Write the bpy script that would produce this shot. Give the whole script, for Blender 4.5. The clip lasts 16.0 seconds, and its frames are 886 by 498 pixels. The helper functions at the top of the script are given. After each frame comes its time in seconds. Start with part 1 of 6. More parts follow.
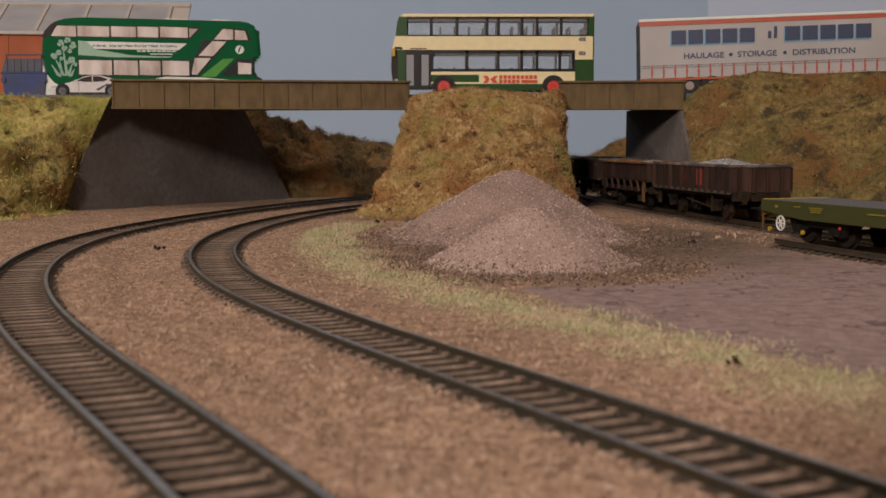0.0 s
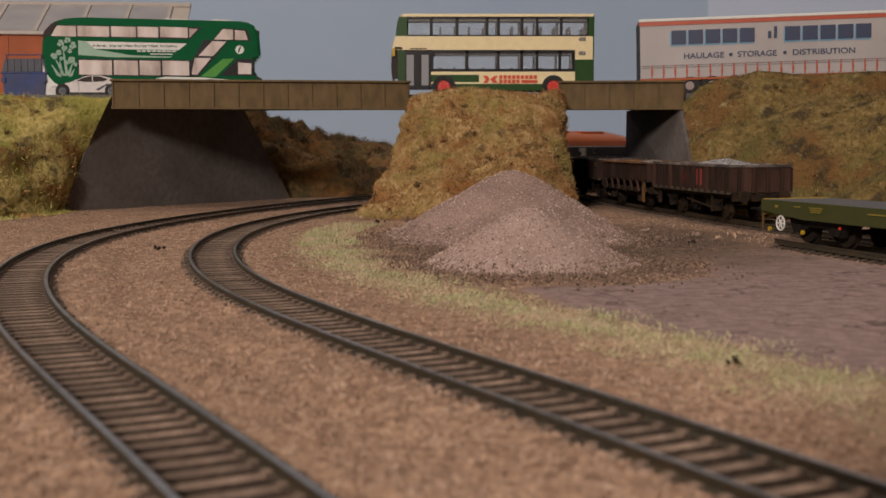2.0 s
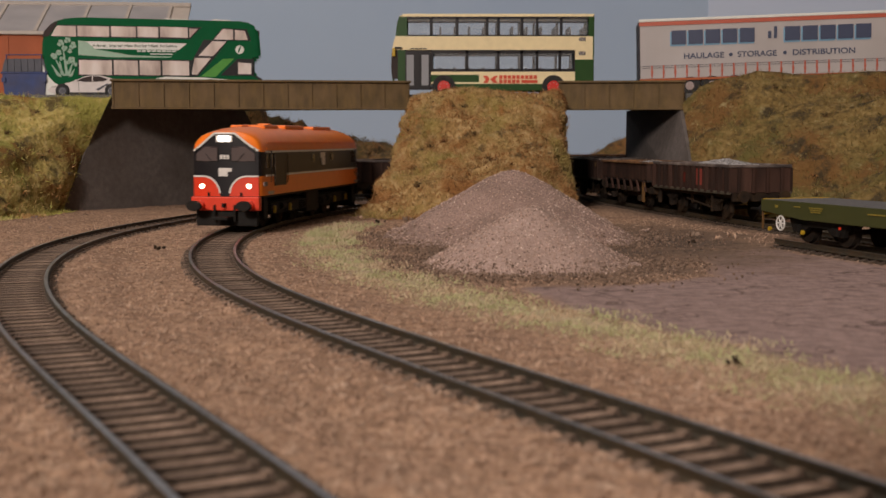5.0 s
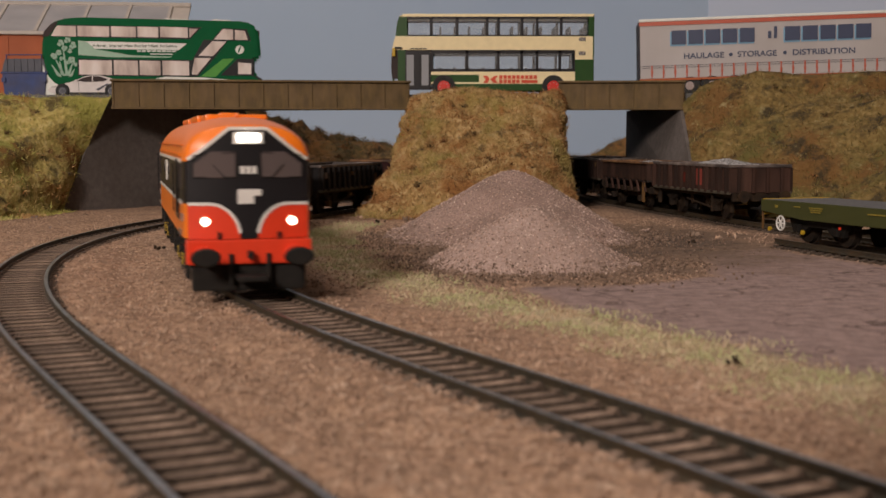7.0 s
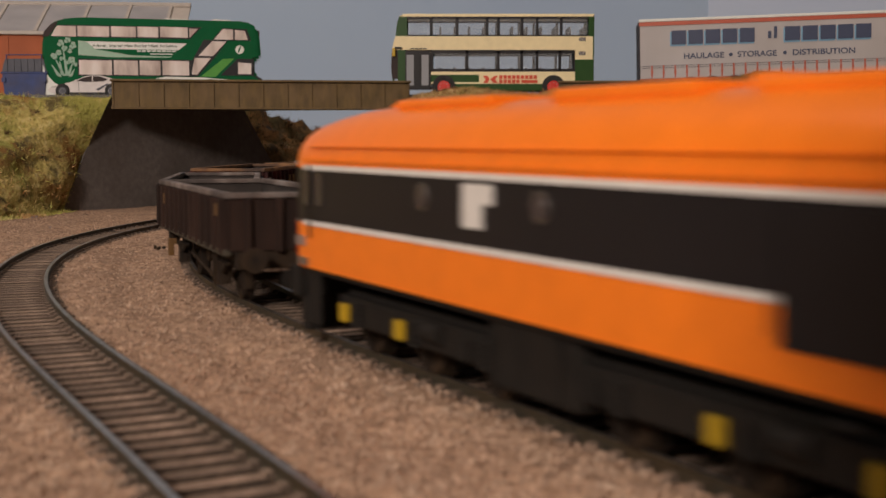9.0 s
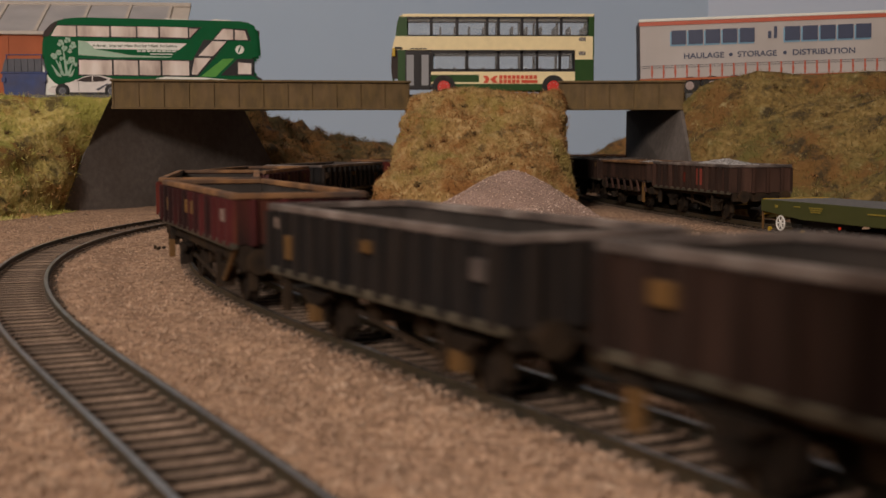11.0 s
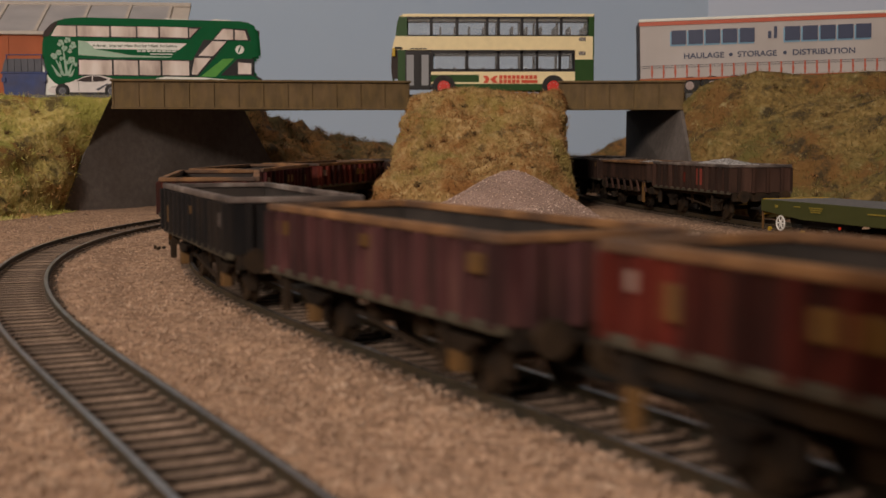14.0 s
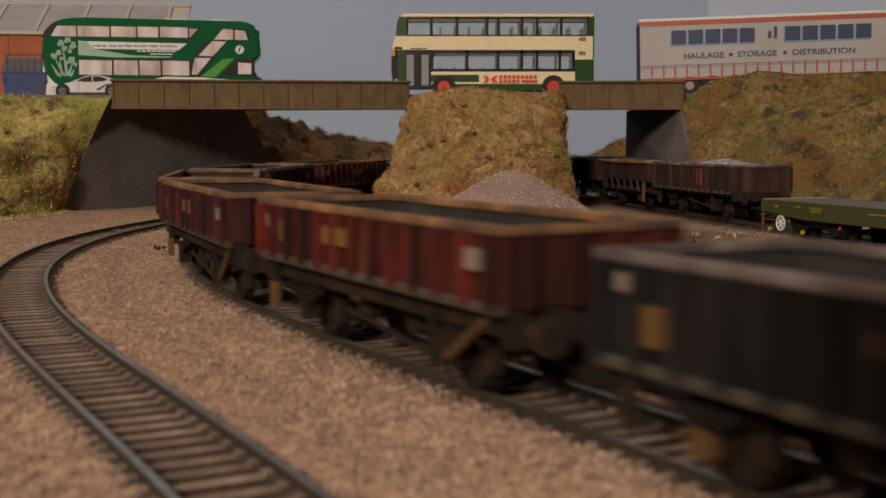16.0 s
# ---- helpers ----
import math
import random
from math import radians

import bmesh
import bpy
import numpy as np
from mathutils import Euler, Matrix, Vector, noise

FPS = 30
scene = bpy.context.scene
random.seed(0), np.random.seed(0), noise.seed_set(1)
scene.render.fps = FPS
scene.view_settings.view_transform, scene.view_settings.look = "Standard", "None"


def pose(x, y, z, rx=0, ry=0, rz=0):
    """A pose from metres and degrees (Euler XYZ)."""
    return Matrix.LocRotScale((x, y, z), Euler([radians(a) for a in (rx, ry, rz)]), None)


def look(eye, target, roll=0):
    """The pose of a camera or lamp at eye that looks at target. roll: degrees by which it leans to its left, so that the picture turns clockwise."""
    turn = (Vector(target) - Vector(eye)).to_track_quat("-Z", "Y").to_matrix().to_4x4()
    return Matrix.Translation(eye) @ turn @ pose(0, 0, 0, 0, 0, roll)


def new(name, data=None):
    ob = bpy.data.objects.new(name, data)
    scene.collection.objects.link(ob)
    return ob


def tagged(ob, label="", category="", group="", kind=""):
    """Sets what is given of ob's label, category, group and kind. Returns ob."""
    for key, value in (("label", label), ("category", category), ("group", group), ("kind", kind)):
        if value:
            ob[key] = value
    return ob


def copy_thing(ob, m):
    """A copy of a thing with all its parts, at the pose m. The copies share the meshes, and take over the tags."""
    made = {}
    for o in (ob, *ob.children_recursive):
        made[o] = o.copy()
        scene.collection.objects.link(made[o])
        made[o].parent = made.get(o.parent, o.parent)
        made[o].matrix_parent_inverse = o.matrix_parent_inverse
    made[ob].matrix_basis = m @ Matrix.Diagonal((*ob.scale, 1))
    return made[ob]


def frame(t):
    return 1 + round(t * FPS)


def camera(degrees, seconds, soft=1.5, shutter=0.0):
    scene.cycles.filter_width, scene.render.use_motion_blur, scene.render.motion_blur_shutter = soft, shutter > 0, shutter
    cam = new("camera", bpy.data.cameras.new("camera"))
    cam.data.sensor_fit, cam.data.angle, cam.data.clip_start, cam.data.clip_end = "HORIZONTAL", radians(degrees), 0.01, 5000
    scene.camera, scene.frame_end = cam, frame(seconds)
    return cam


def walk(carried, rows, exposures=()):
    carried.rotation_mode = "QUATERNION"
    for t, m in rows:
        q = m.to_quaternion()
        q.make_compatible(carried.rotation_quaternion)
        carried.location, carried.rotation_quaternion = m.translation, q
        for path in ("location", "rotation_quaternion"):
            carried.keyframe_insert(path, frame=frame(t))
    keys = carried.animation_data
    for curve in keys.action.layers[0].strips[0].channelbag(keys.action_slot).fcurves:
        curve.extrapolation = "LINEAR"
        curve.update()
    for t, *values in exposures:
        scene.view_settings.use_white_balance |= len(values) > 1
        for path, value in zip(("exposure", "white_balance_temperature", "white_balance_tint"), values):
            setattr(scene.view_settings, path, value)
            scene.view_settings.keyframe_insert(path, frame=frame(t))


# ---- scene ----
# A model railway layout in a room, built at the models' own size (1:76).
cam = camera(40.0, 16.0, soft=1.5, shutter=0.9)
cam.data.dof.use_dof, cam.data.dof.focus_distance, cam.data.dof.aperture_fstop = True, 0.60, 36.0
EYE = pose(0, 0, 0.046, 90 - 5.12, 0, 0)
walk(cam, [(0.0, EYE), (16.0, EYE)],
     exposures=[(0.0, -0.12, 6550, 12), (8.0, -0.15, 6650, 13), (11.5, -0.24, 6900, 12), (16.0, -0.24, 6950, 12)])

# ---- light ----
world = bpy.data.worlds.new("room_light")
world.use_nodes = True
world.node_tree.nodes["Background"].inputs[0].default_value = (0.9, 0.92, 1.0, 1)
world.node_tree.nodes["Background"].inputs[1].default_value = 0.016
scene.world = world


def area_lamp(name, eye, target, sx, sy, watts, colour):
    d = bpy.data.lights.new(name, "AREA")
    d.shape, d.size, d.size_y, d.energy, d.color = "RECTANGLE", sx, sy, watts, colour
    ob = new(name, d)
    ob.matrix_world = look(eye, target)
    return tagged(ob, kind="structure")


area_lamp("room_lamp", (-0.75, -1.7, 0.98), (0.0, 0.6, 0.0), 0.35, 0.35, 48, (1.0, 0.875, 0.785))
area_lamp("ceiling_lamp", (-0.5, 0.35, 1.48), (-0.2, 0.4, 0.0), 1.2, 0.4, 7, (1.0, 0.91, 0.85))

# ---- materials ----


def mat(name, colours, scale=300.0, rough=0.8, metal=0.0, bump=0.0, bump_scale=None, detail=6.0,
        stains=None, stain_scale=40.0, stain_amount=0.5, vary=0.0, island=False, spec=0.5, stretch=None):
    """Two-scale procedural surface: a fine grain over colours, and larger stains."""
    m = bpy.data.materials.new(name)
    m.use_nodes = True
    n, l = m.node_tree.nodes, m.node_tree.links
    b = n["Principled BSDF"]
    b.inputs["Roughness"].default_value, b.inputs["Metallic"].default_value = rough, metal
    b.inputs["Specular IOR Level"].default_value = spec
    tc = n.new("ShaderNodeTexCoord")
    src = tc.outputs["Object"]
    if stretch:
        mp = n.new("ShaderNodeMapping")
        mp.inputs["Scale"].default_value = stretch
        l.new(src, mp.inputs["Vector"])
        src = mp.outputs["Vector"]
    no = n.new("ShaderNodeTexNoise")
    no.inputs["Scale"].default_value, no.inputs["Detail"].default_value = scale, detail
    l.new(src, no.inputs["Vector"])
    ra = n.new("ShaderNodeValToRGB")
    els = ra.color_ramp.elements
    while len(els) < len(colours):
        els.new(0.5)
    for i, c in enumerate(colours):
        els[i].position = 0.3 + 0.4 * i / max(1, len(colours) - 1)
        els[i].color = (*c, 1)
    l.new(no.outputs["Fac"], ra.inputs["Fac"])
    out = ra.outputs["Color"]
    if stains:
        n2 = n.new("ShaderNodeTexNoise")
        n2.inputs["Scale"].default_value, n2.inputs["Detail"].default_value = stain_scale, 5
        l.new(tc.outputs["Object"], n2.inputs["Vector"])
        mr = n.new("ShaderNodeMapRange")
        mr.inputs["From Min"].default_value, mr.inputs["From Max"].default_value = 0.42, 0.66
        mr.inputs["To Max"].default_value = stain_amount
        l.new(n2.outputs["Fac"], mr.inputs["Value"])
        mx = n.new("ShaderNodeMix")
        mx.data_type = "RGBA"
        l.new(mr.outputs["Result"], mx.inputs["Factor"])
        l.new(out, mx.inputs[6])
        mx.inputs[7].default_value = (*stains, 1)
        out = mx.outputs[2]
    if vary:
        rnd = n.new("ShaderNodeNewGeometry").outputs["Random Per Island"] if island else n.new("ShaderNodeObjectInfo").outputs["Random"]
        hs = n.new("ShaderNodeHueSaturation")
        mr = n.new("ShaderNodeMapRange")
        mr.inputs["To Min"].default_value, mr.inputs["To Max"].default_value = 1 - vary, 1 + vary
        l.new(rnd, mr.inputs["Value"])
        l.new(mr.outputs["Result"], hs.inputs["Value"])
        l.new(out, hs.inputs["Color"])
        out = hs.outputs["Color"]
    l.new(out, b.inputs["Base Color"])
    if bump:
        n3 = n.new("ShaderNodeTexNoise")
        n3.inputs["Scale"].default_value, n3.inputs["Detail"].default_value = bump_scale or scale, 4
        l.new(src, n3.inputs["Vector"])
        bp = n.new("ShaderNodeBump")
        bp.inputs["Distance"].default_value, bp.inputs["Strength"].default_value = bump, 0.8
        l.new(n3.outputs["Fac"], bp.inputs["Height"])
        l.new(bp.outputs["Normal"], b.inputs["Normal"])
    return m


def glow(name, colour, strength):
    m = bpy.data.materials.new(name)
    m.use_nodes = True
    b = m.node_tree.nodes["Principled BSDF"]
    b.inputs["Base Color"].default_value = (*colour, 1)
    b.inputs["Emission Color"].default_value = (*colour, 1)
    b.inputs["Emission Strength"].default_value = strength
    return m


def glassy(name, colour, rough=0.05, alpha=1.0):
    m = bpy.data.materials.new(name)
    m.use_nodes = True
    b = m.node_tree.nodes["Principled BSDF"]
    b.inputs["Base Color"].default_value = (*colour, 1)
    b.inputs["Roughness"].default_value = rough
    if alpha < 1:
        b.inputs["Transmission Weight"].default_value = 1.0 - alpha
        b.inputs["IOR"].default_value = 1.1
    return m


M = {
    "rail": mat("rail_steel", [(0.05, 0.045, 0.035), (0.10, 0.085, 0.06)], 700, 0.5, 0.5, stains=(0.11, 0.07, 0.035), stain_scale=90),
    "railhead": mat("worn_rail_head", [(0.30, 0.29, 0.28), (0.55, 0.54, 0.53)], 500, 0.3, 0.9, stains=(0.10, 0.075, 0.05), stain_scale=30, stain_amount=0.6),
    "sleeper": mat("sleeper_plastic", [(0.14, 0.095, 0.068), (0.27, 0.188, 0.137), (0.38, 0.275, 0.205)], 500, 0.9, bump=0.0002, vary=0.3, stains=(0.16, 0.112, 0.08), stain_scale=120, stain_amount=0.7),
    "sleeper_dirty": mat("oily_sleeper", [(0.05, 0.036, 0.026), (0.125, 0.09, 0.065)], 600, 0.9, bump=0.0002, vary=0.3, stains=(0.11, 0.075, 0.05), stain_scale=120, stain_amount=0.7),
    # dark tone painted in as shade, for sleeper gaps and flanks
    "bed": mat("shade_dark_trackbed", [(0.028, 0.019, 0.013), (0.06, 0.041, 0.028), (0.105, 0.073, 0.05)], 700, 0.95, bump=0.0004, bump_scale=1500, stains=(0.04, 0.028, 0.02), stain_scale=90, stain_amount=0.6),
    "concrete": mat("grey_card", [(0.105, 0.09, 0.083), (0.155, 0.134, 0.123)], 250, 0.9, bump=0.0004, bump_scale=400, stains=(0.07, 0.056, 0.046), stain_scale=25),
    "girder": mat("weathered_girder_paint", [(0.068, 0.042, 0.011), (0.138, 0.086, 0.024)], 220, 0.7, bump=0.0002, stains=(0.16, 0.10, 0.045), stain_scale=70, stretch=(1, 1, 0.35)),
    "asphalt": mat("road_surface", [(0.10, 0.10, 0.10), (0.16, 0.16, 0.155)], 900, 0.9, bump=0.0002),
    "gravel": mat("pile_grit", [(0.29, 0.205, 0.172), (0.38, 0.275, 0.235), (0.48, 0.362, 0.312)], 1300, 0.9, bump=0.0004, bump_scale=1600, stains=(0.23, 0.16, 0.125), stain_scale=45),
    "gravel_dark": mat("pile_grit_dark", [(0.215, 0.144, 0.119), (0.31, 0.214, 0.179), (0.42, 0.30, 0.252)], 1300, 0.9, bump=0.0005, bump_scale=1500, stains=(0.14, 0.095, 0.075), stain_scale=40),
    "grit": mat("loose_grit_grain", [(0.18, 0.118, 0.09), (0.38, 0.265, 0.212), (0.66, 0.54, 0.47)], 700, 0.7, vary=0.45, island=True),
    "sky": mat("painted_sky_board", [(0.39, 0.51, 0.68), (0.43, 0.56, 0.72)], 2.5, 0.9, stains=(0.45, 0.54, 0.66), stain_scale=1.2),
    # lighter copy of the sky paint, imitating the better lit side of the fold
    "sky_lit": mat("painted_sky_board_lit", [(0.53, 0.63, 0.80), (0.57, 0.67, 0.83)], 2.5, 0.9, stains=(0.54, 0.60, 0.72), stain_scale=1.2),
    "wall": mat("room_wall_paint", [(0.55, 0.53, 0.5), (0.6, 0.58, 0.55)], 8, 0.9),
    "wood": mat("baseboard_wood", [(0.3, 0.2, 0.11), (0.42, 0.29, 0.17)], 12, 0.7),
}

# ---- small mesh helpers ----


def mesh_from(name, bm, materials, smooth=False):
    me = bpy.data.meshes.new(name)
    bm.to_mesh(me)
    bm.free()
    for m in (materials if isinstance(materials, (list, tuple)) else [materials]):
        me.materials.append(m)
    if smooth:
        me.polygons.foreach_set("use_smooth", [True] * len(me.polygons))
    return me


def part(name, bm, material, parent=None, label="", at=None, smooth=False):
    ob = new(name, mesh_from(name, bm, material, smooth))
    if parent:
        ob.parent = parent
    if at is not None:
        ob.matrix_basis = at
    if label:
        ob["label"] = label
    return ob


def empty(name, at=None):
    e = new(name)
    e.empty_display_size = 0.01
    if at is not None:
        e.matrix_basis = at
    return e


def add_box(bm, x0, x1, y0, y1, z0, z1, bevel=0.0, index=0):
    v = [bm.verts.new((x, y, z)) for z in (z0, z1) for x, y in ((x0, y0), (x1, y0), (x1, y1), (x0, y1))]
    fs = [bm.faces.new([v[i] for i in q]) for q in ((3, 2, 1, 0), (4, 5, 6, 7), (0, 1, 5, 4), (1, 2, 6, 5), (2, 3, 7, 6), (3, 0, 4, 7))]
    for f in fs:
        f.material_index = index
    if bevel:
        es = {e for f in fs for e in f.edges}
        r = bmesh.ops.bevel(bm, geom=list(es), offset=bevel, segments=2, affect="EDGES", profile=0.6)
        for f in r["faces"]:
            f.material_index = index
    return v


def box(x0, x1, y0, y1, z0, z1, bevel=0.0):
    bm = bmesh.new()
    add_box(bm, x0, x1, y0, y1, z0, z1, bevel)
    return bm


def add_cyl(bm, c, axis, r, length, seg=16, r2=None):
    """A closed cylinder or cone centred at c along axis."""
    r2 = r if r2 is None else r2
    q = Vector(axis).to_track_quat("Z", "Y").to_matrix().to_4x4()
    m = Matrix.Translation(c) @ q
    bmesh.ops.create_cone(bm, cap_ends=True, segments=seg, radius1=r, radius2=r2, depth=length, matrix=m)


def cyl(c, axis, r, length, seg=16, r2=None):
    bm = bmesh.new()
    add_cyl(bm, c, axis, r, length, seg, r2)
    return bm


def prism(outline, y0, y1, bevel=0.0):
    """The outline (x, z) pushed from y0 to y1."""
    bm = bmesh.new()
    a = [bm.verts.new((x, y0, z)) for x, z in outline]
    b = [bm.verts.new((x, y1, z)) for x, z in outline]
    bm.faces.new(a)
    bm.faces.new(b[::-1])
    k = len(outline)
    for i in range(k):
        bm.faces.new((a[i], b[i], b[(i + 1) % k], a[(i + 1) % k]))
    bmesh.ops.recalc_face_normals(bm, faces=bm.faces)
    if bevel:
        bmesh.ops.bevel(bm, geom=list(bm.edges), offset=bevel, segments=2, affect="EDGES")
    return bm


# ---- lines of the tracks ----


def way(ctl, n=4000, smooth=40):
    """A smooth line through the control points: its lengths and its points."""
    P = np.array(ctl)
    d = np.r_[0, np.cumsum(np.linalg.norm(np.diff(P, axis=0), axis=1))]
    m = np.gradient(P, d, axis=0)
    s = np.linspace(0, d[-1], n)
    k = np.clip(np.searchsorted(d, s) - 1, 0, len(P) - 2)
    h = (d[k + 1] - d[k])[:, None]
    u = (s - d[k])[:, None] / h
    Q = (2*u**3 - 3*u**2 + 1)*P[k] + (u**3 - 2*u**2 + u)*h*m[k] + (-2*u**3 + 3*u**2)*P[k + 1] + (u**3 - u**2)*h*m[k + 1]
    for _ in range(3):
        pad = np.r_[2*Q[0] - Q[smooth:0:-1], Q, 2*Q[-1] - Q[-2:-smooth - 2:-1]]
        c = np.cumsum(np.r_[np.zeros((1, 2)), pad], axis=0)
        Q = (c[2*smooth + 1:] - c[:-2*smooth - 1]) / (2*smooth + 1)
    return np.r_[0, np.cumsum(np.linalg.norm(np.diff(Q, axis=0), axis=1))], Q


def on(line, s):
    return Vector((float(np.interp(s, line[0], line[1][:, 0])), float(np.interp(s, line[0], line[1][:, 1]))))


MAIN = way([(2.7000, 1.3100), (2.0000, 1.3100), (1.1000, 1.3100), (0.7500, 1.3100), (0.5500, 1.3000), (0.4200, 1.2700), (0.3100, 1.2200),
            (0.2200, 1.1600), (0.1500, 1.1000), (0.0900, 1.0350), (0.0400, 0.9700), (0.0000, 0.9050), (-0.0330, 0.8400), (-0.0610, 0.7770),
            (-0.0859, 0.6886), (-0.0997, 0.5912), (-0.0993, 0.5319), (-0.0947, 0.4897), (-0.0854, 0.4354), (-0.0707, 0.3821), (-0.0517,
            0.3358), (-0.0269, 0.2841), (-0.0047, 0.2436), (0.0160, 0.2062), (0.0325, 0.1737), (0.0472, 0.1466), (0.0663, 0.1094), (0.1000,
            0.0360), (0.1500, -0.0600), (0.2500, -0.2500), (0.4000, -0.5400), (0.6000, -0.9300), (1.0000, -1.7000)])
OUTER = way([(1.6000, 1.3800), (0.7500, 1.3800), (0.5500, 1.3700), (0.3900, 1.3350), (0.2600, 1.2700), (0.1600, 1.2000), (0.0800, 1.1250),
            (0.0100, 1.0400), (-0.0450, 0.9550), (-0.0880, 0.8600), (-0.1229, 0.7553), (-0.1443, 0.6733), (-0.1578, 0.6022), (-0.1629,
            0.5300), (-0.1566, 0.4675), (-0.1441, 0.4011), (-0.1315, 0.3608), (-0.1098, 0.3058), (-0.0834, 0.2533), (-0.0609, 0.2130),
            (-0.0456, 0.1877), (-0.0330, 0.1653), (-0.0225, 0.1466), (-0.0057, 0.1121), (0.0300, 0.0300), (0.1000, -0.1100), (0.2500,
            -0.4100), (0.5000, -0.9100), (0.9000, -1.7000)], smooth=60)
SIDING = way([(.118, 1.0), (.125, .90), (.1335, .83), (.148, .75), (.169, .64), (.193, .53), (.235, .36), (.29, .15), (.36, -.1)])
SPUR = way([(.139, .592), (.152, .53), (.176, .44), (.21, .33), (.27, .15), (.33, -.03)])
RAIL_TOP = 0.0035


def track(name, line, s0, s1, label, sink=0.0, key="sleeper"):
    """Two rails of their own section, chairs left out, on single sleepers with recessed gaps."""
    root = tagged(empty(name), label, "railway track", kind="structure")
    n = int((s1 - s0) / 0.004)
    ss = np.linspace(s0, s1, n)
    for side in (-1, 1):
        bm = bmesh.new()
        prof = [(-.0008, .0012), (-.0008, .0015), (-.0003, .0018), (-.00028, .0027), (-.0005, .0029), (-.0005, .0035),
                (.0005, .0035), (.0005, .0029), (.00028, .0027), (.0003, .0018), (.0008, .0015), (.0008, .0012)]
        rings = []
        for s in ss:
            p, q = on(line, s), on(line, s + 0.001)
            d = (q - p).normalized()
            w = Vector((-d.y, d.x))
            rings.append([bm.verts.new((*(p + w * (side * 0.0083 + o)), z)) for o, z in prof])
        for a, b in zip(rings, rings[1:]):
            for i in range(len(prof)):
                f = bm.faces.new((a[i], a[(i + 1) % len(prof)], b[(i + 1) % len(prof)], b[i]))
                f.material_index = 1 if i == 5 else 0
        bmesh.ops.recalc_face_normals(bm, faces=bm.faces)
        part("rail", bm, [M["rail"], M["railhead"]], root)
    # bed that shows between the sleepers, its colour darkened for the gaps' shade
    bed = bmesh.new()
    last = None
    for s in ss:
        p, q = on(line, s), on(line, s + 0.001)
        d = (q - p).normalized()
        w = Vector((-d.y, d.x)) * (.0088 + random.gauss(0, .0002))
        row = [bed.verts.new((*(p + w * k), z - sink)) for k, z in ((-1, -.0006), (-.96, .0006), (.96, .0006), (1, -.0006))]
        if last:
            for i in range(3):
                bed.faces.new((last[i], row[i], row[i + 1], last[i + 1]))
        last = row
    bmesh.ops.recalc_face_normals(bed, faces=bed.faces)
    part("trackbed", bed, M["bed"], root, "trackbed coloured dark for the shade between sleepers")
    # sleepers
    sb = bmesh.new()
    add_box(sb, -.0013, .0013, -.0117, .0117, -.0012, .0016, .0002)
    for side in (-.0083, .0083):
        for o in (-.0013, .0013):
            add_box(sb, -.0010, .0010, side + o - .0007, side + o + .0007, .0016, .0021)
    def dusty_tops_shaded_flanks(bm):
        """Dust lies on the tops; the flanks take the dark bed colour as painted shade."""
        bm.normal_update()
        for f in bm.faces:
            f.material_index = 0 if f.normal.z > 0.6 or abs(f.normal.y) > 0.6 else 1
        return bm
    me = mesh_from("sleeper", dusty_tops_shaded_flanks(sb), [M[key], M["bed"]])
    s, k = s0 + 0.003, 0
    rest = bmesh.new()
    while s < s1 - 0.003:
        p, q = on(line, s), on(line, s + 0.001)
        d = q - p
        m = Matrix.Translation((p.x, p.y, random.uniform(-.0001, .0001) - sink)) @ Matrix.Rotation(math.atan2(d.y, d.x) + random.gauss(0, .02), 4, "Z")
        if 0.10 < p.y < 0.95 and k < 300 and p.x < 0.3:
            o = new("sleeper", me)
            o.parent = root
            o.matrix_basis = m
            k += 1
        else:
            v = add_box(rest, -.0013, .0013, -.0117, .0117, -.0012, .0016)
            bmesh.ops.transform(rest, matrix=m, verts=v)
        s += 0.0059
    if rest.verts:
        tagged(part("sleeper_run", dusty_tops_shaded_flanks(rest), [M[key], M["bed"]], root), kind="stuff")
    return root

# ---- the room and the baseboard ----


def slab(name, x0, x1, y0, y1, z0, z1, material, label, category):
    return tagged(part(name, box(x0, x1, y0, y1, z0, z1), material), label, category, kind="structure")


slab("floor", -3.2, 4.2, -3.4, 2.6, -1.06, -1.0, M["wood"], "plain brown wooden room floor", "floor")
slab("ceiling", -3.2, 4.2, -3.4, 2.6, 1.55, 1.6, M["wall"], "plain pale painted room ceiling", "ceiling")
slab("wall_north", -3.2, 4.2, 2.5, 2.6, -1.0, 1.55, M["wall"], "plain pale painted room wall", "wall")
slab("wall_south", -3.2, 4.2, -3.4, -3.3, -1.0, 1.55, M["wall"], "plain pale painted room wall", "wall")
slab("wall_west", -3.2, -3.1, -3.3, 2.5, -1.0, 1.55, M["wall"], "plain pale painted room wall", "wall")
slab("wall_east", 4.1, 4.2, -3.3, 2.5, -1.0, 1.55, M["wall"], "plain pale painted room wall", "wall")
slab("baseboard", -1.7, 2.9, -1.9, 1.72, -0.05, -0.004, M["wood"], "wooden baseboard carrying the model railway", "baseboard")


def backdrop_board(name, pts, key, label):
    bm = bmesh.new()
    lo = [bm.verts.new((x, y, -.004)) for x, y in pts]
    hi = [bm.verts.new((x, y, .75)) for x, y in pts]
    for i in range(len(pts) - 1):
        bm.faces.new((lo[i], lo[i + 1], hi[i + 1], hi[i]))
    r = bmesh.ops.extrude_face_region(bm, geom=list(bm.faces))
    bmesh.ops.translate(bm, vec=(0, .006, 0), verts=[v for v in r["geom"] if isinstance(v, bmesh.types.BMVert)])
    bmesh.ops.recalc_face_normals(bm, faces=bm.faces)
    tagged(part(name, bm, M[key]), label, "backdrop", kind="structure")


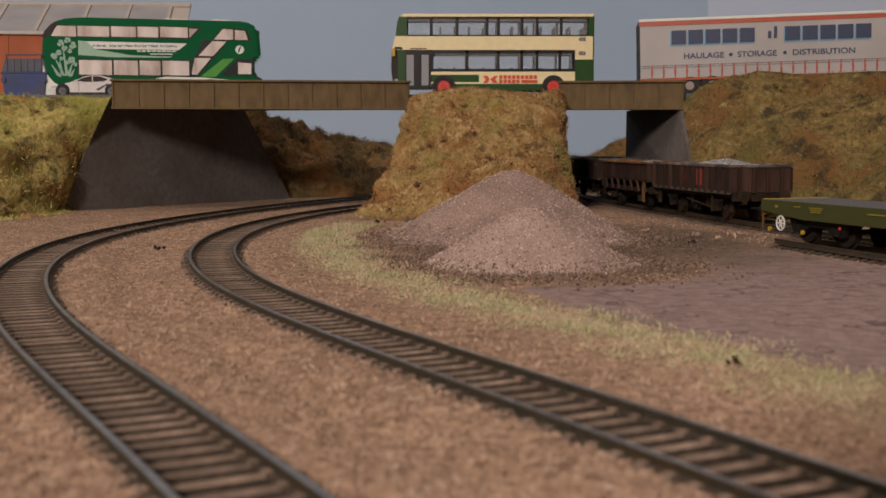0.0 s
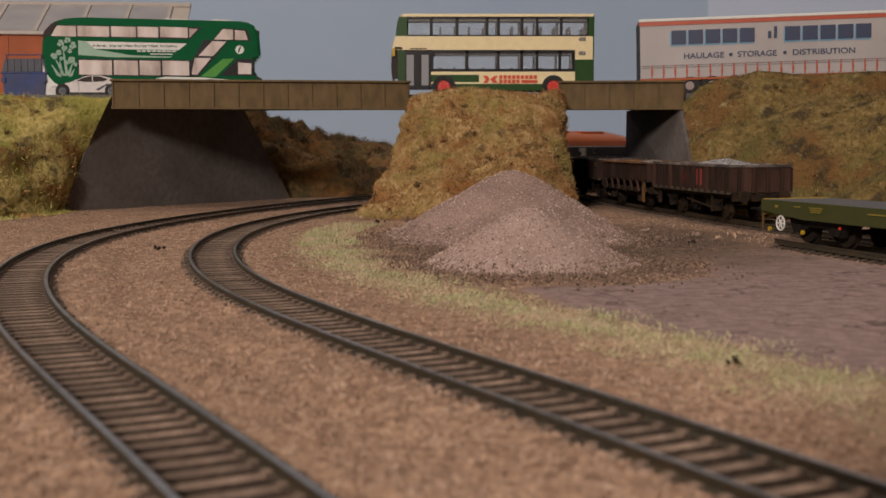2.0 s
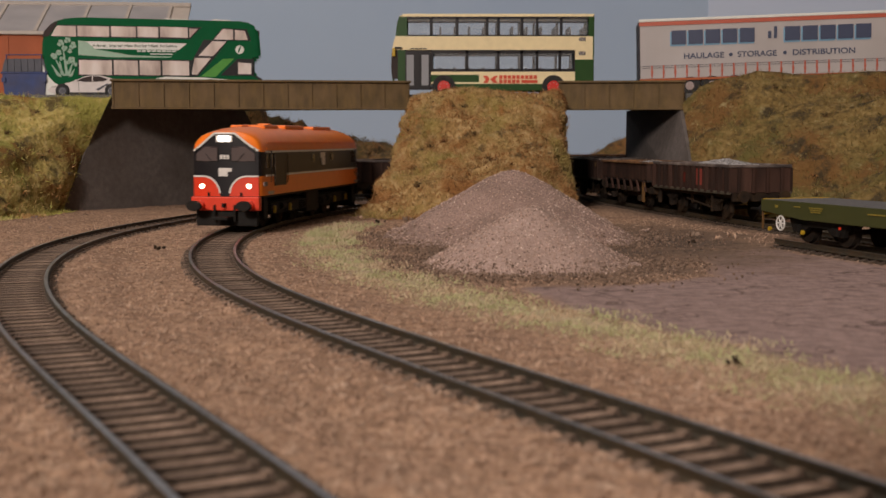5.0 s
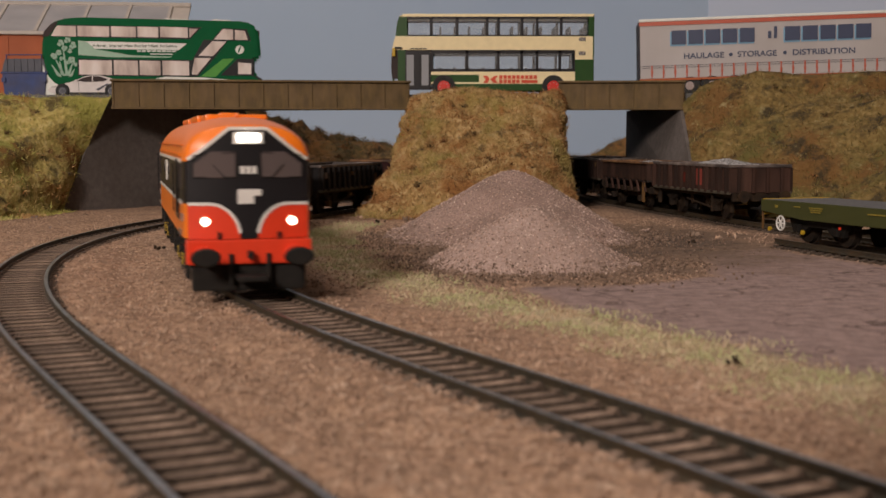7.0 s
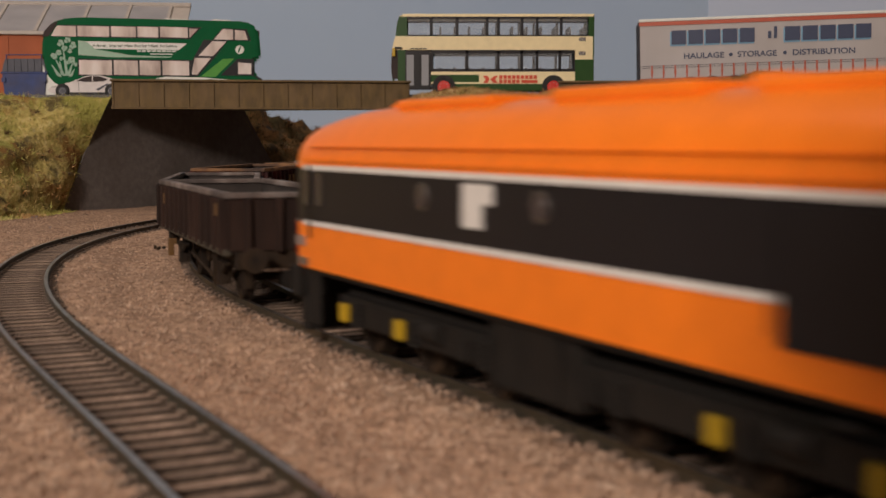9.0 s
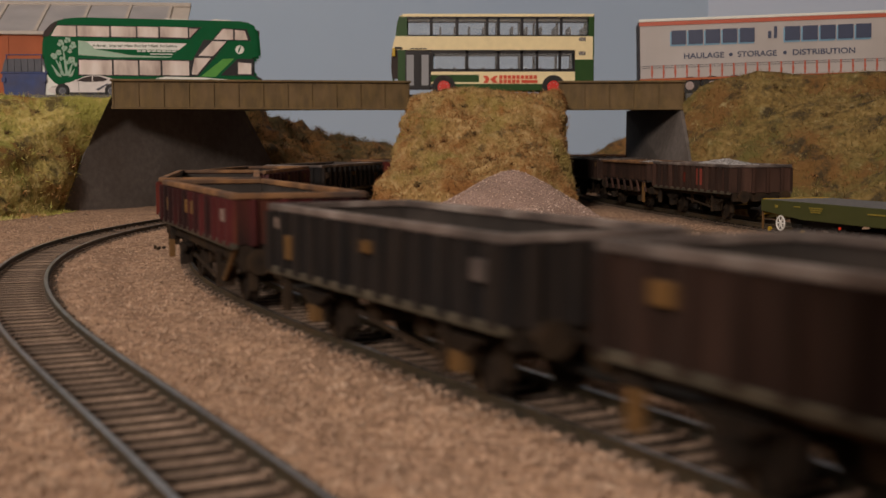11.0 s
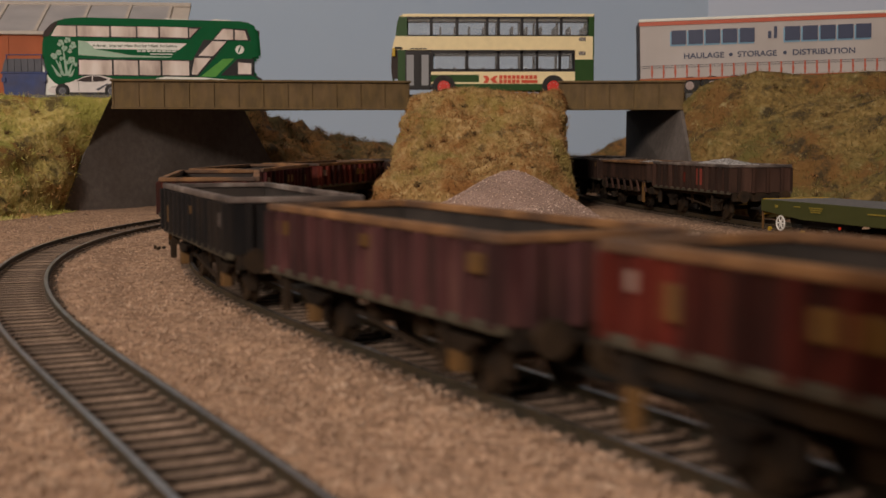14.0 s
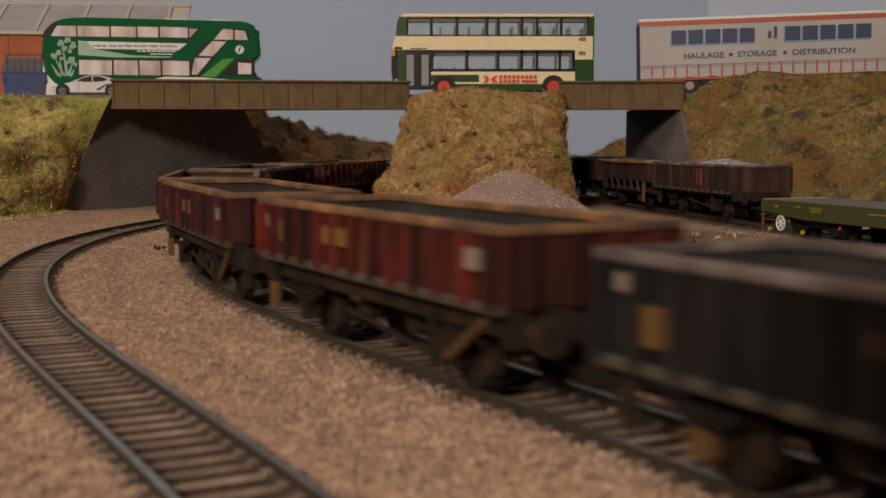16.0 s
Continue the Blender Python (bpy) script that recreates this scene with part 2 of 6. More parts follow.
backdrop_board("backdrop", [(-1.7, 1.60), (0.344, 1.60)], "sky", "grey-blue painted sky board behind the layout")
# past the fold the brighter light is put into this board's colour
backdrop_board("backdrop_panel", [(0.344, 1.599), (1.0, 1.54), (2.9, 1.50)], "sky_lit", "sky board beside the first, coloured paler to look better lit")

# ---- ground ----


def seg_dist(p, pts):
    """Distance from the points p (n, 2) to a polyline."""
    P = np.array(pts, float)
    best = np.full(len(p), 9.0)
    for a, b in zip(P[:-1], P[1:]):
        d = b - a
        u = np.clip(((p - a) @ d) / (d @ d), 0, 1)
        best = np.minimum(best, np.linalg.norm(p - a - u[:, None] * d, axis=1))
    return best


def wobble(p, scale, seed=0.0):
    return np.array([noise.fractal(Vector((x * scale + seed, y * scale, seed)), 1.0, 2.0, 4) for x, y in p])


VERGE = [(-.055, .60), (-.056, .545), (-.030, .43), (.010, .34), (.037, .298), (.056, .259), (.071, .229), (.0785, .214), (.10, .16), (.14, .08)]
YARD = [(.020, .385), (.060, .392), (.088, .415), (.105, .50), (.14, .53), (.17, .43), (.21, .30), (.30, .05), (.15, .08), (.082, .220), (.052, .282), (.030, .335)]


def inside(p, poly):
    x, y = p[:, 0], p[:, 1]
    res = np.zeros(len(p), bool)
    for (x0, y0), (x1, y1) in zip(poly, poly[1:] + poly[:1]):
        res ^= ((y0 > y) != (y1 > y)) & (x < (x1 - x0) * (y - y0) / (y1 - y0 + 1e-12) + x0)
    return res


def zones(p):
    w = wobble(p, 45)
    w2 = wobble(p, 160, 7.0)
    grass = np.clip(1.15 - (seg_dist(p, VERGE) + .004 * w + .002 * w2) / np.interp(p[:, 1], [.1, .3, .6], [.024, .0175, .0135]), 0, 1) * np.clip(.7 + .6 * w, .2, 1)
    yard_edge = seg_dist(p, YARD + YARD[:1]) * np.where(inside(p, YARD), 1, -1)
    yard = np.clip((yard_edge + .004 * w) / .008, 0, 1) * (1 - grass)
    soil = np.clip(1.3 - np.linalg.norm((p - (.045, .50)) / (.078, .125), axis=1) * 1.1 + .25 * w + .1 * w2, 0, 1) * (1 - yard)
    soil = np.maximum(soil, np.clip(1.2 - (seg_dist(p, [(.118, 1.0), (.148, .75), (.169, .64), (.235, .36)]) + .006 * w) / .03, 0, 1) * .8 * (1 - yard * .5))
    soil = np.maximum(soil, np.clip(1.35 - np.linalg.norm((p - (.105, .56)) / (.046, .11), axis=1) + .3 * w + .12 * w2, 0, 1) * .9)
    yard = yard * (1 - soil)
    return grass, yard, soil


def ground_material():
    m = mat("ballast_and_soil", [(0.145, 0.08, 0.047), (0.345, 0.215, 0.135), (0.54, 0.36, 0.24)], 420, 0.95, bump=0.0010, bump_scale=620,
            stains=(0.22, 0.135, 0.088), stain_scale=28, stain_amount=0.6)
    n, l = m.node_tree.nodes, m.node_tree.links
    b = n["Principled BSDF"]
    base = b.inputs["Base Color"].links[0].from_socket
    at = n.new("ShaderNodeAttribute")
    at.attribute_name = "zone"
    sep = n.new("ShaderNodeSeparateColor")
    l.new(at.outputs["Color"], sep.inputs[0])
    tc = n.new("ShaderNodeTexCoord")
    for k, (c0, c1, sc) in enumerate((((0.36, 0.29, 0.17), (0.53, 0.44, 0.29), 120), ((0.215, 0.15, 0.137), (0.37, 0.262, 0.237), 220), ((0.05, 0.033, 0.023), (0.13, 0.088, 0.06), 300))):
        no = n.new("ShaderNodeTexNoise")
        no.inputs["Scale"].default_value, no.inputs["Detail"].default_value = sc, 6
        l.new(tc.outputs["Object"], no.inputs["Vector"])
        ra = n.new("ShaderNodeValToRGB")
        ra.color_ramp.elements[0].position, ra.color_ramp.elements[1].position = 0.3, 0.7
        ra.color_ramp.elements[0].color, ra.color_ramp.elements[1].color = (*c0, 1), (*c1, 1)
        l.new(no.outputs["Fac"], ra.inputs["Fac"])
        mx = n.new("ShaderNodeMix")
        mx.data_type = "RGBA"
        l.new(sep.outputs[k], mx.inputs["Factor"])
        l.new(base, mx.inputs[6])
        l.new(ra.outputs["Color"], mx.inputs[7])
        base = mx.outputs[2]
        if k == 1:
            # crazed surface of the yard: thin broken cracks
            vo = n.new("ShaderNodeTexVoronoi")
            vo.feature = "DISTANCE_TO_EDGE"
            vo.inputs["Scale"].default_value = 55
            wn = n.new("ShaderNodeTexNoise")
            wn.inputs["Scale"].default_value = 70
            ad = n.new("ShaderNodeMix")
            ad.data_type = "VECTOR"
            ad.inputs["Factor"].default_value = 0.03
            l.new(tc.outputs["Object"], wn.inputs["Vector"])
            l.new(tc.outputs["Object"], ad.inputs[4])
            l.new(wn.outputs["Color"], ad.inputs[5])
            l.new(ad.outputs[1], vo.inputs["Vector"])
            cr = n.new("ShaderNodeMapRange")
            cr.inputs["From Min"].default_value, cr.inputs["From Max"].default_value = 0.05, 0.0
            l.new(vo.outputs["Distance"], cr.inputs["Value"])
            ms = n.new("ShaderNodeMapRange")
            ms.inputs["From Min"].default_value, ms.inputs["From Max"].default_value = 0.48, 0.6
            l.new(wn.outputs["Fac"], ms.inputs["Value"])
            m1 = n.new("ShaderNodeMath")
            m1.operation = "MULTIPLY"
            l.new(cr.outputs["Result"], m1.inputs[0])
            l.new(ms.outputs["Result"], m1.inputs[1])
            m2 = n.new("ShaderNodeMath")
            m2.operation = "MULTIPLY"
            l.new(m1.outputs[0], m2.inputs[0])
            l.new(sep.outputs[k], m2.inputs[1])
            m3 = n.new("ShaderNodeMix")
            m3.data_type = "RGBA"
            l.new(m2.outputs[0], m3.inputs["Factor"])
            l.new(base, m3.inputs[6])
            m3.inputs[7].default_value = (0.085, 0.052, 0.043, 1)
            base = m3.outputs[2]
    # bed between the rails, coloured dark to stand for the shade there
    mx = n.new("ShaderNodeMix")
    mx.data_type = "RGBA"
    l.new(at.outputs["Alpha"], mx.inputs["Factor"])
    l.new(base, mx.inputs[6])
    mx.inputs[7].default_value = (0.042, 0.029, 0.021, 1)
    l.new(mx.outputs[2], b.inputs["Base Color"])
    return m


def ground_height(p, g, yd):
    """Height of the ground at the points p, and their distance from the nearest track's middle."""
    z = (.0006 * wobble(p, 90) + .0003 * wobble(p, 300, 3.0)) * (1 - .7 * yd) - .0004 + .0012 * g
    near = np.minimum(seg_dist(p, MAIN[1][::60]), seg_dist(p, OUTER[1][::60]))
    fine = (p[:, 1] > .10) & (p[:, 1] < 1.05) & (p[:, 0] < .32) & (p[:, 0] > -.30)
    ripple = wobble(p, 240, 5.0)
    z = np.where(fine & (near < .0122), .0006 + .0007 * np.clip((near - .0086) / .0014, 0, 1) + .0005 * ripple, z)
    z = np.where(fine & (near >= .0122) & (near < .032), z + .0015 * np.clip((.036 - near) / .014, 0, 1) + .0006 * ripple, z)
    return np.where(fine, z, -.0014), near


def ground_sheet():
    xs = np.unique(np.r_[np.linspace(-1.7, -.3, 20), np.linspace(-.3, .32, 260), np.linspace(.32, 2.9, 30)])
    ys = np.unique(np.r_[np.linspace(-1.9, .1, 20), np.linspace(.1, .66, 260), np.linspace(.66, 1.05, 60), np.linspace(1.05, 1.62, 14)])
    X, Y = np.meshgrid(xs, ys)
    p = np.c_[X.ravel(), Y.ravel()]
    g, yd, so = zones(p)
    z, near = ground_height(p, g, yd)
    bed = np.clip((.0096 - near) / .0016, 0, 1) * np.clip(.85 + .3 * wobble(p, 120, 2.0), .5, .97)
    w, h = len(xs), len(ys)
    idx = np.arange(w * h).reshape(h, w)
    faces = np.stack([idx[:-1, :-1], idx[:-1, 1:], idx[1:, 1:], idx[1:, :-1]], -1).reshape(-1, 4)
    me = bpy.data.meshes.new("ground")
    me.from_pydata(np.c_[p, z].tolist(), [], faces.tolist())
    ca = me.color_attributes.new("zone", "FLOAT_COLOR", "POINT")
    ca.data.foreach_set("color", np.c_[g, yd, so, bed].ravel())
    me.materials.append(ground_material())
    me.polygons.foreach_set("use_smooth", [True] * len(me.polygons))
    return tagged(new("ground", me), "tan ballast and soil with a green verge and grey yard", "ground", kind="structure")


ground_sheet()
track("main_track", MAIN, 1.9, 4.1, "curved dark railway track with weathered rails")
track("outer_track", OUTER, 0.9, 3.0, "outer curved dark railway track with weathered rails")
track("siding_track", SIDING, 0.0, 0.72, "dark siding track beside the grassy bank", .0012, "sleeper_dirty")
track("spur_track", SPUR, 0.065, 0.5, "dark siding track beside the yard", .0012, "sleeper_dirty")

# ---- grassy banks ----


def turf(name, layers, seed):
    """Scatter-covered bank: a grained base with patches of other scatter, each with its own size."""
    base, spots = layers[0], layers[1:]
    m = mat(name, base, 260, 0.95, bump=0.0016, bump_scale=330)
    n, l = m.node_tree.nodes, m.node_tree.links
    b = n["Principled BSDF"]
    out = b.inputs["Base Color"].links[0].from_socket
    tc = n.new("ShaderNodeTexCoord")
    for k, (colour, scale, lo, hi, amount) in enumerate(spots):
        mp = n.new("ShaderNodeMapping")
        mp.inputs["Location"].default_value = (seed + 3.1 * k, 1.7 * k, seed)
        l.new(tc.outputs["Object"], mp.inputs["Vector"])
        no = n.new("ShaderNodeTexNoise")
        no.inputs["Scale"].default_value, no.inputs["Detail"].default_value, no.inputs["Roughness"].default_value = scale, 8, 0.68
        l.new(mp.outputs["Vector"], no.inputs["Vector"])
        mr = n.new("ShaderNodeMapRange")
        mr.inputs["From Min"].default_value, mr.inputs["From Max"].default_value, mr.inputs["To Max"].default_value = lo, hi, amount
        l.new(no.outputs["Fac"], mr.inputs["Value"])
        mx = n.new("ShaderNodeMix")
        mx.data_type = "RGBA"
        l.new(mr.outputs["Result"], mx.inputs["Factor"])
        l.new(out, mx.inputs[6])
        mx.inputs[7].default_value = (*colour, 1)
        out = mx.outputs[2]
    l.new(out, b.inputs["Base Color"])
    return m


STRAW = [(0.19, 0.115, 0.038), (0.34, 0.22, 0.082), (0.46, 0.325, 0.155)]
M["turf"] = turf("dyed_grass_mat", [STRAW, ((0.22, 0.18, 0.04), 26, .50, .64, .6), ((0.24, 0.10, 0.026), 34, .49, .60, .85), ((0.055, 0.035, 0.012), 90, .54, .64, .8), ((0.42, 0.33, 0.17), 130, .60, .70, .7)], 0.0)
M["turf_green"] = turf("dyed_grass_mat_green", [[(0.26, 0.21, 0.06), (0.44, 0.35, 0.11), (0.60, 0.49, 0.21)], ((0.22, 0.225, 0.04), 22, .46, .58, .8), ((0.20, 0.085, 0.02), 24, .51, .60, .9), ((0.05, 0.035, 0.012), 60, .53, .63, .85), ((0.40, 0.36, 0.18), 110, .60, .70, .7)], 4.0)
M["turf_east"] = turf("dyed_grass_mat_brown", [[(0.10, 0.066, 0.020), (0.18, 0.12, 0.036), (0.26, 0.185, 0.07)], ((0.085, 0.080, 0.016), 22, .46, .58, .75), ((0.15, 0.07, 0.018), 24, .51, .60, .8), ((0.035, 0.025, 0.01), 60, .52, .62, .9), ((0.34, 0.29, 0.14), 110, .60, .70, .7)], 6.0)
M["turf_dark"] = turf("dark_scrub_mat", [[(0.07, 0.047, 0.018), (0.15, 0.095, 0.035), (0.25, 0.15, 0.057)], ((0.30, 0.135, 0.035), 16, .48, .58, .8), ((0.075, 0.07, 0.02), 20, .50, .60, .7), ((0.03, 0.02, 0.01), 60, .54, .62, .8), ((0.27, 0.14, 0.045), 70, .58, .68, .6)], 9.0)


def blade_material(name, colours, patch=34.0):
    """Dyed fibres: each its own tone, in clumps that lean to one colour."""
    m = bpy.data.materials.new(name)
    m.use_nodes = True
    n, l = m.node_tree.nodes, m.node_tree.links
    ra = n.new("ShaderNodeValToRGB")
    els = ra.color_ramp.elements
    while len(els) < len(colours):
        els.new(0.5)
    for i, c in enumerate(colours):
        els[i].position, els[i].color = i / (len(colours) - 1), (*c, 1)
    no = n.new("ShaderNodeTexNoise")
    no.inputs["Scale"].default_value, no.inputs["Detail"].default_value, no.inputs["Roughness"].default_value = patch, 5, 0.65
    l.new(n.new("ShaderNodeTexCoord").outputs["Object"], no.inputs["Vector"])
    mr = n.new("ShaderNodeMapRange")
    mr.inputs["From Min"].default_value, mr.inputs["From Max"].default_value = 0.34, 0.66
    l.new(no.outputs["Fac"], mr.inputs["Value"])
    mx = n.new("ShaderNodeMix")
    mx.inputs["Factor"].default_value = 0.78
    l.new(n.new("ShaderNodeNewGeometry").outputs["Random Per Island"], mx.inputs[2])
    l.new(mr.outputs["Result"], mx.inputs[3])
    l.new(mx.outputs[0], ra.inputs["Fac"])
    l.new(ra.outputs["Color"], n["Principled BSDF"].inputs["Base Color"])
    n["Principled BSDF"].inputs["Roughness"].default_value = 0.8
    return m


BLADES = {
    "turf": blade_material("static_grass_fibres", [(0.05, 0.03, 0.010), (0.15, 0.072, 0.022), (0.31, 0.14, 0.044), (0.37, 0.215, 0.078), (0.43, 0.295, 0.125), (0.28, 0.23, 0.052), (0.50, 0.40, 0.19)], 26.0),
    "turf_green": blade_material("green_static_grass_fibres", [(0.10, 0.06, 0.02), (0.38, 0.17, 0.055), (0.55, 0.38, 0.16), (0.24, 0.24, 0.045), (0.42, 0.41, 0.10), (0.66, 0.56, 0.27), (0.46, 0.50, 0.14)], 26.0),
    "turf_east": blade_material("brown_static_grass_fibres", [(0.03, 0.02, 0.007), (0.12, 0.058, 0.017), (0.20, 0.108, 0.033), (0.12, 0.095, 0.02), (0.21, 0.15, 0.046), (0.34, 0.265, 0.11), (0.19, 0.185, 0.045)], 26.0),
    "turf_dark": blade_material("scrub_fibres", [(0.03, 0.024, 0.008), (0.10, 0.065, 0.02), (0.07, 0.068, 0.018), (0.24, 0.115, 0.03), (0.30, 0.15, 0.045), (0.16, 0.12, 0.035)], 20.0),
    "verge": blade_material("verge_fibres", [(0.40, 0.26, 0.16), (0.50, 0.36, 0.23), (0.56, 0.45, 0.30), (0.46, 0.43, 0.24), (0.40, 0.42, 0.20), (0.52, 0.42, 0.27), (0.60, 0.52, 0.36)], 40.0),
}


def fibres(name, verts, faces, count, length, material, label, parent, seed, lean=0.9, width=.00022):
    """Short bent fibres scattered over a surface, as one object."""
    rng = np.random.default_rng(seed)
    V = np.array(verts)
    Fc = np.array(faces)
    tri = np.r_[Fc[:, [0, 1, 2]], Fc[:, [0, 2, 3]]]
    a, b, c = V[tri[:, 0]], V[tri[:, 1]], V[tri[:, 2]]
    nn = np.cross(b - a, c - a)
    ar = np.linalg.norm(nn, axis=1)
    k = rng.choice(len(tri), count, p=ar / ar.sum())
    u, v = rng.random(count), rng.random(count)
    fl = u + v > 1
    u[fl], v[fl] = 1 - u[fl], 1 - v[fl]
    P = a[k] + u[:, None] * (b - a)[k] + v[:, None] * (c - a)[k]
    N = nn[k] / ar[k][:, None]
    D = N * .6 + rng.normal(0, lean * .5, (count, 3))
    D[:, 2] += .35
    D /= np.linalg.norm(D, axis=1)[:, None]
    S = np.cross(D, rng.normal(0, 1, (count, 3)))
    S /= np.linalg.norm(S, axis=1)[:, None]
    L = length * rng.uniform(.5, 1.4, count)[:, None]
    w = width * rng.uniform(.6, 1.6, count)[:, None]
    tip = P + D * L + rng.normal(0, .25, (count, 3)) * L
    tip[:, 2] = np.maximum(tip[:, 2], .0004)
    pts = np.stack([P - S * w, P + S * w, tip], 1).reshape(-1, 3)
    me = bpy.data.meshes.new(name)
    me.from_pydata(pts.tolist(), [], np.arange(count * 3).reshape(-1, 3).tolist())
    me.materials.append(material)
    ob = new(name, me)
    if parent:
        ob.parent = parent
        ob["kind"] = "stuff"
        return ob
    return tagged(ob, label, "grass", kind="stuff")


def resample(pts, n):
    P = np.array(pts, float)
    d = np.r_[0, np.cumsum(np.linalg.norm(np.diff(P[:, :2], axis=0), axis=1))]
    s = np.linspace(0, d[-1], n)
    return np.stack([np.interp(s, d, P[:, i]) for i in range(P.shape[1])], 1)


def bank(name, lines, along, steps, material, label, rough=.004, count=9000, length=.003, seed=1, blades="turf", pin=1, dense=None):
    """A sloping surface lofted between lines of points, roughened, with fibres. lines: from the toe over the crest to the back."""
    rows = []
    L = [resample(l, along) for l in lines]
    for a, b, k in zip(L, L[1:], steps):
        for j in range(k):
            u = j / k
            rows.append(a + (b - a) * u)
    rows.append(L[-1])
    G = np.array(rows)
    h, w = G.shape[:2]
    P = G.reshape(-1, 3).copy()
    nz = np.array([noise.fractal(Vector(q) * 55 + Vector((seed, 0, 0)), 1.0, 2.0, 5) for q in P.tolist()])
    nb = np.array([noise.fractal(Vector(q) * 22 + Vector((0, seed, 0)), 1.0, 2.0, 3) for q in P.tolist()])
    du = np.gradient(G, axis=1).reshape(-1, 3)
    dv = np.gradient(G, axis=0).reshape(-1, 3)
    nn = np.cross(du, dv)
    nn /= np.linalg.norm(nn, axis=1)[:, None] + 1e-9
    edge = np.ones((h, w))
    edge[0] = .2
    crest = sum(steps[:2])
    edge[crest - 2:] = .45
    if pin:
        edge[:, -pin:] = .1
        edge[:, :pin] = .1
    P += nn * ((nz * .5 + nb * .5) * rough * edge.ravel())[:, None]
    P[:, 2] = np.maximum(P[:, 2], -.002)
    idx = np.arange(h * w).reshape(h, w)
    faces = np.stack([idx[:-1, :-1], idx[:-1, 1:], idx[1:, 1:], idx[1:, :-1]], -1).reshape(-1, 4)
    me = bpy.data.meshes.new(name)
    me.from_pydata(P.tolist(), [], faces.tolist())
    me.materials.append(M[material])
    me.polygons.foreach_set("use_smooth", [True] * len(me.polygons))
    ob = tagged(new(name, me), label, "embankment", kind="structure")
    sub = faces[: (dense or steps[0]) * (w - 1)]
    fibres("grass_fibres", P, sub, count, length, BLADES[blades], "", ob, seed)
    return ob


def road_z(x):
    return float(np.interp(x, [-.26, -.06, .15, .32, .6], [.0755, .0770, .0770, .0828, .0860]))


bank("embankment_west",
     [[(-1.3, .60, 0), (-.6, .64, 0), (-.34, .665, 0), (-.27, .685, 0), (-.251, .735, 0), (-.2465, .789, 0)],
      [(-1.3, .70, .05), (-.6, .71, .045), (-.34, .712, .034), (-.272, .726, .034), (-.254, .765, .036), (-.2375, .8075, .036)],
      [(-1.3, .785, .079), (-.6, .785, .079), (-.34, .785, .0745), (-.27, .79, .0732), (-.236, .804, .0735), (-.2180, .8042, .0742)],
      [(-1.3, .83, .075), (-.6, .83, .075), (-.34, .82, .073), (-.27, .82, .073), (-.235, .83, .0735), (-.2170, .830, .0735)],
      [(-1.3, 1.25, .075), (-.6, 1.25, .075), (-.34, 1.20, .074), (-.30, 1.12, .074), (-.25, 1.0, .072), (-.152, .925, .066)],
      [(-1.3, 1.35, .0), (-.6, 1.35, .0), (-.34, 1.28, .0), (-.28, 1.2, .0), (-.2, 1.05, .0), (-.122, .968, .0)]],
     90, (22, 18, 5, 10, 12), "turf_green", "steep grassy embankment with green and rust scrub", rough=.011, count=44000, length=.0028, seed=3, blades="turf_green", dense=46)

bank("embankment_east",
     [[(.1585, .745, 0), (.175, .735, 0), (.205, .71, 0), (.25, .66, 0), (.32, .61, 0), (.5, .52, 0), (1.2, .35, 0)],
      [(.1595, .785, .036), (.18, .775, .045), (.21, .76, .048), (.25, .735, .05), (.32, .69, .052), (.5, .60, .05), (1.2, .45, .05)],
      [(.1615, .826, .070), (.178, .822, .085), (.20, .812, .0895), (.25, .80, .0895), (.32, .77, .0905), (.5, .69, .092), (1.2, .55, .09)],
      [(.162, .832, .072), (.18, .832, .077), (.20, .832, .076), (.25, .82, .076), (.32, .80, .076), (.5, .72, .076), (1.2, .58, .076)],
      [(.1425, .94, .068), (.18, .95, .073), (.20, .95, .073), (.25, .93, .073), (.34, .92, .073), (.55, .86, .073), (1.2, .75, .073)],
      [(.1425, .955, 0), (.18, 1.0, 0), (.22, 1.02, 0), (.27, 1.03, 0), (.36, 1.02, 0), (.6, 1.0, 0), (1.2, .95, 0)]],
     90, (22, 20, 5, 8, 8), "turf_east", "steep grassy embankment with green, straw and dark scrub", rough=.012, count=50000, length=.0028, seed=11, blades="turf_east", dense=46)

bank("far_bank",
     [[(-.150, .960, 0), (-.118, .976, 0), (-.085, .99, 0), (-.06, 1.02, 0), (-.01, 1.10, 0), (.05, 1.18, 0), (.13, 1.26, 0), (.24, 1.335, 0), (.4, 1.41, 0), (.8, 1.44, 0)],
      [(-.185, .945, .055), (-.150, .975, .055), (-.125, 1.02, .05), (-.10, 1.07, .038), (-.05, 1.15, .026), (.01, 1.22, .024), (.10, 1.30, .018), (.175, 1.36, .016), (.21, 1.375, .028), (.24, 1.39, .04), (.36, 1.45, .05), (.8, 1.48, .05)],
      [(-.20, .94, .071), (-.175, .975, .069), (-.155, 1.03, .065), (-.125, 1.09, .056), (-.075, 1.17, .044), (-.01, 1.24, .036), (.08, 1.33, .026), (.165, 1.39, .024), (.195, 1.40, .040), (.225, 1.42, .056), (.34, 1.49, .065), (.8, 1.52, .06)],
      [(-.30, 1.35, .03), (-.26, 1.4, .03), (-.2, 1.43, .03), (-.1, 1.48, .02), (0, 1.5, .02), (.08, 1.55, .02), (.17, 1.56, .02), (.34, 1.57, .02), (.8, 1.575, .02)]],
     80, (14, 10, 6), "turf_dark", "dark brown scrub bank behind the tracks", rough=.024, count=20000, seed=21, blades="turf_dark", dense=26, length=.004, pin=0)


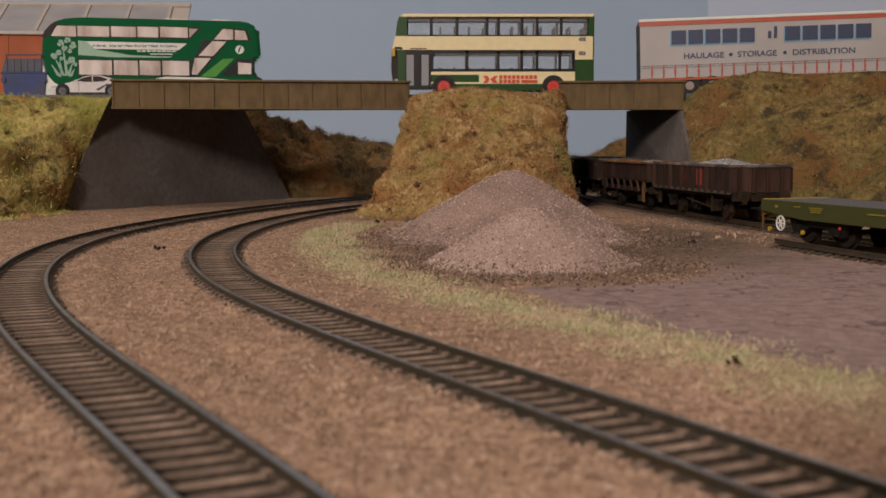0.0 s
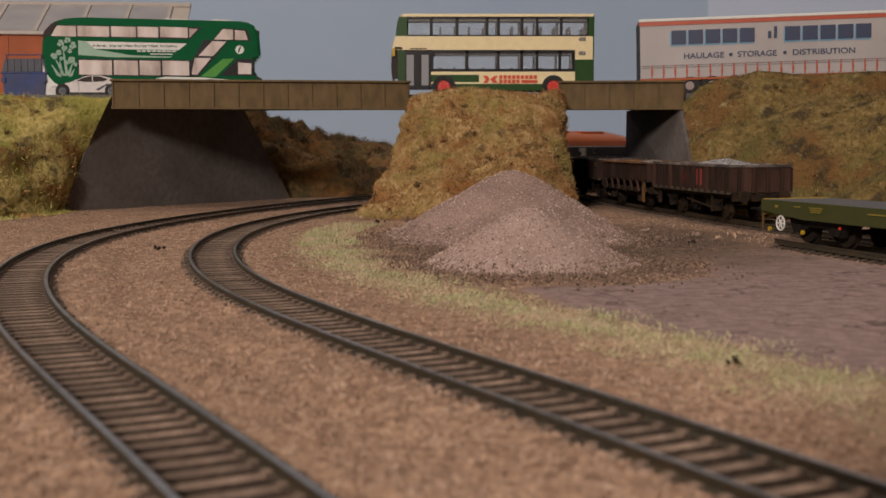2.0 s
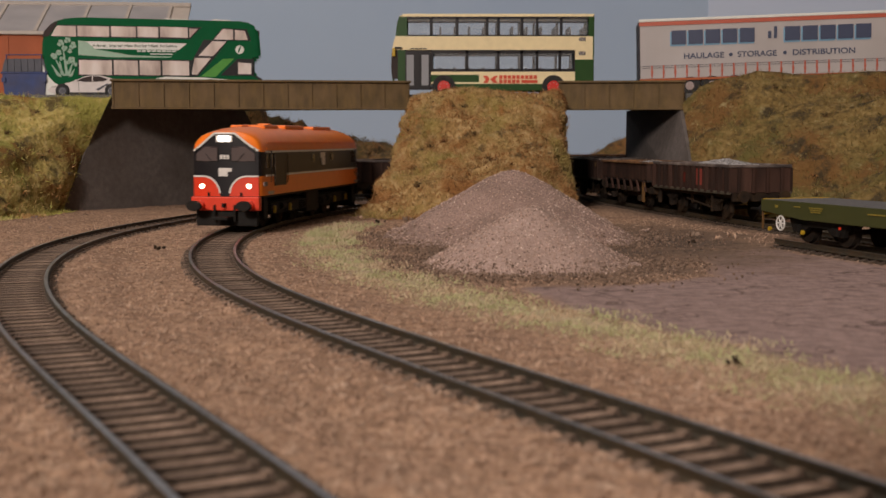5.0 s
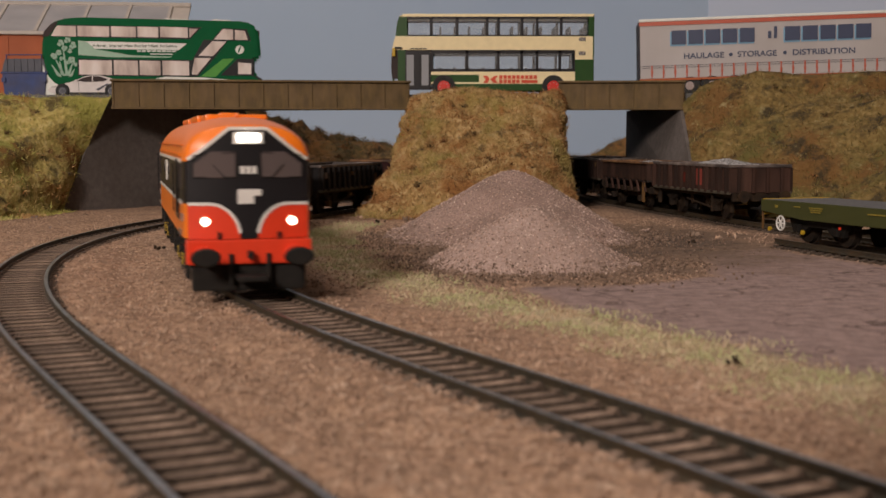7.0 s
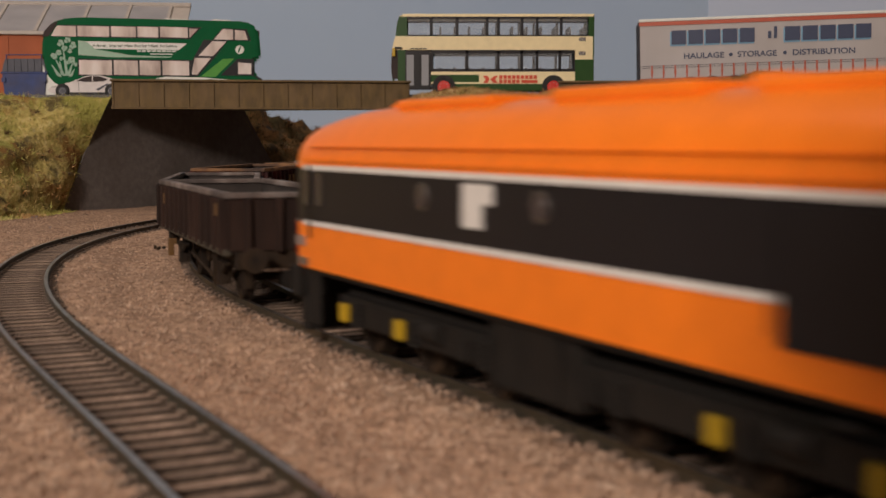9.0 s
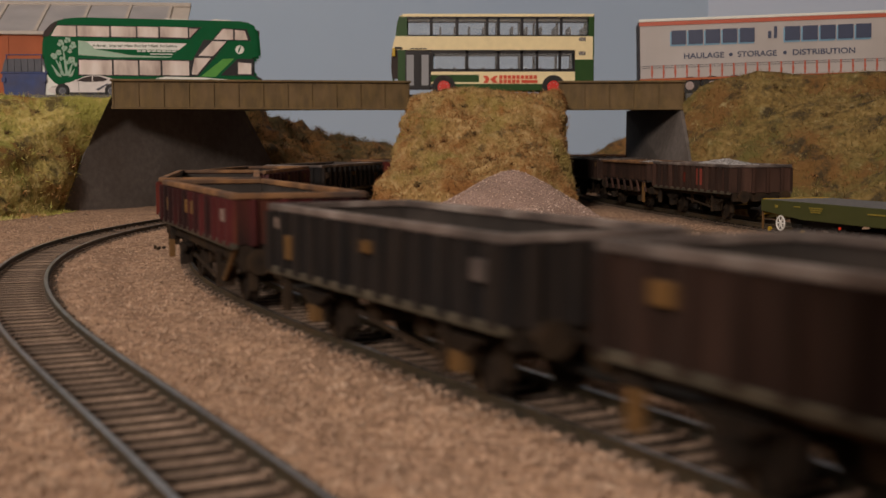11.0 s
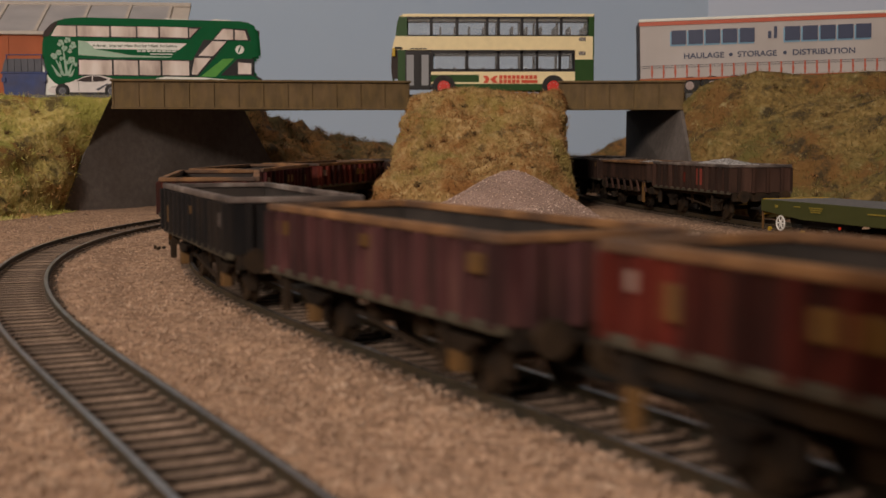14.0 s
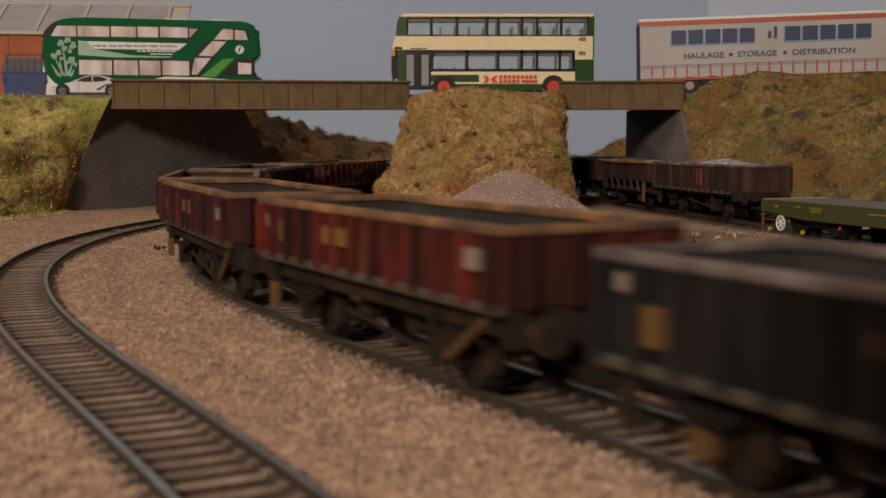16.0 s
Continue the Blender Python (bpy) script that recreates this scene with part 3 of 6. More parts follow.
def middle_mound():
    base = [(-.053, .733), (-.036, .717), (.0, .714), (.045, .718), (.073, .733), (.084, .765), (.086, .85), (.088, .945), (.076, .962), (.056, .935), (.026, .89), (-.004, .84), (-.033, .785)]
    mid = [(-.034, .765), (-.022, .755), (.004, .75), (.045, .752), (.068, .765), (.079, .785), (.083, .85), (.085, .94), (.076, .952), (.060, .93), (.033, .888), (.002, .842), (-.022, .797)]
    top = [(-.019, .814), (-.010, .806), (.010, .803), (.050, .803), (.068, .807), (.078, .818), (.080, .86), (.082, .93), (.075, .94), (.064, .93), (.040, .89), (.010, .848), (-.012, .826)]

    def ring(r, z):
        return [(x, y, z) for x, y in r + r[:1]]
    cap = [(.035 + (x - .035) * .5, .865 + (y - .865) * .5) for x, y in top]
    bank("embankment_middle", [ring(base, 0), ring(mid, .030), ring(top, .0770), ring(cap, .0755)], 100, (18, 24, 4), "turf",
         "straw-coloured grassy mound carrying the road between two bridges", rough=.012, count=52000, length=.0019, seed=31, blades="turf", dense=43, pin=0)


middle_mound()

# ---- road, girders and abutments ----


def road_deck():
    front = [(-1.3, .80), (-.6, .80), (-.35, .802), (-.26, .808), (-.22, .8115), (-.05, .8355), (-.023, .838), (.078, .838), (.162, .831), (.2, .835), (.3, .815), (.6, .75), (1.2, .60)]
    back = [(-1.3, .95), (-.6, .95), (-.35, .94), (-.26, .935), (-.16, .937), (-.05, .95), (0, .955), (.09, .955), (.150, .945), (.2, .94), (.3, .925), (.6, .86), (1.2, .74)]
    bm = bmesh.new()
    A, B = resample(front, 60), resample(back, 60)
    rows = [[bm.verts.new((p[0], p[1], road_z(p[0]) - dz)) for p in line] for line, dz in ((A, .008), (A, 0), (B, 0), (B, .008))]
    for i in range(59):
        for a, b in zip(rows, rows[1:] + rows[:1]):
            bm.faces.new((a[i], a[i + 1], b[i + 1], b[i]))
    for i in (0, 59):
        bm.faces.new([r[i] for r in rows])
    bmesh.ops.recalc_face_normals(bm, faces=bm.faces)
    tagged(part("road", bm, M["asphalt"]), "grey model road crossing the bridges", "road", kind="structure")


road_deck()


def girder_bridge(name, a, b, z0, z1, panels, label):
    """A plate girder: web, top and bottom flanges, end posts and stiffeners."""
    a, b = Vector(a), Vector(b)
    d = b - a
    n = d.length
    root = tagged(empty(name, Matrix.Translation((a.x, a.y, 0)) @ Matrix.Rotation(math.atan2(d.y, d.x), 4, "Z")), label, "bridge girder", kind="structure")
    part("web", box(0, n, .0008, .0028, z0, z1), M["girder"], root)
    part("top_flange", box(-.0008, n + .0008, -.0014, .004, z1, z1 + .0014, .0003), M["girder"], root)
    part("bottom_flange", box(-.0004, n + .0004, -.0006, .004, z0 - .0012, z0, .0003), M["girder"], root)
    me = mesh_from("stiffener", box(-.0004, .0004, -.0001, .0009, z0, z1, .0001), M["girder"])
    for i in range(panels + 1):
        o = new("stiffener", me)
        o.parent = root
        o.matrix_basis = Matrix.Translation((.001 + (n - .002) * i / panels, 0, 0))
    return root


girder_bridge("girder_west", (-.218, .806), (-.0225, .8325), .0675, .0845, 12, "weathered brown plate girder of the longer road bridge")
girder_bridge("girder_east", (.0785, .8325), (.1625, .825), .0675, .0845, 5, "weathered brown plate girder of the shorter road bridge")


def abutment(name, pts, label, thick=(.004, 0)):
    bm = bmesh.new()
    f = [bm.verts.new(p) for p in pts]
    g = [bm.verts.new((p[0] + thick[0], p[1] + thick[1], p[2])) for p in pts]
    bm.faces.new(f)
    bm.faces.new(g[::-1])
    for i in range(len(f)):
        j = (i + 1) % len(f)
        bm.faces.new((f[i], f[j], g[j], g[i]))
    bmesh.ops.recalc_face_normals(bm, faces=bm.faces)
    tagged(part(name, bm, M["concrete"]), label, "abutment wall", kind="structure")


abutment("abutment_west", [(-.2470, .7885, -.001), (-.121, .97, -.001), (-.1503, .9278, .068), (-.2270, .8173, .068)], "dark grey sloping bridge abutment wall", (-.004, .003))
abutment("abutment_east", [(.157, .745, -.001), (.1415, .945, -.001), (.1415, .945, .068), (.160, .828, .068)], "dark grey bridge abutment wall", (.004, .0005))

# ---- gravel heaps ----
M["crumb"] = mat("dark_soil_crumb", [(0.09, 0.058, 0.038), (0.18, 0.12, 0.085), (0.28, 0.195, 0.145)], 500, 0.95, vary=0.4, island=True)


def heap(name, cx, cy, r, h, label, seed, count, key):
    rng = np.random.default_rng(seed)
    n = 70
    g = np.linspace(-1.15, 1.15, n)
    X, Y = np.meshgrid(g, g)
    R = np.sqrt(X**2 + Y**2)
    P = np.c_[X.ravel(), Y.ravel()] * r + (cx, cy)
    w = wobble(P, 40, seed) * .10 + wobble(P, 130, seed + 2) * .05
    q = np.sqrt((R.ravel() * (1 + w))**2 + .018)
    z = h * 1.13 * (1.06 - q)
    z = .5 * (z + np.sqrt(z**2 + .0030**2)) - .0010
    fade = np.clip((1.15 - R.ravel()) / .08, 0, 1)
    z = (np.maximum(z, 0) - .0004 + .0004 * wobble(P, 420, seed)) * fade - .0030 * (1 - fade)
    idx = np.arange(n * n).reshape(n, n)
    faces = np.stack([idx[:-1, :-1], idx[:-1, 1:], idx[1:, 1:], idx[1:, :-1]], -1).reshape(-1, 4)
    keep = (R.ravel() < 1.15)
    faces = faces[keep[faces].all(1)]
    V = np.c_[P, z]
    me = bpy.data.meshes.new(name)
    me.from_pydata(V.tolist(), [], faces.tolist())
    me.materials.append(M[key])
    me.polygons.foreach_set("use_smooth", [True] * len(me.polygons))
    ob = tagged(new(name, me), label, "heap")
    s = stones("loose_grit", V, faces, count, .00027, M["grit"], seed)
    s.parent = ob
    s["kind"] = "stuff"
    low = faces[V[faces][:, :, 2].mean(1) < h * .22 * rng.random(len(faces)) ** 1.6]
    c = stones("soil_crumb", V, low, count // 3, .00034, M["crumb"], seed + 1)
    c.parent = ob
    c["kind"] = "stuff"
    return ob


def stones(name, V, faces, count, size, material, seed, sink=.2):
    """Small angular grains lying on a surface, one object."""
    rng = np.random.default_rng(seed)
    V, F = np.array(V), np.array(faces)
    k = rng.integers(0, len(F), count)
    u, v = rng.random((count, 1)), rng.random((count, 1))
    a, b, c, d = (V[F[k, i]] for i in range(4))
    C = (a * (1 - u) + b * u) * (1 - v) + (d * (1 - u) + c * u) * v
    S = size * rng.uniform(.5, 1.7, (count, 1))
    C[:, 2:] += S * .25
    oct_ = np.array([(1, 0, 0), (-1, 0, 0), (0, 1, 0), (0, -1, 0), (0, 0, 1), (0, 0, -1)], float)
    q = rng.normal(0, 1, (count, 3, 3))
    q, _ = np.linalg.qr(q)
    pts = C[:, None] + (oct_[None] * rng.uniform(.6, 1.25, (count, 6, 1))) @ q * S[:, None]
    tri = np.array([(0, 2, 4), (2, 1, 4), (1, 3, 4), (3, 0, 4), (2, 0, 5), (1, 2, 5), (3, 1, 5), (0, 3, 5)])
    faces = (tri[None] + 6 * np.arange(count)[:, None, None]).reshape(-1, 3)
    me = bpy.data.meshes.new(name)
    me.from_pydata(pts.reshape(-1, 3).tolist(), [], faces.tolist())
    me.materials.append(material)
    return new(name, me)


heap("gravel_heap", .0325, .575, .057, .0316, "large pinkish-grey gravel heap on the yard", 5, 13000, "gravel_dark")
heap("gravel_heap", .0326, .452, .038, .0218, "small pinkish-grey gravel heap before the larger one", 9, 8000, "gravel")

def soil_crumbs(cx, cy, r0, r1, count, seed):
    """Dark crumbs of soil lying round the foot of a heap."""
    rng = np.random.default_rng(seed)
    a = rng.uniform(0, 2 * math.pi, count)
    r = r0 + (r1 - r0) * np.abs(rng.normal(0, .45, count))
    p = np.c_[cx + r * np.cos(a), cy + r * np.sin(a), np.zeros(count)]
    ob = stones("soil_crumbs", np.repeat(p, 4, axis=0), np.arange(count * 4).reshape(-1, 4)[rng.permutation(count)], count, .00042, M["crumb"], seed)
    return tagged(ob, "dark brown soil crumbs round the foot of a heap", "soil", kind="stuff")


soil_crumbs(.0326, .452, .034, .075, 4500, 61)
soil_crumbs(.0325, .575, .052, .100, 6000, 62)

# ---- paints of the models ----


def paint(name, c, rough=0.35, dirt=(0.05, 0.04, 0.03), amount=0.15, spec=0.5, scale=60):
    d = tuple(v * 0.9 for v in c)
    return mat(name, [d, c], 180, rough, stains=tuple(0.6 * a + 0.4 * b for a, b in zip(c, dirt)), stain_scale=scale, stain_amount=amount, spec=spec)


def weathered(name, colours, grime, amount=0.85, rough=0.75):
    """Streaked, rusted wagon paint; every piece takes its own stretch of the pattern."""
    m = mat(name, colours, 170, rough, bump=0.0001, bump_scale=600, stretch=(1, 1, 0.25), vary=0.18, spec=0.15)
    n, l = m.node_tree.nodes, m.node_tree.links
    b = n["Principled BSDF"]
    base = b.inputs["Base Color"].links[0].from_socket
    no = n.new("ShaderNodeTexNoise")
    no.noise_dimensions = "4D"
    no.inputs["Scale"].default_value, no.inputs["Detail"].default_value = 75, 6
    mul = n.new("ShaderNodeMath")
    mul.operation = "MULTIPLY"
    mul.inputs[1].default_value = 40
    l.new(n.new("ShaderNodeObjectInfo").outputs["Random"], mul.inputs[0])
    l.new(mul.outputs[0], no.inputs["W"])
    mp = n.new("ShaderNodeMapping")
    mp.inputs["Scale"].default_value = (1.3, 1.3, 0.3)
    l.new(n.new("ShaderNodeTexCoord").outputs["Object"], mp.inputs["Vector"])
    l.new(mp.outputs["Vector"], no.inputs["Vector"])
    mr = n.new("ShaderNodeMapRange")
    mr.inputs["From Min"].default_value, mr.inputs["From Max"].default_value, mr.inputs["To Max"].default_value = 0.40, 0.60, amount
    l.new(no.outputs["Fac"], mr.inputs["Value"])
    mx = n.new("ShaderNodeMix")
    mx.data_type = "RGBA"
    l.new(mr.outputs["Result"], mx.inputs["Factor"])
    l.new(base, mx.inputs[6])
    mx.inputs[7].default_value = (*grime, 1)
    l.new(mx.outputs[2], b.inputs["Base Color"])
    return m


M.update({
    "orange": paint("orange_livery", (0.92, 0.215, 0.014), 0.32, amount=0.06),
    "black": paint("black_livery", (0.012, 0.011, 0.013), 0.4, amount=0.05, spec=0.3),
    "red": paint("red_livery", (0.75, 0.05, 0.016), 0.35, amount=0.08),
    "white": paint("white_lining", (0.72, 0.70, 0.66), 0.4, amount=0.05),
    "chassis": mat("grimy_black_chassis", [(0.006, 0.0055, 0.005), (0.014, 0.012, 0.010)], 300, 0.75, bump=0.0001, stains=(0.016, 0.012, 0.009), stain_scale=90, stain_amount=0.5, spec=0.25),
    "underframe": mat("rust_dusted_underframe", [(0.010, 0.0075, 0.006), (0.027, 0.018, 0.012)], 300, 0.85, bump=0.0001, stains=(0.055, 0.032, 0.015), stain_scale=110, stain_amount=0.6, vary=0.2, spec=0.2),
    "yellow": paint("yellow_paint", (0.50, 0.32, 0.015), 0.5, amount=0.3),
    "ochre": paint("worn_ochre_paint", (0.13, 0.062, 0.012), 0.8, amount=0.7, scale=200),
    "dullwhite": paint("dirty_white_marking", (0.26, 0.19, 0.16), 0.7, amount=0.6, scale=300),
    "fadedred": paint("faded_red_patch", (0.22, 0.03, 0.018), 0.7, amount=0.7, scale=220),
    "gold": paint("worn_gold_marking", (0.19, 0.092, 0.016), 0.75, amount=0.75, scale=250),
    "grimerail": mat("grimy_sole_rail", [(0.03, 0.026, 0.018), (0.075, 0.062, 0.042)], 200, 0.8, stains=(0.10, 0.08, 0.05), stain_scale=60),
    "decalred": paint("red_decal", (0.62, 0.07, 0.03), 0.35, amount=0.03),
    "ochre_light": paint("thin_yellow_marking", (0.27, 0.21, 0.03), 0.6, amount=0.4),
    "steel": mat("bare_steel", [(0.3, 0.29, 0.27), (0.42, 0.41, 0.39)], 300, 0.35, 0.9),
    "tyre": mat("dull_black_rubber", [(0.012, 0.012, 0.012), (0.025, 0.024, 0.023)], 400, 0.8),
    "screen": glassy("smoky_windscreen", (0.10, 0.08, 0.078), 0.12),
    "darkglass": glassy("dark_cab_glass", (0.055, 0.045, 0.044), 0.1),
    "glass": glassy("clear_window_glass", (0.9, 0.93, 0.95), 0.02, 0.08),
    "maroon": weathered("weathered_maroon", [(0.034, 0.008, 0.010), (0.075, 0.016, 0.016), (0.12, 0.04, 0.022)], (0.012, 0.008, 0.008)),
    "redbox": weathered("weathered_red", [(0.065, 0.009, 0.008), (0.125, 0.020, 0.013), (0.17, 0.055, 0.026)], (0.016, 0.009, 0.008)),
    "blackbox": weathered("weathered_black", [(0.007, 0.007, 0.008), (0.018, 0.016, 0.016)], (0.024, 0.018, 0.015)),
    "brownbox": weathered("weathered_brown", [(0.026, 0.014, 0.011), (0.06, 0.033, 0.024)], (0.018, 0.011, 0.009)),
    "purple": weathered("weathered_purple_maroon", [(0.05, 0.015, 0.018), (0.10, 0.04, 0.04), (0.15, 0.075, 0.06)], (0.02, 0.012, 0.012)),
    "rustrim": mat("rusty_rim", [(0.08, 0.04, 0.022), (0.21, 0.10, 0.038), (0.33, 0.17, 0.07)], 110, 0.8, stains=(0.045, 0.032, 0.028), stain_scale=38, stain_amount=0.85),
    "greyrim": mat("scuffed_grey_rim", [(0.06, 0.047, 0.043), (0.15, 0.115, 0.10), (0.27, 0.235, 0.215)], 110, 0.75, stains=(0.035, 0.028, 0.026), stain_scale=38, stain_amount=0.9),
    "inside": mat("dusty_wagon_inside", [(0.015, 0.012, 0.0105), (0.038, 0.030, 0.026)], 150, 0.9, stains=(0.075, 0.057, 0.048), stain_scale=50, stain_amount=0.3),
    "stone": mat("grey_stone_load", [(0.13, 0.125, 0.125), (0.28, 0.275, 0.275), (0.46, 0.45, 0.45)], 800, 0.9, vary=0.4, island=True),
    "lamp_white": glow("lit_white_lamp", (1.0, 0.93, 0.82), 9.0),
    "lamp_warm": glow("lit_marker_lamp", (1.0, 0.86, 0.62), 9.0),
})

# ---- the locomotive (front is +x, z from the rail top) ----
HALF, SIDE = 0.0922, 0.0173
Z0, Z1, Z2, ZR = 0.0161, 0.0254, 0.0368, 0.0492


def bow(y):
    return 0.0022 * (1 - (y / SIDE) ** 2)


def strip(y0, y1, low, high, off, sign=1, cols=24):
    """A thin skin on the bowed end, between two height functions of y."""
    bm = bmesh.new()
    rows = []
    for i in range(cols + 1):
        y = y0 + (y1 - y0) * i / cols
        x = HALF + bow(y)
        rows.append([bm.verts.new((sign * (x + o), y, z)) for o, z in ((off, low(y)), (off, high(y)), (off - .0004, high(y)), (off - .0004, low(y)))])
    for a, b in zip(rows, rows[1:]):
        for i in range(4):
            bm.faces.new((a[i], a[(i + 1) % 4], b[(i + 1) % 4], b[i]))
    bm.faces.new(rows[0])
    bm.faces.new(rows[-1][::-1])
    bmesh.ops.recalc_face_normals(bm, faces=bm.faces)
    return bm


def ribbon(pts, width, off, sign=1):
    """A raised line on the bowed end along (y, z) points."""
    bm = bmesh.new()
    rows = []
    for i, (y, z) in enumerate(pts):
        (ya, za), (yb, zb) = pts[max(0, i - 1)], pts[min(len(pts) - 1, i + 1)]
        t = Vector((yb - ya, zb - za)).normalized() * width / 2
        rows.append([bm.verts.new((sign * (HALF + bow(yy) + o), yy, zz)) for yy, zz, o in
                     ((y - t.y, z + t.x, off), (y + t.y, z - t.x, off), (y + t.y, z - t.x, off - .0005), (y - t.y, z + t.x, off - .0005))])
    for a, b in zip(rows, rows[1:]):
        for i in range(4):
            bm.faces.new((a[i], a[(i + 1) % 4], b[(i + 1) % 4], b[i]))
    bmesh.ops.recalc_face_normals(bm, faces=bm.faces)
    return bm


def shell(profile_of, stations):
    """Loft of open section rings (y, z) along x."""
    bm = bmesh.new()
    rings = [[bm.verts.new((x, y, z)) for y, z in profile_of(x)] for x in stations]
    for a, b in zip(rings, rings[1:]):
        for i in range(len(a) - 1):
            bm.faces.new((a[i], b[i], b[i + 1], a[i + 1]))
    return bm, rings


def loco_width(x):
    e = max(0.0, (abs(x) - HALF + .0065) / 0.0065)
    return SIDE - .0016 * (1 - math.sqrt(max(0.0, 1 - min(1, e) ** 2)))


def arch(y):
    a = abs(y)
    if a < .0050:
        return .0456
    u = (a - .0050) / (SIDE - .0050)
    return .0456 - (.0456 - Z2) * (u ** 0.9 * .72 + .28 * math.sin(u * math.pi / 2) ** 1.5)


def swoop(y):
    a = abs(y)
    if a > .0105:
        return Z1
    return .0160 + (Z1 - .0160) * math.sqrt(max(0.0, 1 - ((.0105 - a) / .0082) ** 2))


def roof_section(x):
    e = max(0.0, (abs(x) - 0.060) / (HALF - .060))
    top = ZR - .0028 * e ** 2.2
    w = loco_width(x)
    return [(w * math.copysign(abs(math.cos(a)) ** 0.75, math.cos(a)), Z2 + (top - Z2) * math.sin(a) ** 0.85) for a in [math.pi * i / 20 for i in range(21)]]


def bogie(root, cx, sign):
    b = part("bogie", box(-.031, .031, -.0125, .0125, .0055, .0125, .0008), M["chassis"], root, "black three-axle bogie", at=Matrix.Translation((cx, 0, 0)))
    for side in (-1, 1):
        part("bogie_frame", box(-.030, .030, side * .0138 - .0012, side * .0138 + .0012, .0062, .0118, .0008), M["chassis"], b)
        for x in (-.0250, 0, .0250):
            yellow = (x * sign) > -.01
            part("axlebox", box(x - .0008, x + .0008, side * .0155 - .0012, side * .0155 + .0006, .0068, .0103, .0003), M["yellow"] if yellow else M["chassis"], b, "yellow axlebox" if yellow else "")
            bm = bmesh.new()
            for j in range(5):
                add_cyl(bm, (x + .0055, side * .0150, .0068 + j * .0010), (0, 0, 1), .0017, .0006, 10)
            part("spring", bm, M["chassis"], b)
        part("brake_cylinder", cyl((.0125, side * .0152, .0098), (1, 0, 0), .0018, .006, 10), M["chassis"], b)
    return b


def wheelset(parent, x, r, gauge=.0083):
    """Two flanged wheels on an axle, turning about its own y axis."""
    bm = bmesh.new()
    add_cyl(bm, (0, 0, 0), (0, 1, 0), .0011, .022, 8)
    for s in (-1, 1):
        add_cyl(bm, (0, s * gauge, 0), (0, 1, 0), r, .0022, 24)
        add_cyl(bm, (0, s * (gauge - .0013), 0), (0, 1, 0), r + .0007, .0006, 24)
        add_cyl(bm, (0, s * (gauge + .0012), 0), (0, 1, 0), r * .45, .0008, 12)
        for k in range(3):
            a = k * 2.094
            add_box(bm, math.cos(a) * r * .6 - .0005, math.cos(a) * r * .6 + .0005, s * (gauge + .0011) - .0003, s * (gauge + .0011) + .0003, math.sin(a) * r * .6 - .0005, math.sin(a) * r * .6 + .0005)
    w = part("wheelset", bm, M["underframe"], parent, at=Matrix.Translation((x, 0, r)))
    WHEELS.append((w, x, r))
    return w


WHEELS = []


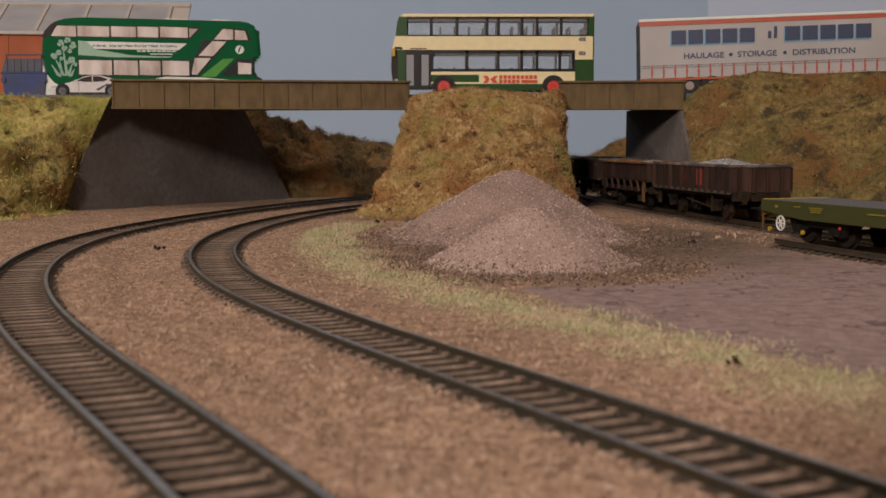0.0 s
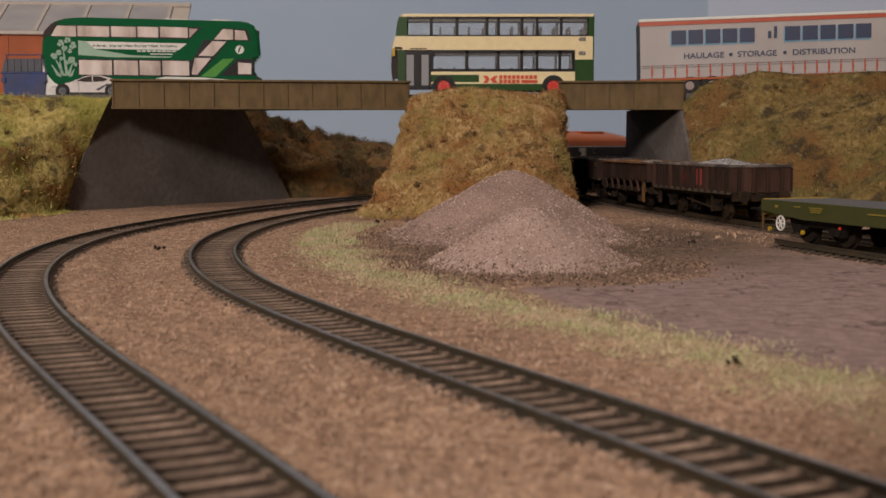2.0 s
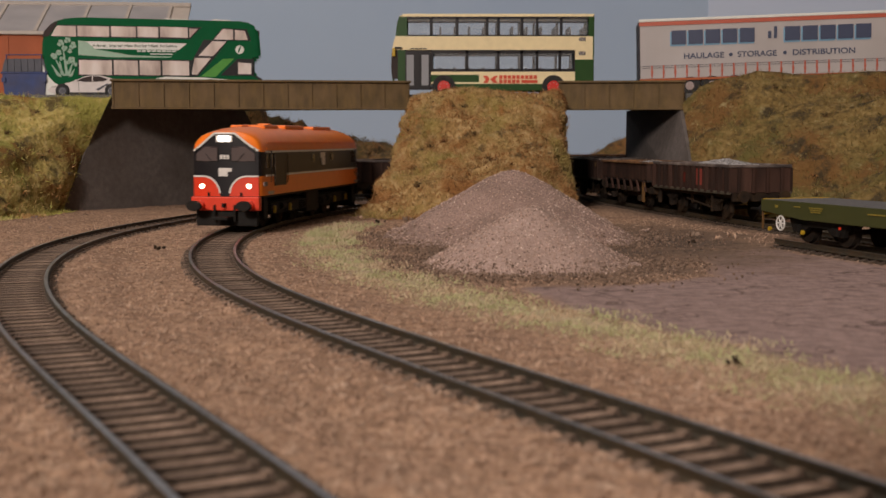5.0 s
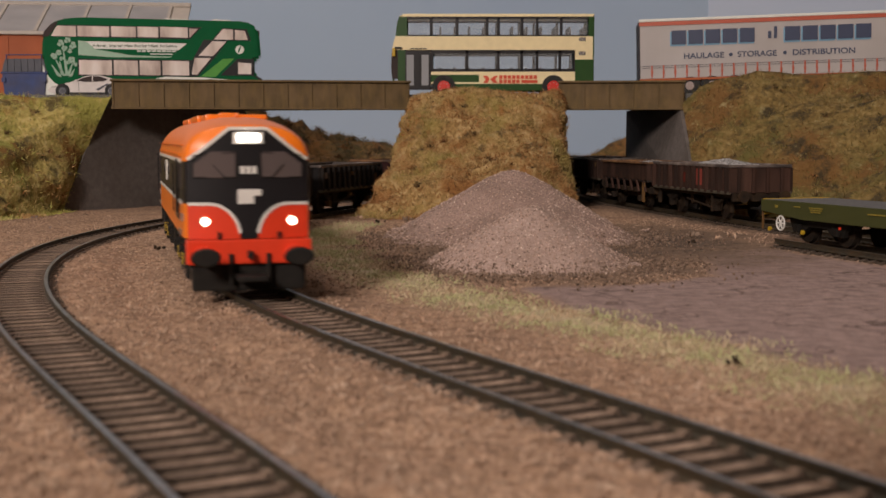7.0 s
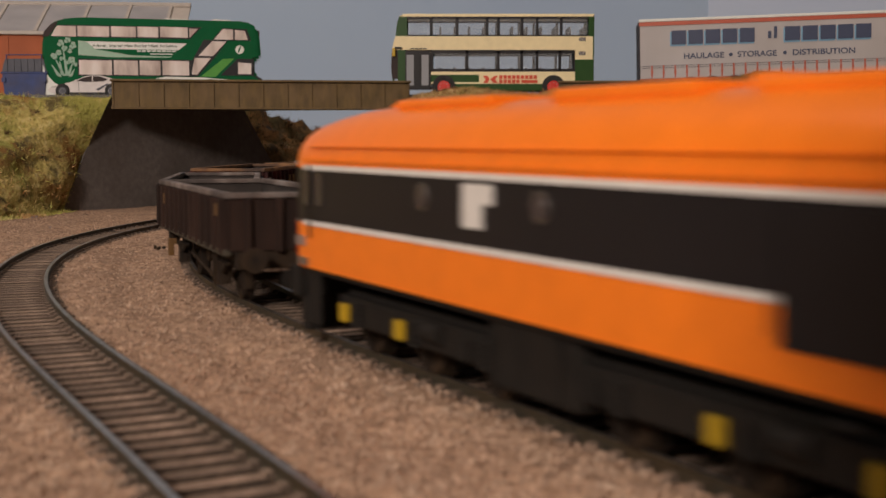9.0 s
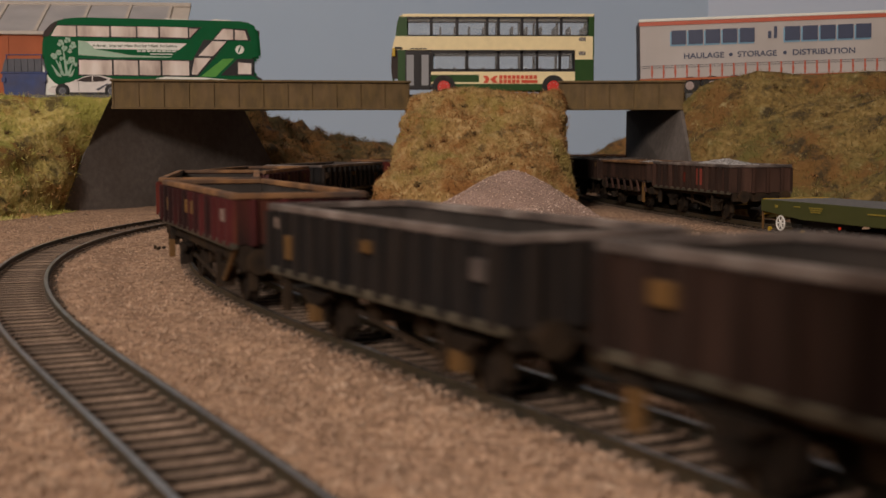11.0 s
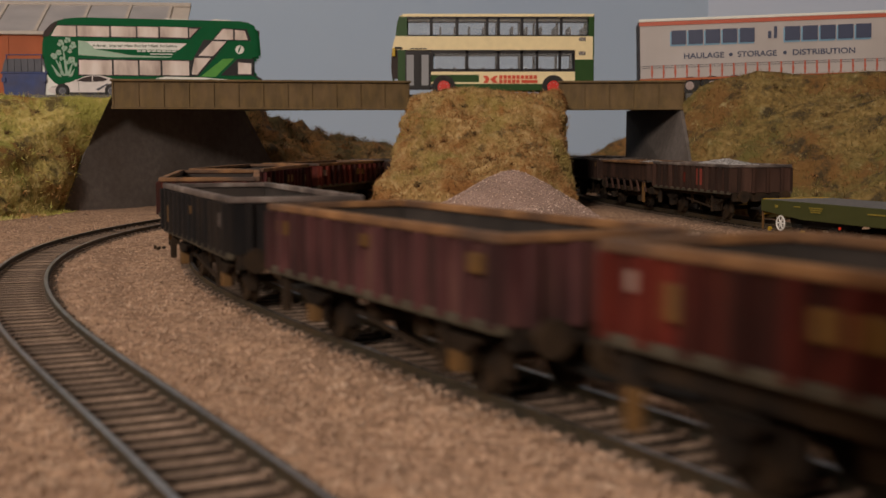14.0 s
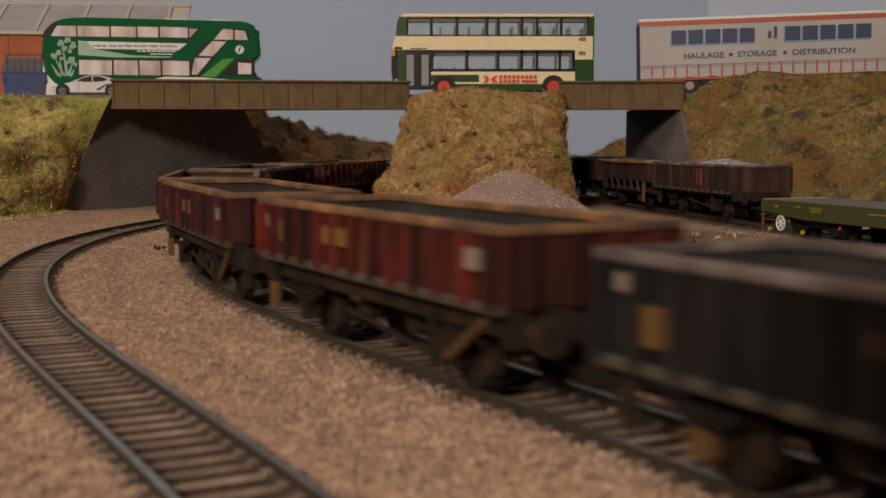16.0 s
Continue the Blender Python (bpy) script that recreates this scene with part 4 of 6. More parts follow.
def locomotive():
    root = tagged(empty("diesel_locomotive"), "orange and black diesel locomotive with white lining and lit lamps", "locomotive")
    st = sorted({s * x for x in (0, .02, .04, .06, .068, .076, .081, .0847, .0877, .0897, .0912, HALF) for s in (-1, 1)})
    bm, rings = shell(roof_section, st)
    bm.faces.new(rings[0])
    bm.faces.new(rings[-1][::-1])
    bmesh.ops.recalc_face_normals(bm, faces=bm.faces)
    part("roof", bm, M["orange"], root, "orange domed roof", smooth=True)

    def wall(za, zb):
        def prof(x):
            w = loco_width(x)
            return [(w, za), (w, zb), (-w, zb), (-w, za), (w, za)]
        b, r = shell(prof, st)
        b.faces.new(r[0][:4])
        b.faces.new(r[-1][:4][::-1])
        bmesh.ops.recalc_face_normals(b, faces=b.faces)
        return b
    part("lower_body", wall(Z0, Z1), M["orange"], root)
    part("upper_body", wall(Z1, Z2), M["black"], root)
    part("floor_pan", box(-.088, .088, -.0165, .0165, Z0 - .0012, Z0, .0003), M["chassis"], root)
    for side in (-1, 1):
        y = side * SIDE
        def band(x0, x1, z0, z1, proud=.0002):
            return box(x0, x1, min(y, y + side * proud) - (.0003 if side > 0 else 0), max(y, y + side * proud) + (.0003 if side < 0 else 0), z0, z1)
        part("white_line", band(-.0857, .0857, Z2 - .0004, Z2 + .0006), M["white"], root)
        for a, b in ((-.0857, .0540), (.0737, .0857)):
            part("white_line", band(a, b, Z1 - .0004, Z1 + .0006), M["white"], root)
        # recessed-looking black door let into the orange panel
        door = part("cab_door", band(.0544, .0733, .0203, Z2 - .001, .00035), M["black"], root, "black side door")
        part("handrail", cyl((.0742, y + side * .0008, .0285), (0, 0, 1), .0002, .014, 6), M["steel"], door)
        part("handrail", cyl((.0536, y + side * .0008, .0285), (0, 0, 1), .0002, .014, 6), M["black"], door)
        for x0, x1 in ((.0815, .0856), (-.0856, -.0815), (.0758, .0796), (-.0796, -.0758)):
            part("cab_window", band(x0, x1, .0292, .0360, .0003), M["darkglass"], root)
        for x in (-.0311, .0060):
            w = part("side_window", cyl((x, y + side * .0001, .0330), (0, 1, 0), .0019, .0006, 18), M["darkglass"], root)
            bm = bmesh.new()
            add_cyl(bm, (x, y, .0330), (0, 1, 0), .0023, .0003, 18)
            part("window_ring", bm, M["steel"], w)
        emb = part("emblem", band(-.0164, -.0105, .0288, .0357, .0004), M["white"], root, "plain white emblem block")
        part("emblem_bar", band(-.0105, -.0073, .0326, .0357, .0004), M["white"], emb)
        part("jack_plate", band(.0750, .0822, .0164, .0180, .0005), M["steel"], root)
        part("jack_plate", band(-.0885, -.0835, .0166, .0182, .0005), M["steel"], root)
        part("gutter", band(-.084, .084, Z2 + .0014, Z2 + .0019, .0003), M["orange"], root)
        part("step", box(.0620, .0660, y - .001, y + .001, .0135, .0140), M["chassis"], root)
        for k in range(4):
            part("number_bar", band(.0842 + k * .0013, .0851 + k * .0013, .0206, .0226, .0003), M["dullwhite"], root)
            part("number_bar", band(-.0900 + k * .0013, -.0891 + k * .0013, .0206, .0226, .0003), M["dullwhite"], root)
        for x in (.0805, -.0805):
            part("handrail", cyl((x, y + side * .0010, .0300), (0, 0, 1), .00025, .0150, 6), M["black"], root)
        part("roof_seam", band(-.083, .083, Z2 + .0042, Z2 + .0044, -.0006), M["orange"], root)
    # both ends
    for sign in (1, -1):
        w = SIDE - .0012
        face = part("cab_face", strip(-w, w, lambda y: .0160, arch, .0002, sign), M["black"], root, "black cab front")
        for s in (-1, 1):
            a, b = sorted((s * .0024, s * w))
            p = part("nose_panel", strip(a, b, lambda y: .0160, swoop, .0005, sign), M["red"], root, "red nose panel")
            pts = [(s * yy, swoop(yy)) for yy in [.0024 + .0081 * (i / 14) ** 2 for i in range(15)]] + [(s * yy, Z1) for yy in (.0125, .0145, w)]
            part("white_edge", ribbon(pts, .0008, .0008, sign), M["white"], p)
            pts = [(s * yy, arch(yy)) for yy in [.0050 + (w - .0050) * i / 14 for i in range(15)]]
            part("white_chevron", ribbon(pts, .0009, .0006, sign), M["white"], face)
            a, b = sorted((s * .0033, s * .0146))
            win = part("windscreen", strip(a, b, lambda y: .0325, lambda y: min(.0394, arch(y) - .0022), .0005, sign), M["screen"], root, "smoky brown windscreen")
            fr = [(s * .0033, .0325), (s * .0146, .0325), (s * .0146, .0384), (s * .0033, .0392), (s * .0033, .0325)]
            part("window_frame", ribbon(fr, .00035, .0007, sign), M["chassis"], win)
            part("wiper", ribbon([(s * .0060, .0322), (s * .0095, .0360)], .0002, .0009, sign), M["chassis"], win)
            lamp = part("marker_lamp", cyl((sign * (HALF + bow(.0122) + .0006), s * .0116, .0207), (1, 0, 0), .0011, .0008, 18), M["lamp_warm"] if sign > 0 else M["darkglass"], root, "lit marker lamp" if sign > 0 else "")
            part("lamp_rim", cyl((sign * (HALF + bow(.0122) + .0003), s * .0116, .0207), (1, 0, 0), .0015, .0006, 18), M["steel"], lamp)
            buf = part("buffer", cyl((sign * (HALF + .0068), s * .0122, .0118), (1, 0, 0), .0014, .010, 14), M["chassis"], root)
            head = bmesh.new()
            bmesh.ops.create_cone(head, cap_ends=True, segments=24, radius1=.0040, radius2=.0034, depth=.001, matrix=Matrix.Translation((sign * (HALF + .0118), s * .0122, .0118)) @ Vector((sign, 0, 0)).to_track_quat("Z", "Y").to_matrix().to_4x4() @ Matrix.Diagonal((1, .62, 1, 1)))
            part("buffer_head", head, M["chassis"], buf)
            part("buffer_collar", cyl((sign * (HALF + .0042), s * .0122, .0118), (1, 0, 0), .0024, .003, 14), M["red"] if sign > 0 else M["chassis"], buf)
            part("lamp_iron", box(sign * (HALF + .0028) - .0004, sign * (HALF + .0028) + .0004, s * .0080 - .0004, s * .0080 + .0004, .0160, .0178), M["chassis"], root)
            part("vacuum_hose", cyl((sign * (HALF + .0036), s * .0050, .0080), (0, 0, 1), .0006, .008, 8), M["chassis"], root)
        part("white_chevron", ribbon([(-.0050, .0456), (.0050, .0456)], .0009, .0006, sign), M["white"], face)
        hl = part("headlight", strip(-.0040, .0040, lambda y: .0415, lambda y: .0446, .0009, sign), M["white"], root, "headlight box")
        lens = bmesh.new()
        for yy in (-.0018, 0.0, .0018):
            add_cyl(lens, (sign * (HALF + .0030), yy, .0431), (1, 0, 0), .0012, .0008, 18)
        part("headlight_lens", lens, M["lamp_white"] if sign > 0 else M["darkglass"], hl, "lit twin headlight" if sign > 0 else "")
        em = part("emblem", strip(-.0030, .0014, lambda y: .0254, lambda y: .0293, .0005, sign), M["white"], root, "plain white emblem block")
        part("emblem_bar", strip(.0014, .0034, lambda y: .0276, lambda y: .0293, .0005, sign), M["white"], em)
        for k in (-1, 0, 1):
            part("number_bar", strip(k * .0016 - .0006, k * .0016 + .0006, lambda y: .0335, lambda y: .0355, .0005, sign), M["white"], root)
        beam = part("buffer_beam", box(*sorted((sign * (HALF - .001), sign * (HALF + .0030))), -.0168, .0168, .0092, .0158, .0005), M["red"] if sign > 0 else M["chassis"], root, "red buffer beam" if sign > 0 else "grimy black buffer beam")
        part("coupling_hook", box(*sorted((sign * (HALF + .003), sign * (HALF + .0062))), -.0006, .0006, .0108, .0128, .0002), M["chassis"], beam)
        part("coupling_bar", box(*sorted((sign * (HALF - .004), sign * (HALF + .011))), -.004, .004, .0052, .0066, .0003), M["chassis"], root)
        part("snow_guard", box(*sorted((sign * (HALF - .002), sign * (HALF + .0012))), -.0152, .0152, .0018, .0094, .0006), M["chassis"], root)
        for s in (-1, 1):
            part("cab_step", box(sign * .0835 - .003, sign * .0835 + .003, s * .0158 - .0005, s * .0158 + .0005, .0045, .0160, .0002), M["chassis"], root)
    # roof fittings
    part("roof_hatch", box(-.004, .030, -.0095, .0095, ZR - .0012, ZR + .0010, .0008), M["orange"], root, "raised orange roof hatch")
    part("roof_hatch", box(.040, .062, -.0090, .0090, ZR - .0014, ZR + .0008, .0008), M["orange"], root)
    part("roof_hatch", box(-.058, -.022, -.0095, .0095, ZR - .0012, ZR + .0008, .0008), M["orange"], root)
    part("exhaust", box(.0325, .0380, -.003, .003, ZR - .0008, ZR + .0018, .0005), M["orange"], root)
    part("horn", cyl((.067, 0, ZR + .0002), (1, 0, 0), .0009, .007, 10, .0004), M["orange"], root)
    part("roof_vent", cyl((-.068, 0, ZR - .0004), (0, 0, 1), .0018, .003, 14), M["orange"], root)
    part("roof_vent", cyl((-.076, .0, ZR - .0010), (0, 0, 1), .0014, .003, 14), M["orange"], root)
    # underframe
    tank = part("fuel_tank", box(-.0125, .0125, -.0152, .0152, .0040, .0158, .0012), M["chassis"], root, "black fuel tank")
    part("tank_plate", box(-.008, .009, -.0157, -.0151, .0050, .0150), M["chassis"], tank)
    part("battery_box", box(-.020, .020, -.0120, .0120, .0130, .0162, .0006), M["chassis"], root)
    for cx, sg in ((-.0432, -1), (.0425, 1)):
        b = bogie(root, cx, sg)
        for x in (-.0250, 0, .0250):
            wheelset(root, cx + x, .0062)
    return root


LOCO = locomotive()

# ---- open box wagons ----
WL, WW, WTOP, WBOT = 0.0545, 0.0172, 0.0290, 0.0150
LOW = (0.0545, 0.0166, 0.0290, 0.0170)
DEEP = (0.0512, 0.0168, 0.0279, 0.0142)


def box_wagon(paint_key, rim_key, label, marks=(), lever_key="ochre", size=(WL, WW, WTOP, WBOT), box_key="underframe"):
    """An open wagon on two axles; size: half length, half width, top and foot of the sides."""
    n, hw, top, foot = size
    root = tagged(empty("box_wagon"), label, "wagon", "wagons of the train")
    p = M[paint_key]
    t = .0007
    for side in (-1, 1):
        y = side * hw
        sp = part("side_panel", box(-n, n, min(y, y - side * t), max(y, y - side * t), foot, top - .0008), p, root)
        me = mesh_from("rib", box(-.0009, .0009, -.0012, .0012, foot - .0004, top - .0010, .0003), p)
        for i in range(13):
            o = new("rib", me)
            o.parent = sp
            o.matrix_basis = Matrix.Translation((-n + .0018 + i * (2 * n - .0036) / 12, y + side * .0007, 0))
        part("solebar", box(-n + .001, n - .001, side * .0135 - .0009, side * .0135 + .0009, .0118, max(.0152, foot), .0003), M["underframe"], root)
        part("side_rail", box(-n, n, y - .0010, y + .0010, foot - .0012, foot + .0004, .0003), M["grimerail"], root, "grimy bottom rail")
        # running gear between solebar and axle
        for x in (-.032, .032):
            ag = part("axle_guard", prism([(x - .0050, .0118), (x + .0050, .0118), (x + .0022, .0045), (x - .0022, .0045)], side * .0126 - .0004, side * .0126 + .0004), M["underframe"], root)
            part("axlebox", box(x - .0018, x + .0018, side * .0142 - .0012, side * .0142 + .0012, .0042, .0078, .0004), M[box_key], ag)
            bm = bmesh.new()
            for j in range(4):
                add_box(bm, x - .0070 + j * .0012, x + .0070 - j * .0012, side * .0142 - .0009, side * .0142 + .0009, .0100 - j * .0007, .0105 - j * .0007)
            part("leaf_spring", bm, M["underframe"], ag)
            part("brake_shoe", box(x + .0060, x + .0072, side * .0085 - .001, side * .0085 + .001, .0035, .0095), M["underframe"], root)
        lever = bmesh.new()
        add_box(lever, -.006, .030, side * .0156 - .0003, side * .0156 + .0003, .0085, .0094)
        bmesh.ops.rotate(lever, cent=(0, side * .0156, .009), matrix=Matrix.Rotation(.10, 3, "Y"), verts=lever.verts)
        part("brake_lever", lever, M["underframe"], root)
        part("brake_guide", box(.0288, .0297, side * .0156 - .0006, side * .0156 + .0006, .0038, .0135), M["underframe"], root)
        st = part("step_post", box(-n + .0046, -n + .0066, side * .0150 - .0008, side * .0150 + .0008, .0105, foot, .0003), M["underframe"], root)
        part("shunter_step", box(-n + .0044, -n + .0068, side * .0154 - .0009, side * .0154 + .0009, .0048, .0106, .0003), M[lever_key], st, "rusty end step")
        if foot > .016:
            part("diagonal_brace", prism([(n - .0060, foot - .001), (n - .0040, foot - .001), (n - .0200, .0060), (n - .0220, .0060)], side * .0150 - .0004, side * .0150 + .0004), M["ochre"], root, "rusty diagonal brace")
        part("grab_rail", cyl((n - .0030, side * (hw + .0012), (foot + top) / 2 + .001), (0, 0, 1), .0003, .0060, 6), M["dullwhite"], root)
        for i, (x, w, z, h, key) in enumerate(marks):
            k = 4 if w > .006 else 1
            for j in range(k):
                a = x - w / 2 + j * w / k
                part("marking", box(a, a + w / k * (.62 if k > 1 else 1), *sorted((y - side * .0002, y + side * .0014)), z - h / 2, z + h / 2), M[key], sp, "plain painted marking block")
        part("rim", box(-n - .0004, n + .0004, y - side * .0004 - .0012, y - side * .0004 + .0012, top - .0010, top + .0006, .0004), M[rim_key], root, "scuffed top rim")
    for s in (-1, 1):
        x = s * n
        ep = part("end_panel", box(min(x, x - s * t), max(x, x - s * t), -hw + .0008, hw - .0008, foot, top - .0008), p, root)
        me = mesh_from("end_rib", box(-.0009, .0009, -.0008, .0008, foot - .0004, top - .001, .0002), p)
        for i in range(4):
            o = new("end_rib", me)
            o.parent = ep
            o.matrix_basis = Matrix.Translation((x + s * .0004, -.012 + i * .008, 0))
        part("rim", box(x - s * .0004 - .0012, x - s * .0004 + .0012, -hw + .0009, hw - .0009, top - .0009, top + .0005, .0003), M[rim_key], root)
        part("headstock", box(*sorted((x - s * .0005, x - s * .0030)), -.0150, .0150, .0102, max(.0152, foot), .0004), M["underframe"], root)
        for q in (-1, 1):
            bf = part("buffer", cyl((x + s * .0020, q * .0115, .0130), (1, 0, 0), .0013, .007, 12), M["underframe"], root)
            part("buffer_head", cyl((x + s * .0056, q * .0115, .0130), (1, 0, 0), .0031, .0010, 18), M["underframe"], bf)
        part("coupling_bar", box(*sorted((x - s * .004, x + s * .0108)), -.0035, .0035, .0060, .0072, .0003), M["chassis"], root)
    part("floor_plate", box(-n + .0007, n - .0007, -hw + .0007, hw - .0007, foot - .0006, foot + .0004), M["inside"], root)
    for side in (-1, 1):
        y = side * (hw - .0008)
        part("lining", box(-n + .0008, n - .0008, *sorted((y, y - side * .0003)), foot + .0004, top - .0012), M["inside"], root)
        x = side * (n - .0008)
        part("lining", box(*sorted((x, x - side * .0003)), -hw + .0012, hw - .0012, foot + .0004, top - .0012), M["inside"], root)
    part("cross_beam", box(-.045, .045, -.004, .004, .0095, .0140), M["underframe"], root)
    for x in (-.012, .010):
        part("air_tank", cyl((x, 0, .0088), (0, 1, 0), .0026, .020, 14), M["underframe"], root)
    for x in (-.032, .032):
        wheelset(root, x, .0060)
    return root


red_marks = [(-.008, .0130, .0236, .0034, "gold"), (.0462, .0038, .0240, .0034, "dullwhite"), (-.046, .0024, .0248, .0026, "dullwhite"), (-.038, .0026, .0230, .0045, "ochre")]
mar_marks = [(-.002, .0150, .0235, .0036, "gold"), (.0462, .0034, .0238, .0030, "dullwhite"), (-.046, .0022, .0245, .0026, "dullwhite"), (-.040, .0022, .0225, .004, "ochre")]
blk_marks = [(.0005, .0050, .0228, .0022, "ochre"), (-.044, .0022, .0245, .0022, "dullwhite"), (.045, .0040, .0225, .0034, "greyrim"), (-.038, .003, .0195, .0050, "ochre")]
WAGONS = [box_wagon("brownbox", "greyrim", "weathered brown open box wagon with ribbed sides", [(-.040, .004, .024, .003, "ochre"), (.047, .003, .025, .003, "ochre")]),
          box_wagon("blackbox", "greyrim", "sooty black open box wagon with ribbed sides", blk_marks, lever_key="underframe", size=DEEP, box_key="ochre"),
          box_wagon("redbox", "rustrim", "faded red open box wagon with rusty rim", red_marks, size=LOW),
          box_wagon("maroon", "rustrim", "dirty maroon open box wagon with ochre marking", mar_marks, size=LOW),
          box_wagon("purple", "rustrim", "dusty purple-maroon open box wagon with ribbed sides", [(.044, .004, .0235, .003, "ochre"), (0, .004, .024, .0022, "ochre"), (-.042, .0035, .0235, .003, "ochre")], lever_key="underframe", size=DEEP, box_key="ochre")]


def another(i):
    o = copy_thing(WAGONS[i], Matrix())
    for c in o.children:
        if c.name.startswith("wheelset"):
            WHEELS.append((c, c.location.x, .0060))
    return o


TRAIN = [WAGONS[0], WAGONS[1], WAGONS[3], WAGONS[2], WAGONS[4], another(1), another(2), another(3), another(2), another(0), another(3), another(1), another(2)]

# ---- standing wagons on the sidings ----


def standing(i, m, label):
    o = copy_thing(WAGONS[i], m)
    o["group"] = "wagons on the siding"
    return tagged(o, label)


M["rustbox"] = weathered("rust_brown_box", [(0.036, 0.018, 0.014), (0.078, 0.042, 0.031)], (0.024, 0.015, 0.012))
loaded = box_wagon("rustbox", "greyrim", "rust-brown box wagon loaded with grey stone", [(.016, .0050, .0222, .0090, "fadedred"), (-.004, .003, .0215, .0055, "redbox")], lever_key="underframe")
loaded.matrix_basis = Matrix.Translation((.1668 - .0105, .6400 + .0540, RAIL_TOP)) @ Matrix.Rotation(radians(-79), 4, "Z")
tagged(loaded, group="wagons on the siding")


def load_of_stone(at, label, crest, shift):
    """Stone heaped in a wagon: a mound and loose stones on it."""
    n = 36
    g = np.linspace(-1, 1, n)
    X, Y = np.meshgrid(g, g)
    P = np.c_[X.ravel() * (WL - .0015), Y.ravel() * (WW - .0016)]
    z = WTOP - .0022 + crest * np.clip(1 - np.sqrt(((P[:, 0] - shift) / .034)**2 + (P[:, 1] / .020)**2), 0, 1) ** .8 + .0004 * wobble(P, 300)
    idx = np.arange(n * n).reshape(n, n)
    f = np.stack([idx[:-1, :-1], idx[:-1, 1:], idx[1:, 1:], idx[1:, :-1]], -1).reshape(-1, 4)
    V = np.c_[P, z]
    me = bpy.data.meshes.new("stone_load")
    me.from_pydata(V.tolist(), [], f.tolist())
    me.materials.append(M["stone"])
    ob = tagged(new("stone_load", me), label, "stone load")
    s = stones("loose_stone", V, f, 3500, .00045, M["stone"], 4)
    s.parent = ob
    s["kind"] = "stuff"
    ob.matrix_basis = at
    return ob


load_of_stone(loaded.matrix_basis.copy(), "pale grey crushed stone heaped in a wagon", .0050, .010)


def hopper_wagon(m):
    """A shallow tipping hopper wagon with slanted braces."""
    root = tagged(empty("hopper_wagon", m), "rust-brown low hopper wagon with slanted braces", "wagon", "wagons on the siding")
    p = M["rustbox"]
    for side in (-1, 1):
        y = side * .0165
        sp = part("side_panel", box(-.046, .046, min(y, y - side * .0007), max(y, y - side * .0007), .0175, .0282), p, root)
        part("rim", box(-.0465, .0465, y - .0011, y + .0011, .0276, .0290, .0004), M["rustrim"], root)
        for i in range(7):
            x = -.040 + i * .0133
            part("brace", prism([(x - .0008, .0176), (x + .0008, .0176), (x + .0052, .0105), (x + .0036, .0105)], y - side * .0004 - .0006, y - side * .0004 + .0006), p, sp)
        part("solebar", box(-.048, .048, side * .0130 - .0009, side * .0130 + .0009, .0095, .0125, .0003), M["underframe"], root)
        for x in (-.028, .028):
            ag = part("axle_guard", prism([(x - .0050, .0110), (x + .0050, .0110), (x + .0020, .0042), (x - .0020, .0042)], side * .0124 - .0004, side * .0124 + .0004), M["underframe"], root)
            part("axlebox", box(x - .0018, x + .0018, side * .014 - .0012, side * .014 + .0012, .004, .0078, .0004), M["underframe"], ag)
        part("brake_lever", box(.0395, .0402, y - .0004, y + .0004, .0040, .0160), M["ochre"], root)
        part("brake_lever", box(.0425, .0432, y - .0004, y + .0004, .0040, .0160), M["ochre"], root)
    for s in (-1, 1):
        part("end_panel", box(*sorted((s * .046, s * .0453)), -.0157, .0157, .0175, .0282), p, root)
        part("rim", box(s * .046 - .0011, s * .046 + .0011, -.0153, .0153, .0276, .0289, .0003), M["rustrim"], root)
        part("headstock", box(*sorted((s * .0485, s * .0465)), -.0145, .0145, .0090, .0135, .0004), M["underframe"], root)
        for q in (-1, 1):
            bf = part("buffer", cyl((s * .0505, q * .0115, .0120), (1, 0, 0), .0013, .006, 12), M["underframe"], root)
            part("buffer_head", cyl((s * .0535, q * .0115, .0120), (1, 0, 0), .0029, .001, 18), M["underframe"], bf)
    part("floor_plate", box(-.0453, .0453, -.0158, .0158, .0165, .0180), M["inside"], root)
    part("hopper_bottom", prism([(-.03, .017), (.03, .017), (.014, .006), (-.014, .006)], -.008, .008), p, root)
    for x in (-.028, .028):
        w = wheelset(root, x, .0060)
        WHEELS.pop()
    return root


hop = hopper_wagon(Matrix.Translation((.1345, .803, RAIL_TOP)) @ Matrix.Rotation(radians(-80.5), 4, "Z"))
load_of_stone(hop.matrix_basis @ Matrix.Diagonal((.80, .93, .97, 1)), "thin pale gravel load in the hopper wagon", .0030, .014)
standing(0, Matrix.Translation((.122, .925, RAIL_TOP)) @ Matrix.Rotation(radians(-83), 4, "Z"), "weathered brown open box wagon under the bridge")

M["olive"] = paint("olive_green_paint", (0.052, 0.060, 0.015), 0.45, amount=0.2)
M["deck"] = mat("grey_wagon_deck", [(0.085, 0.085, 0.088), (0.14, 0.14, 0.145)], 500, 0.8, bump=0.0001)


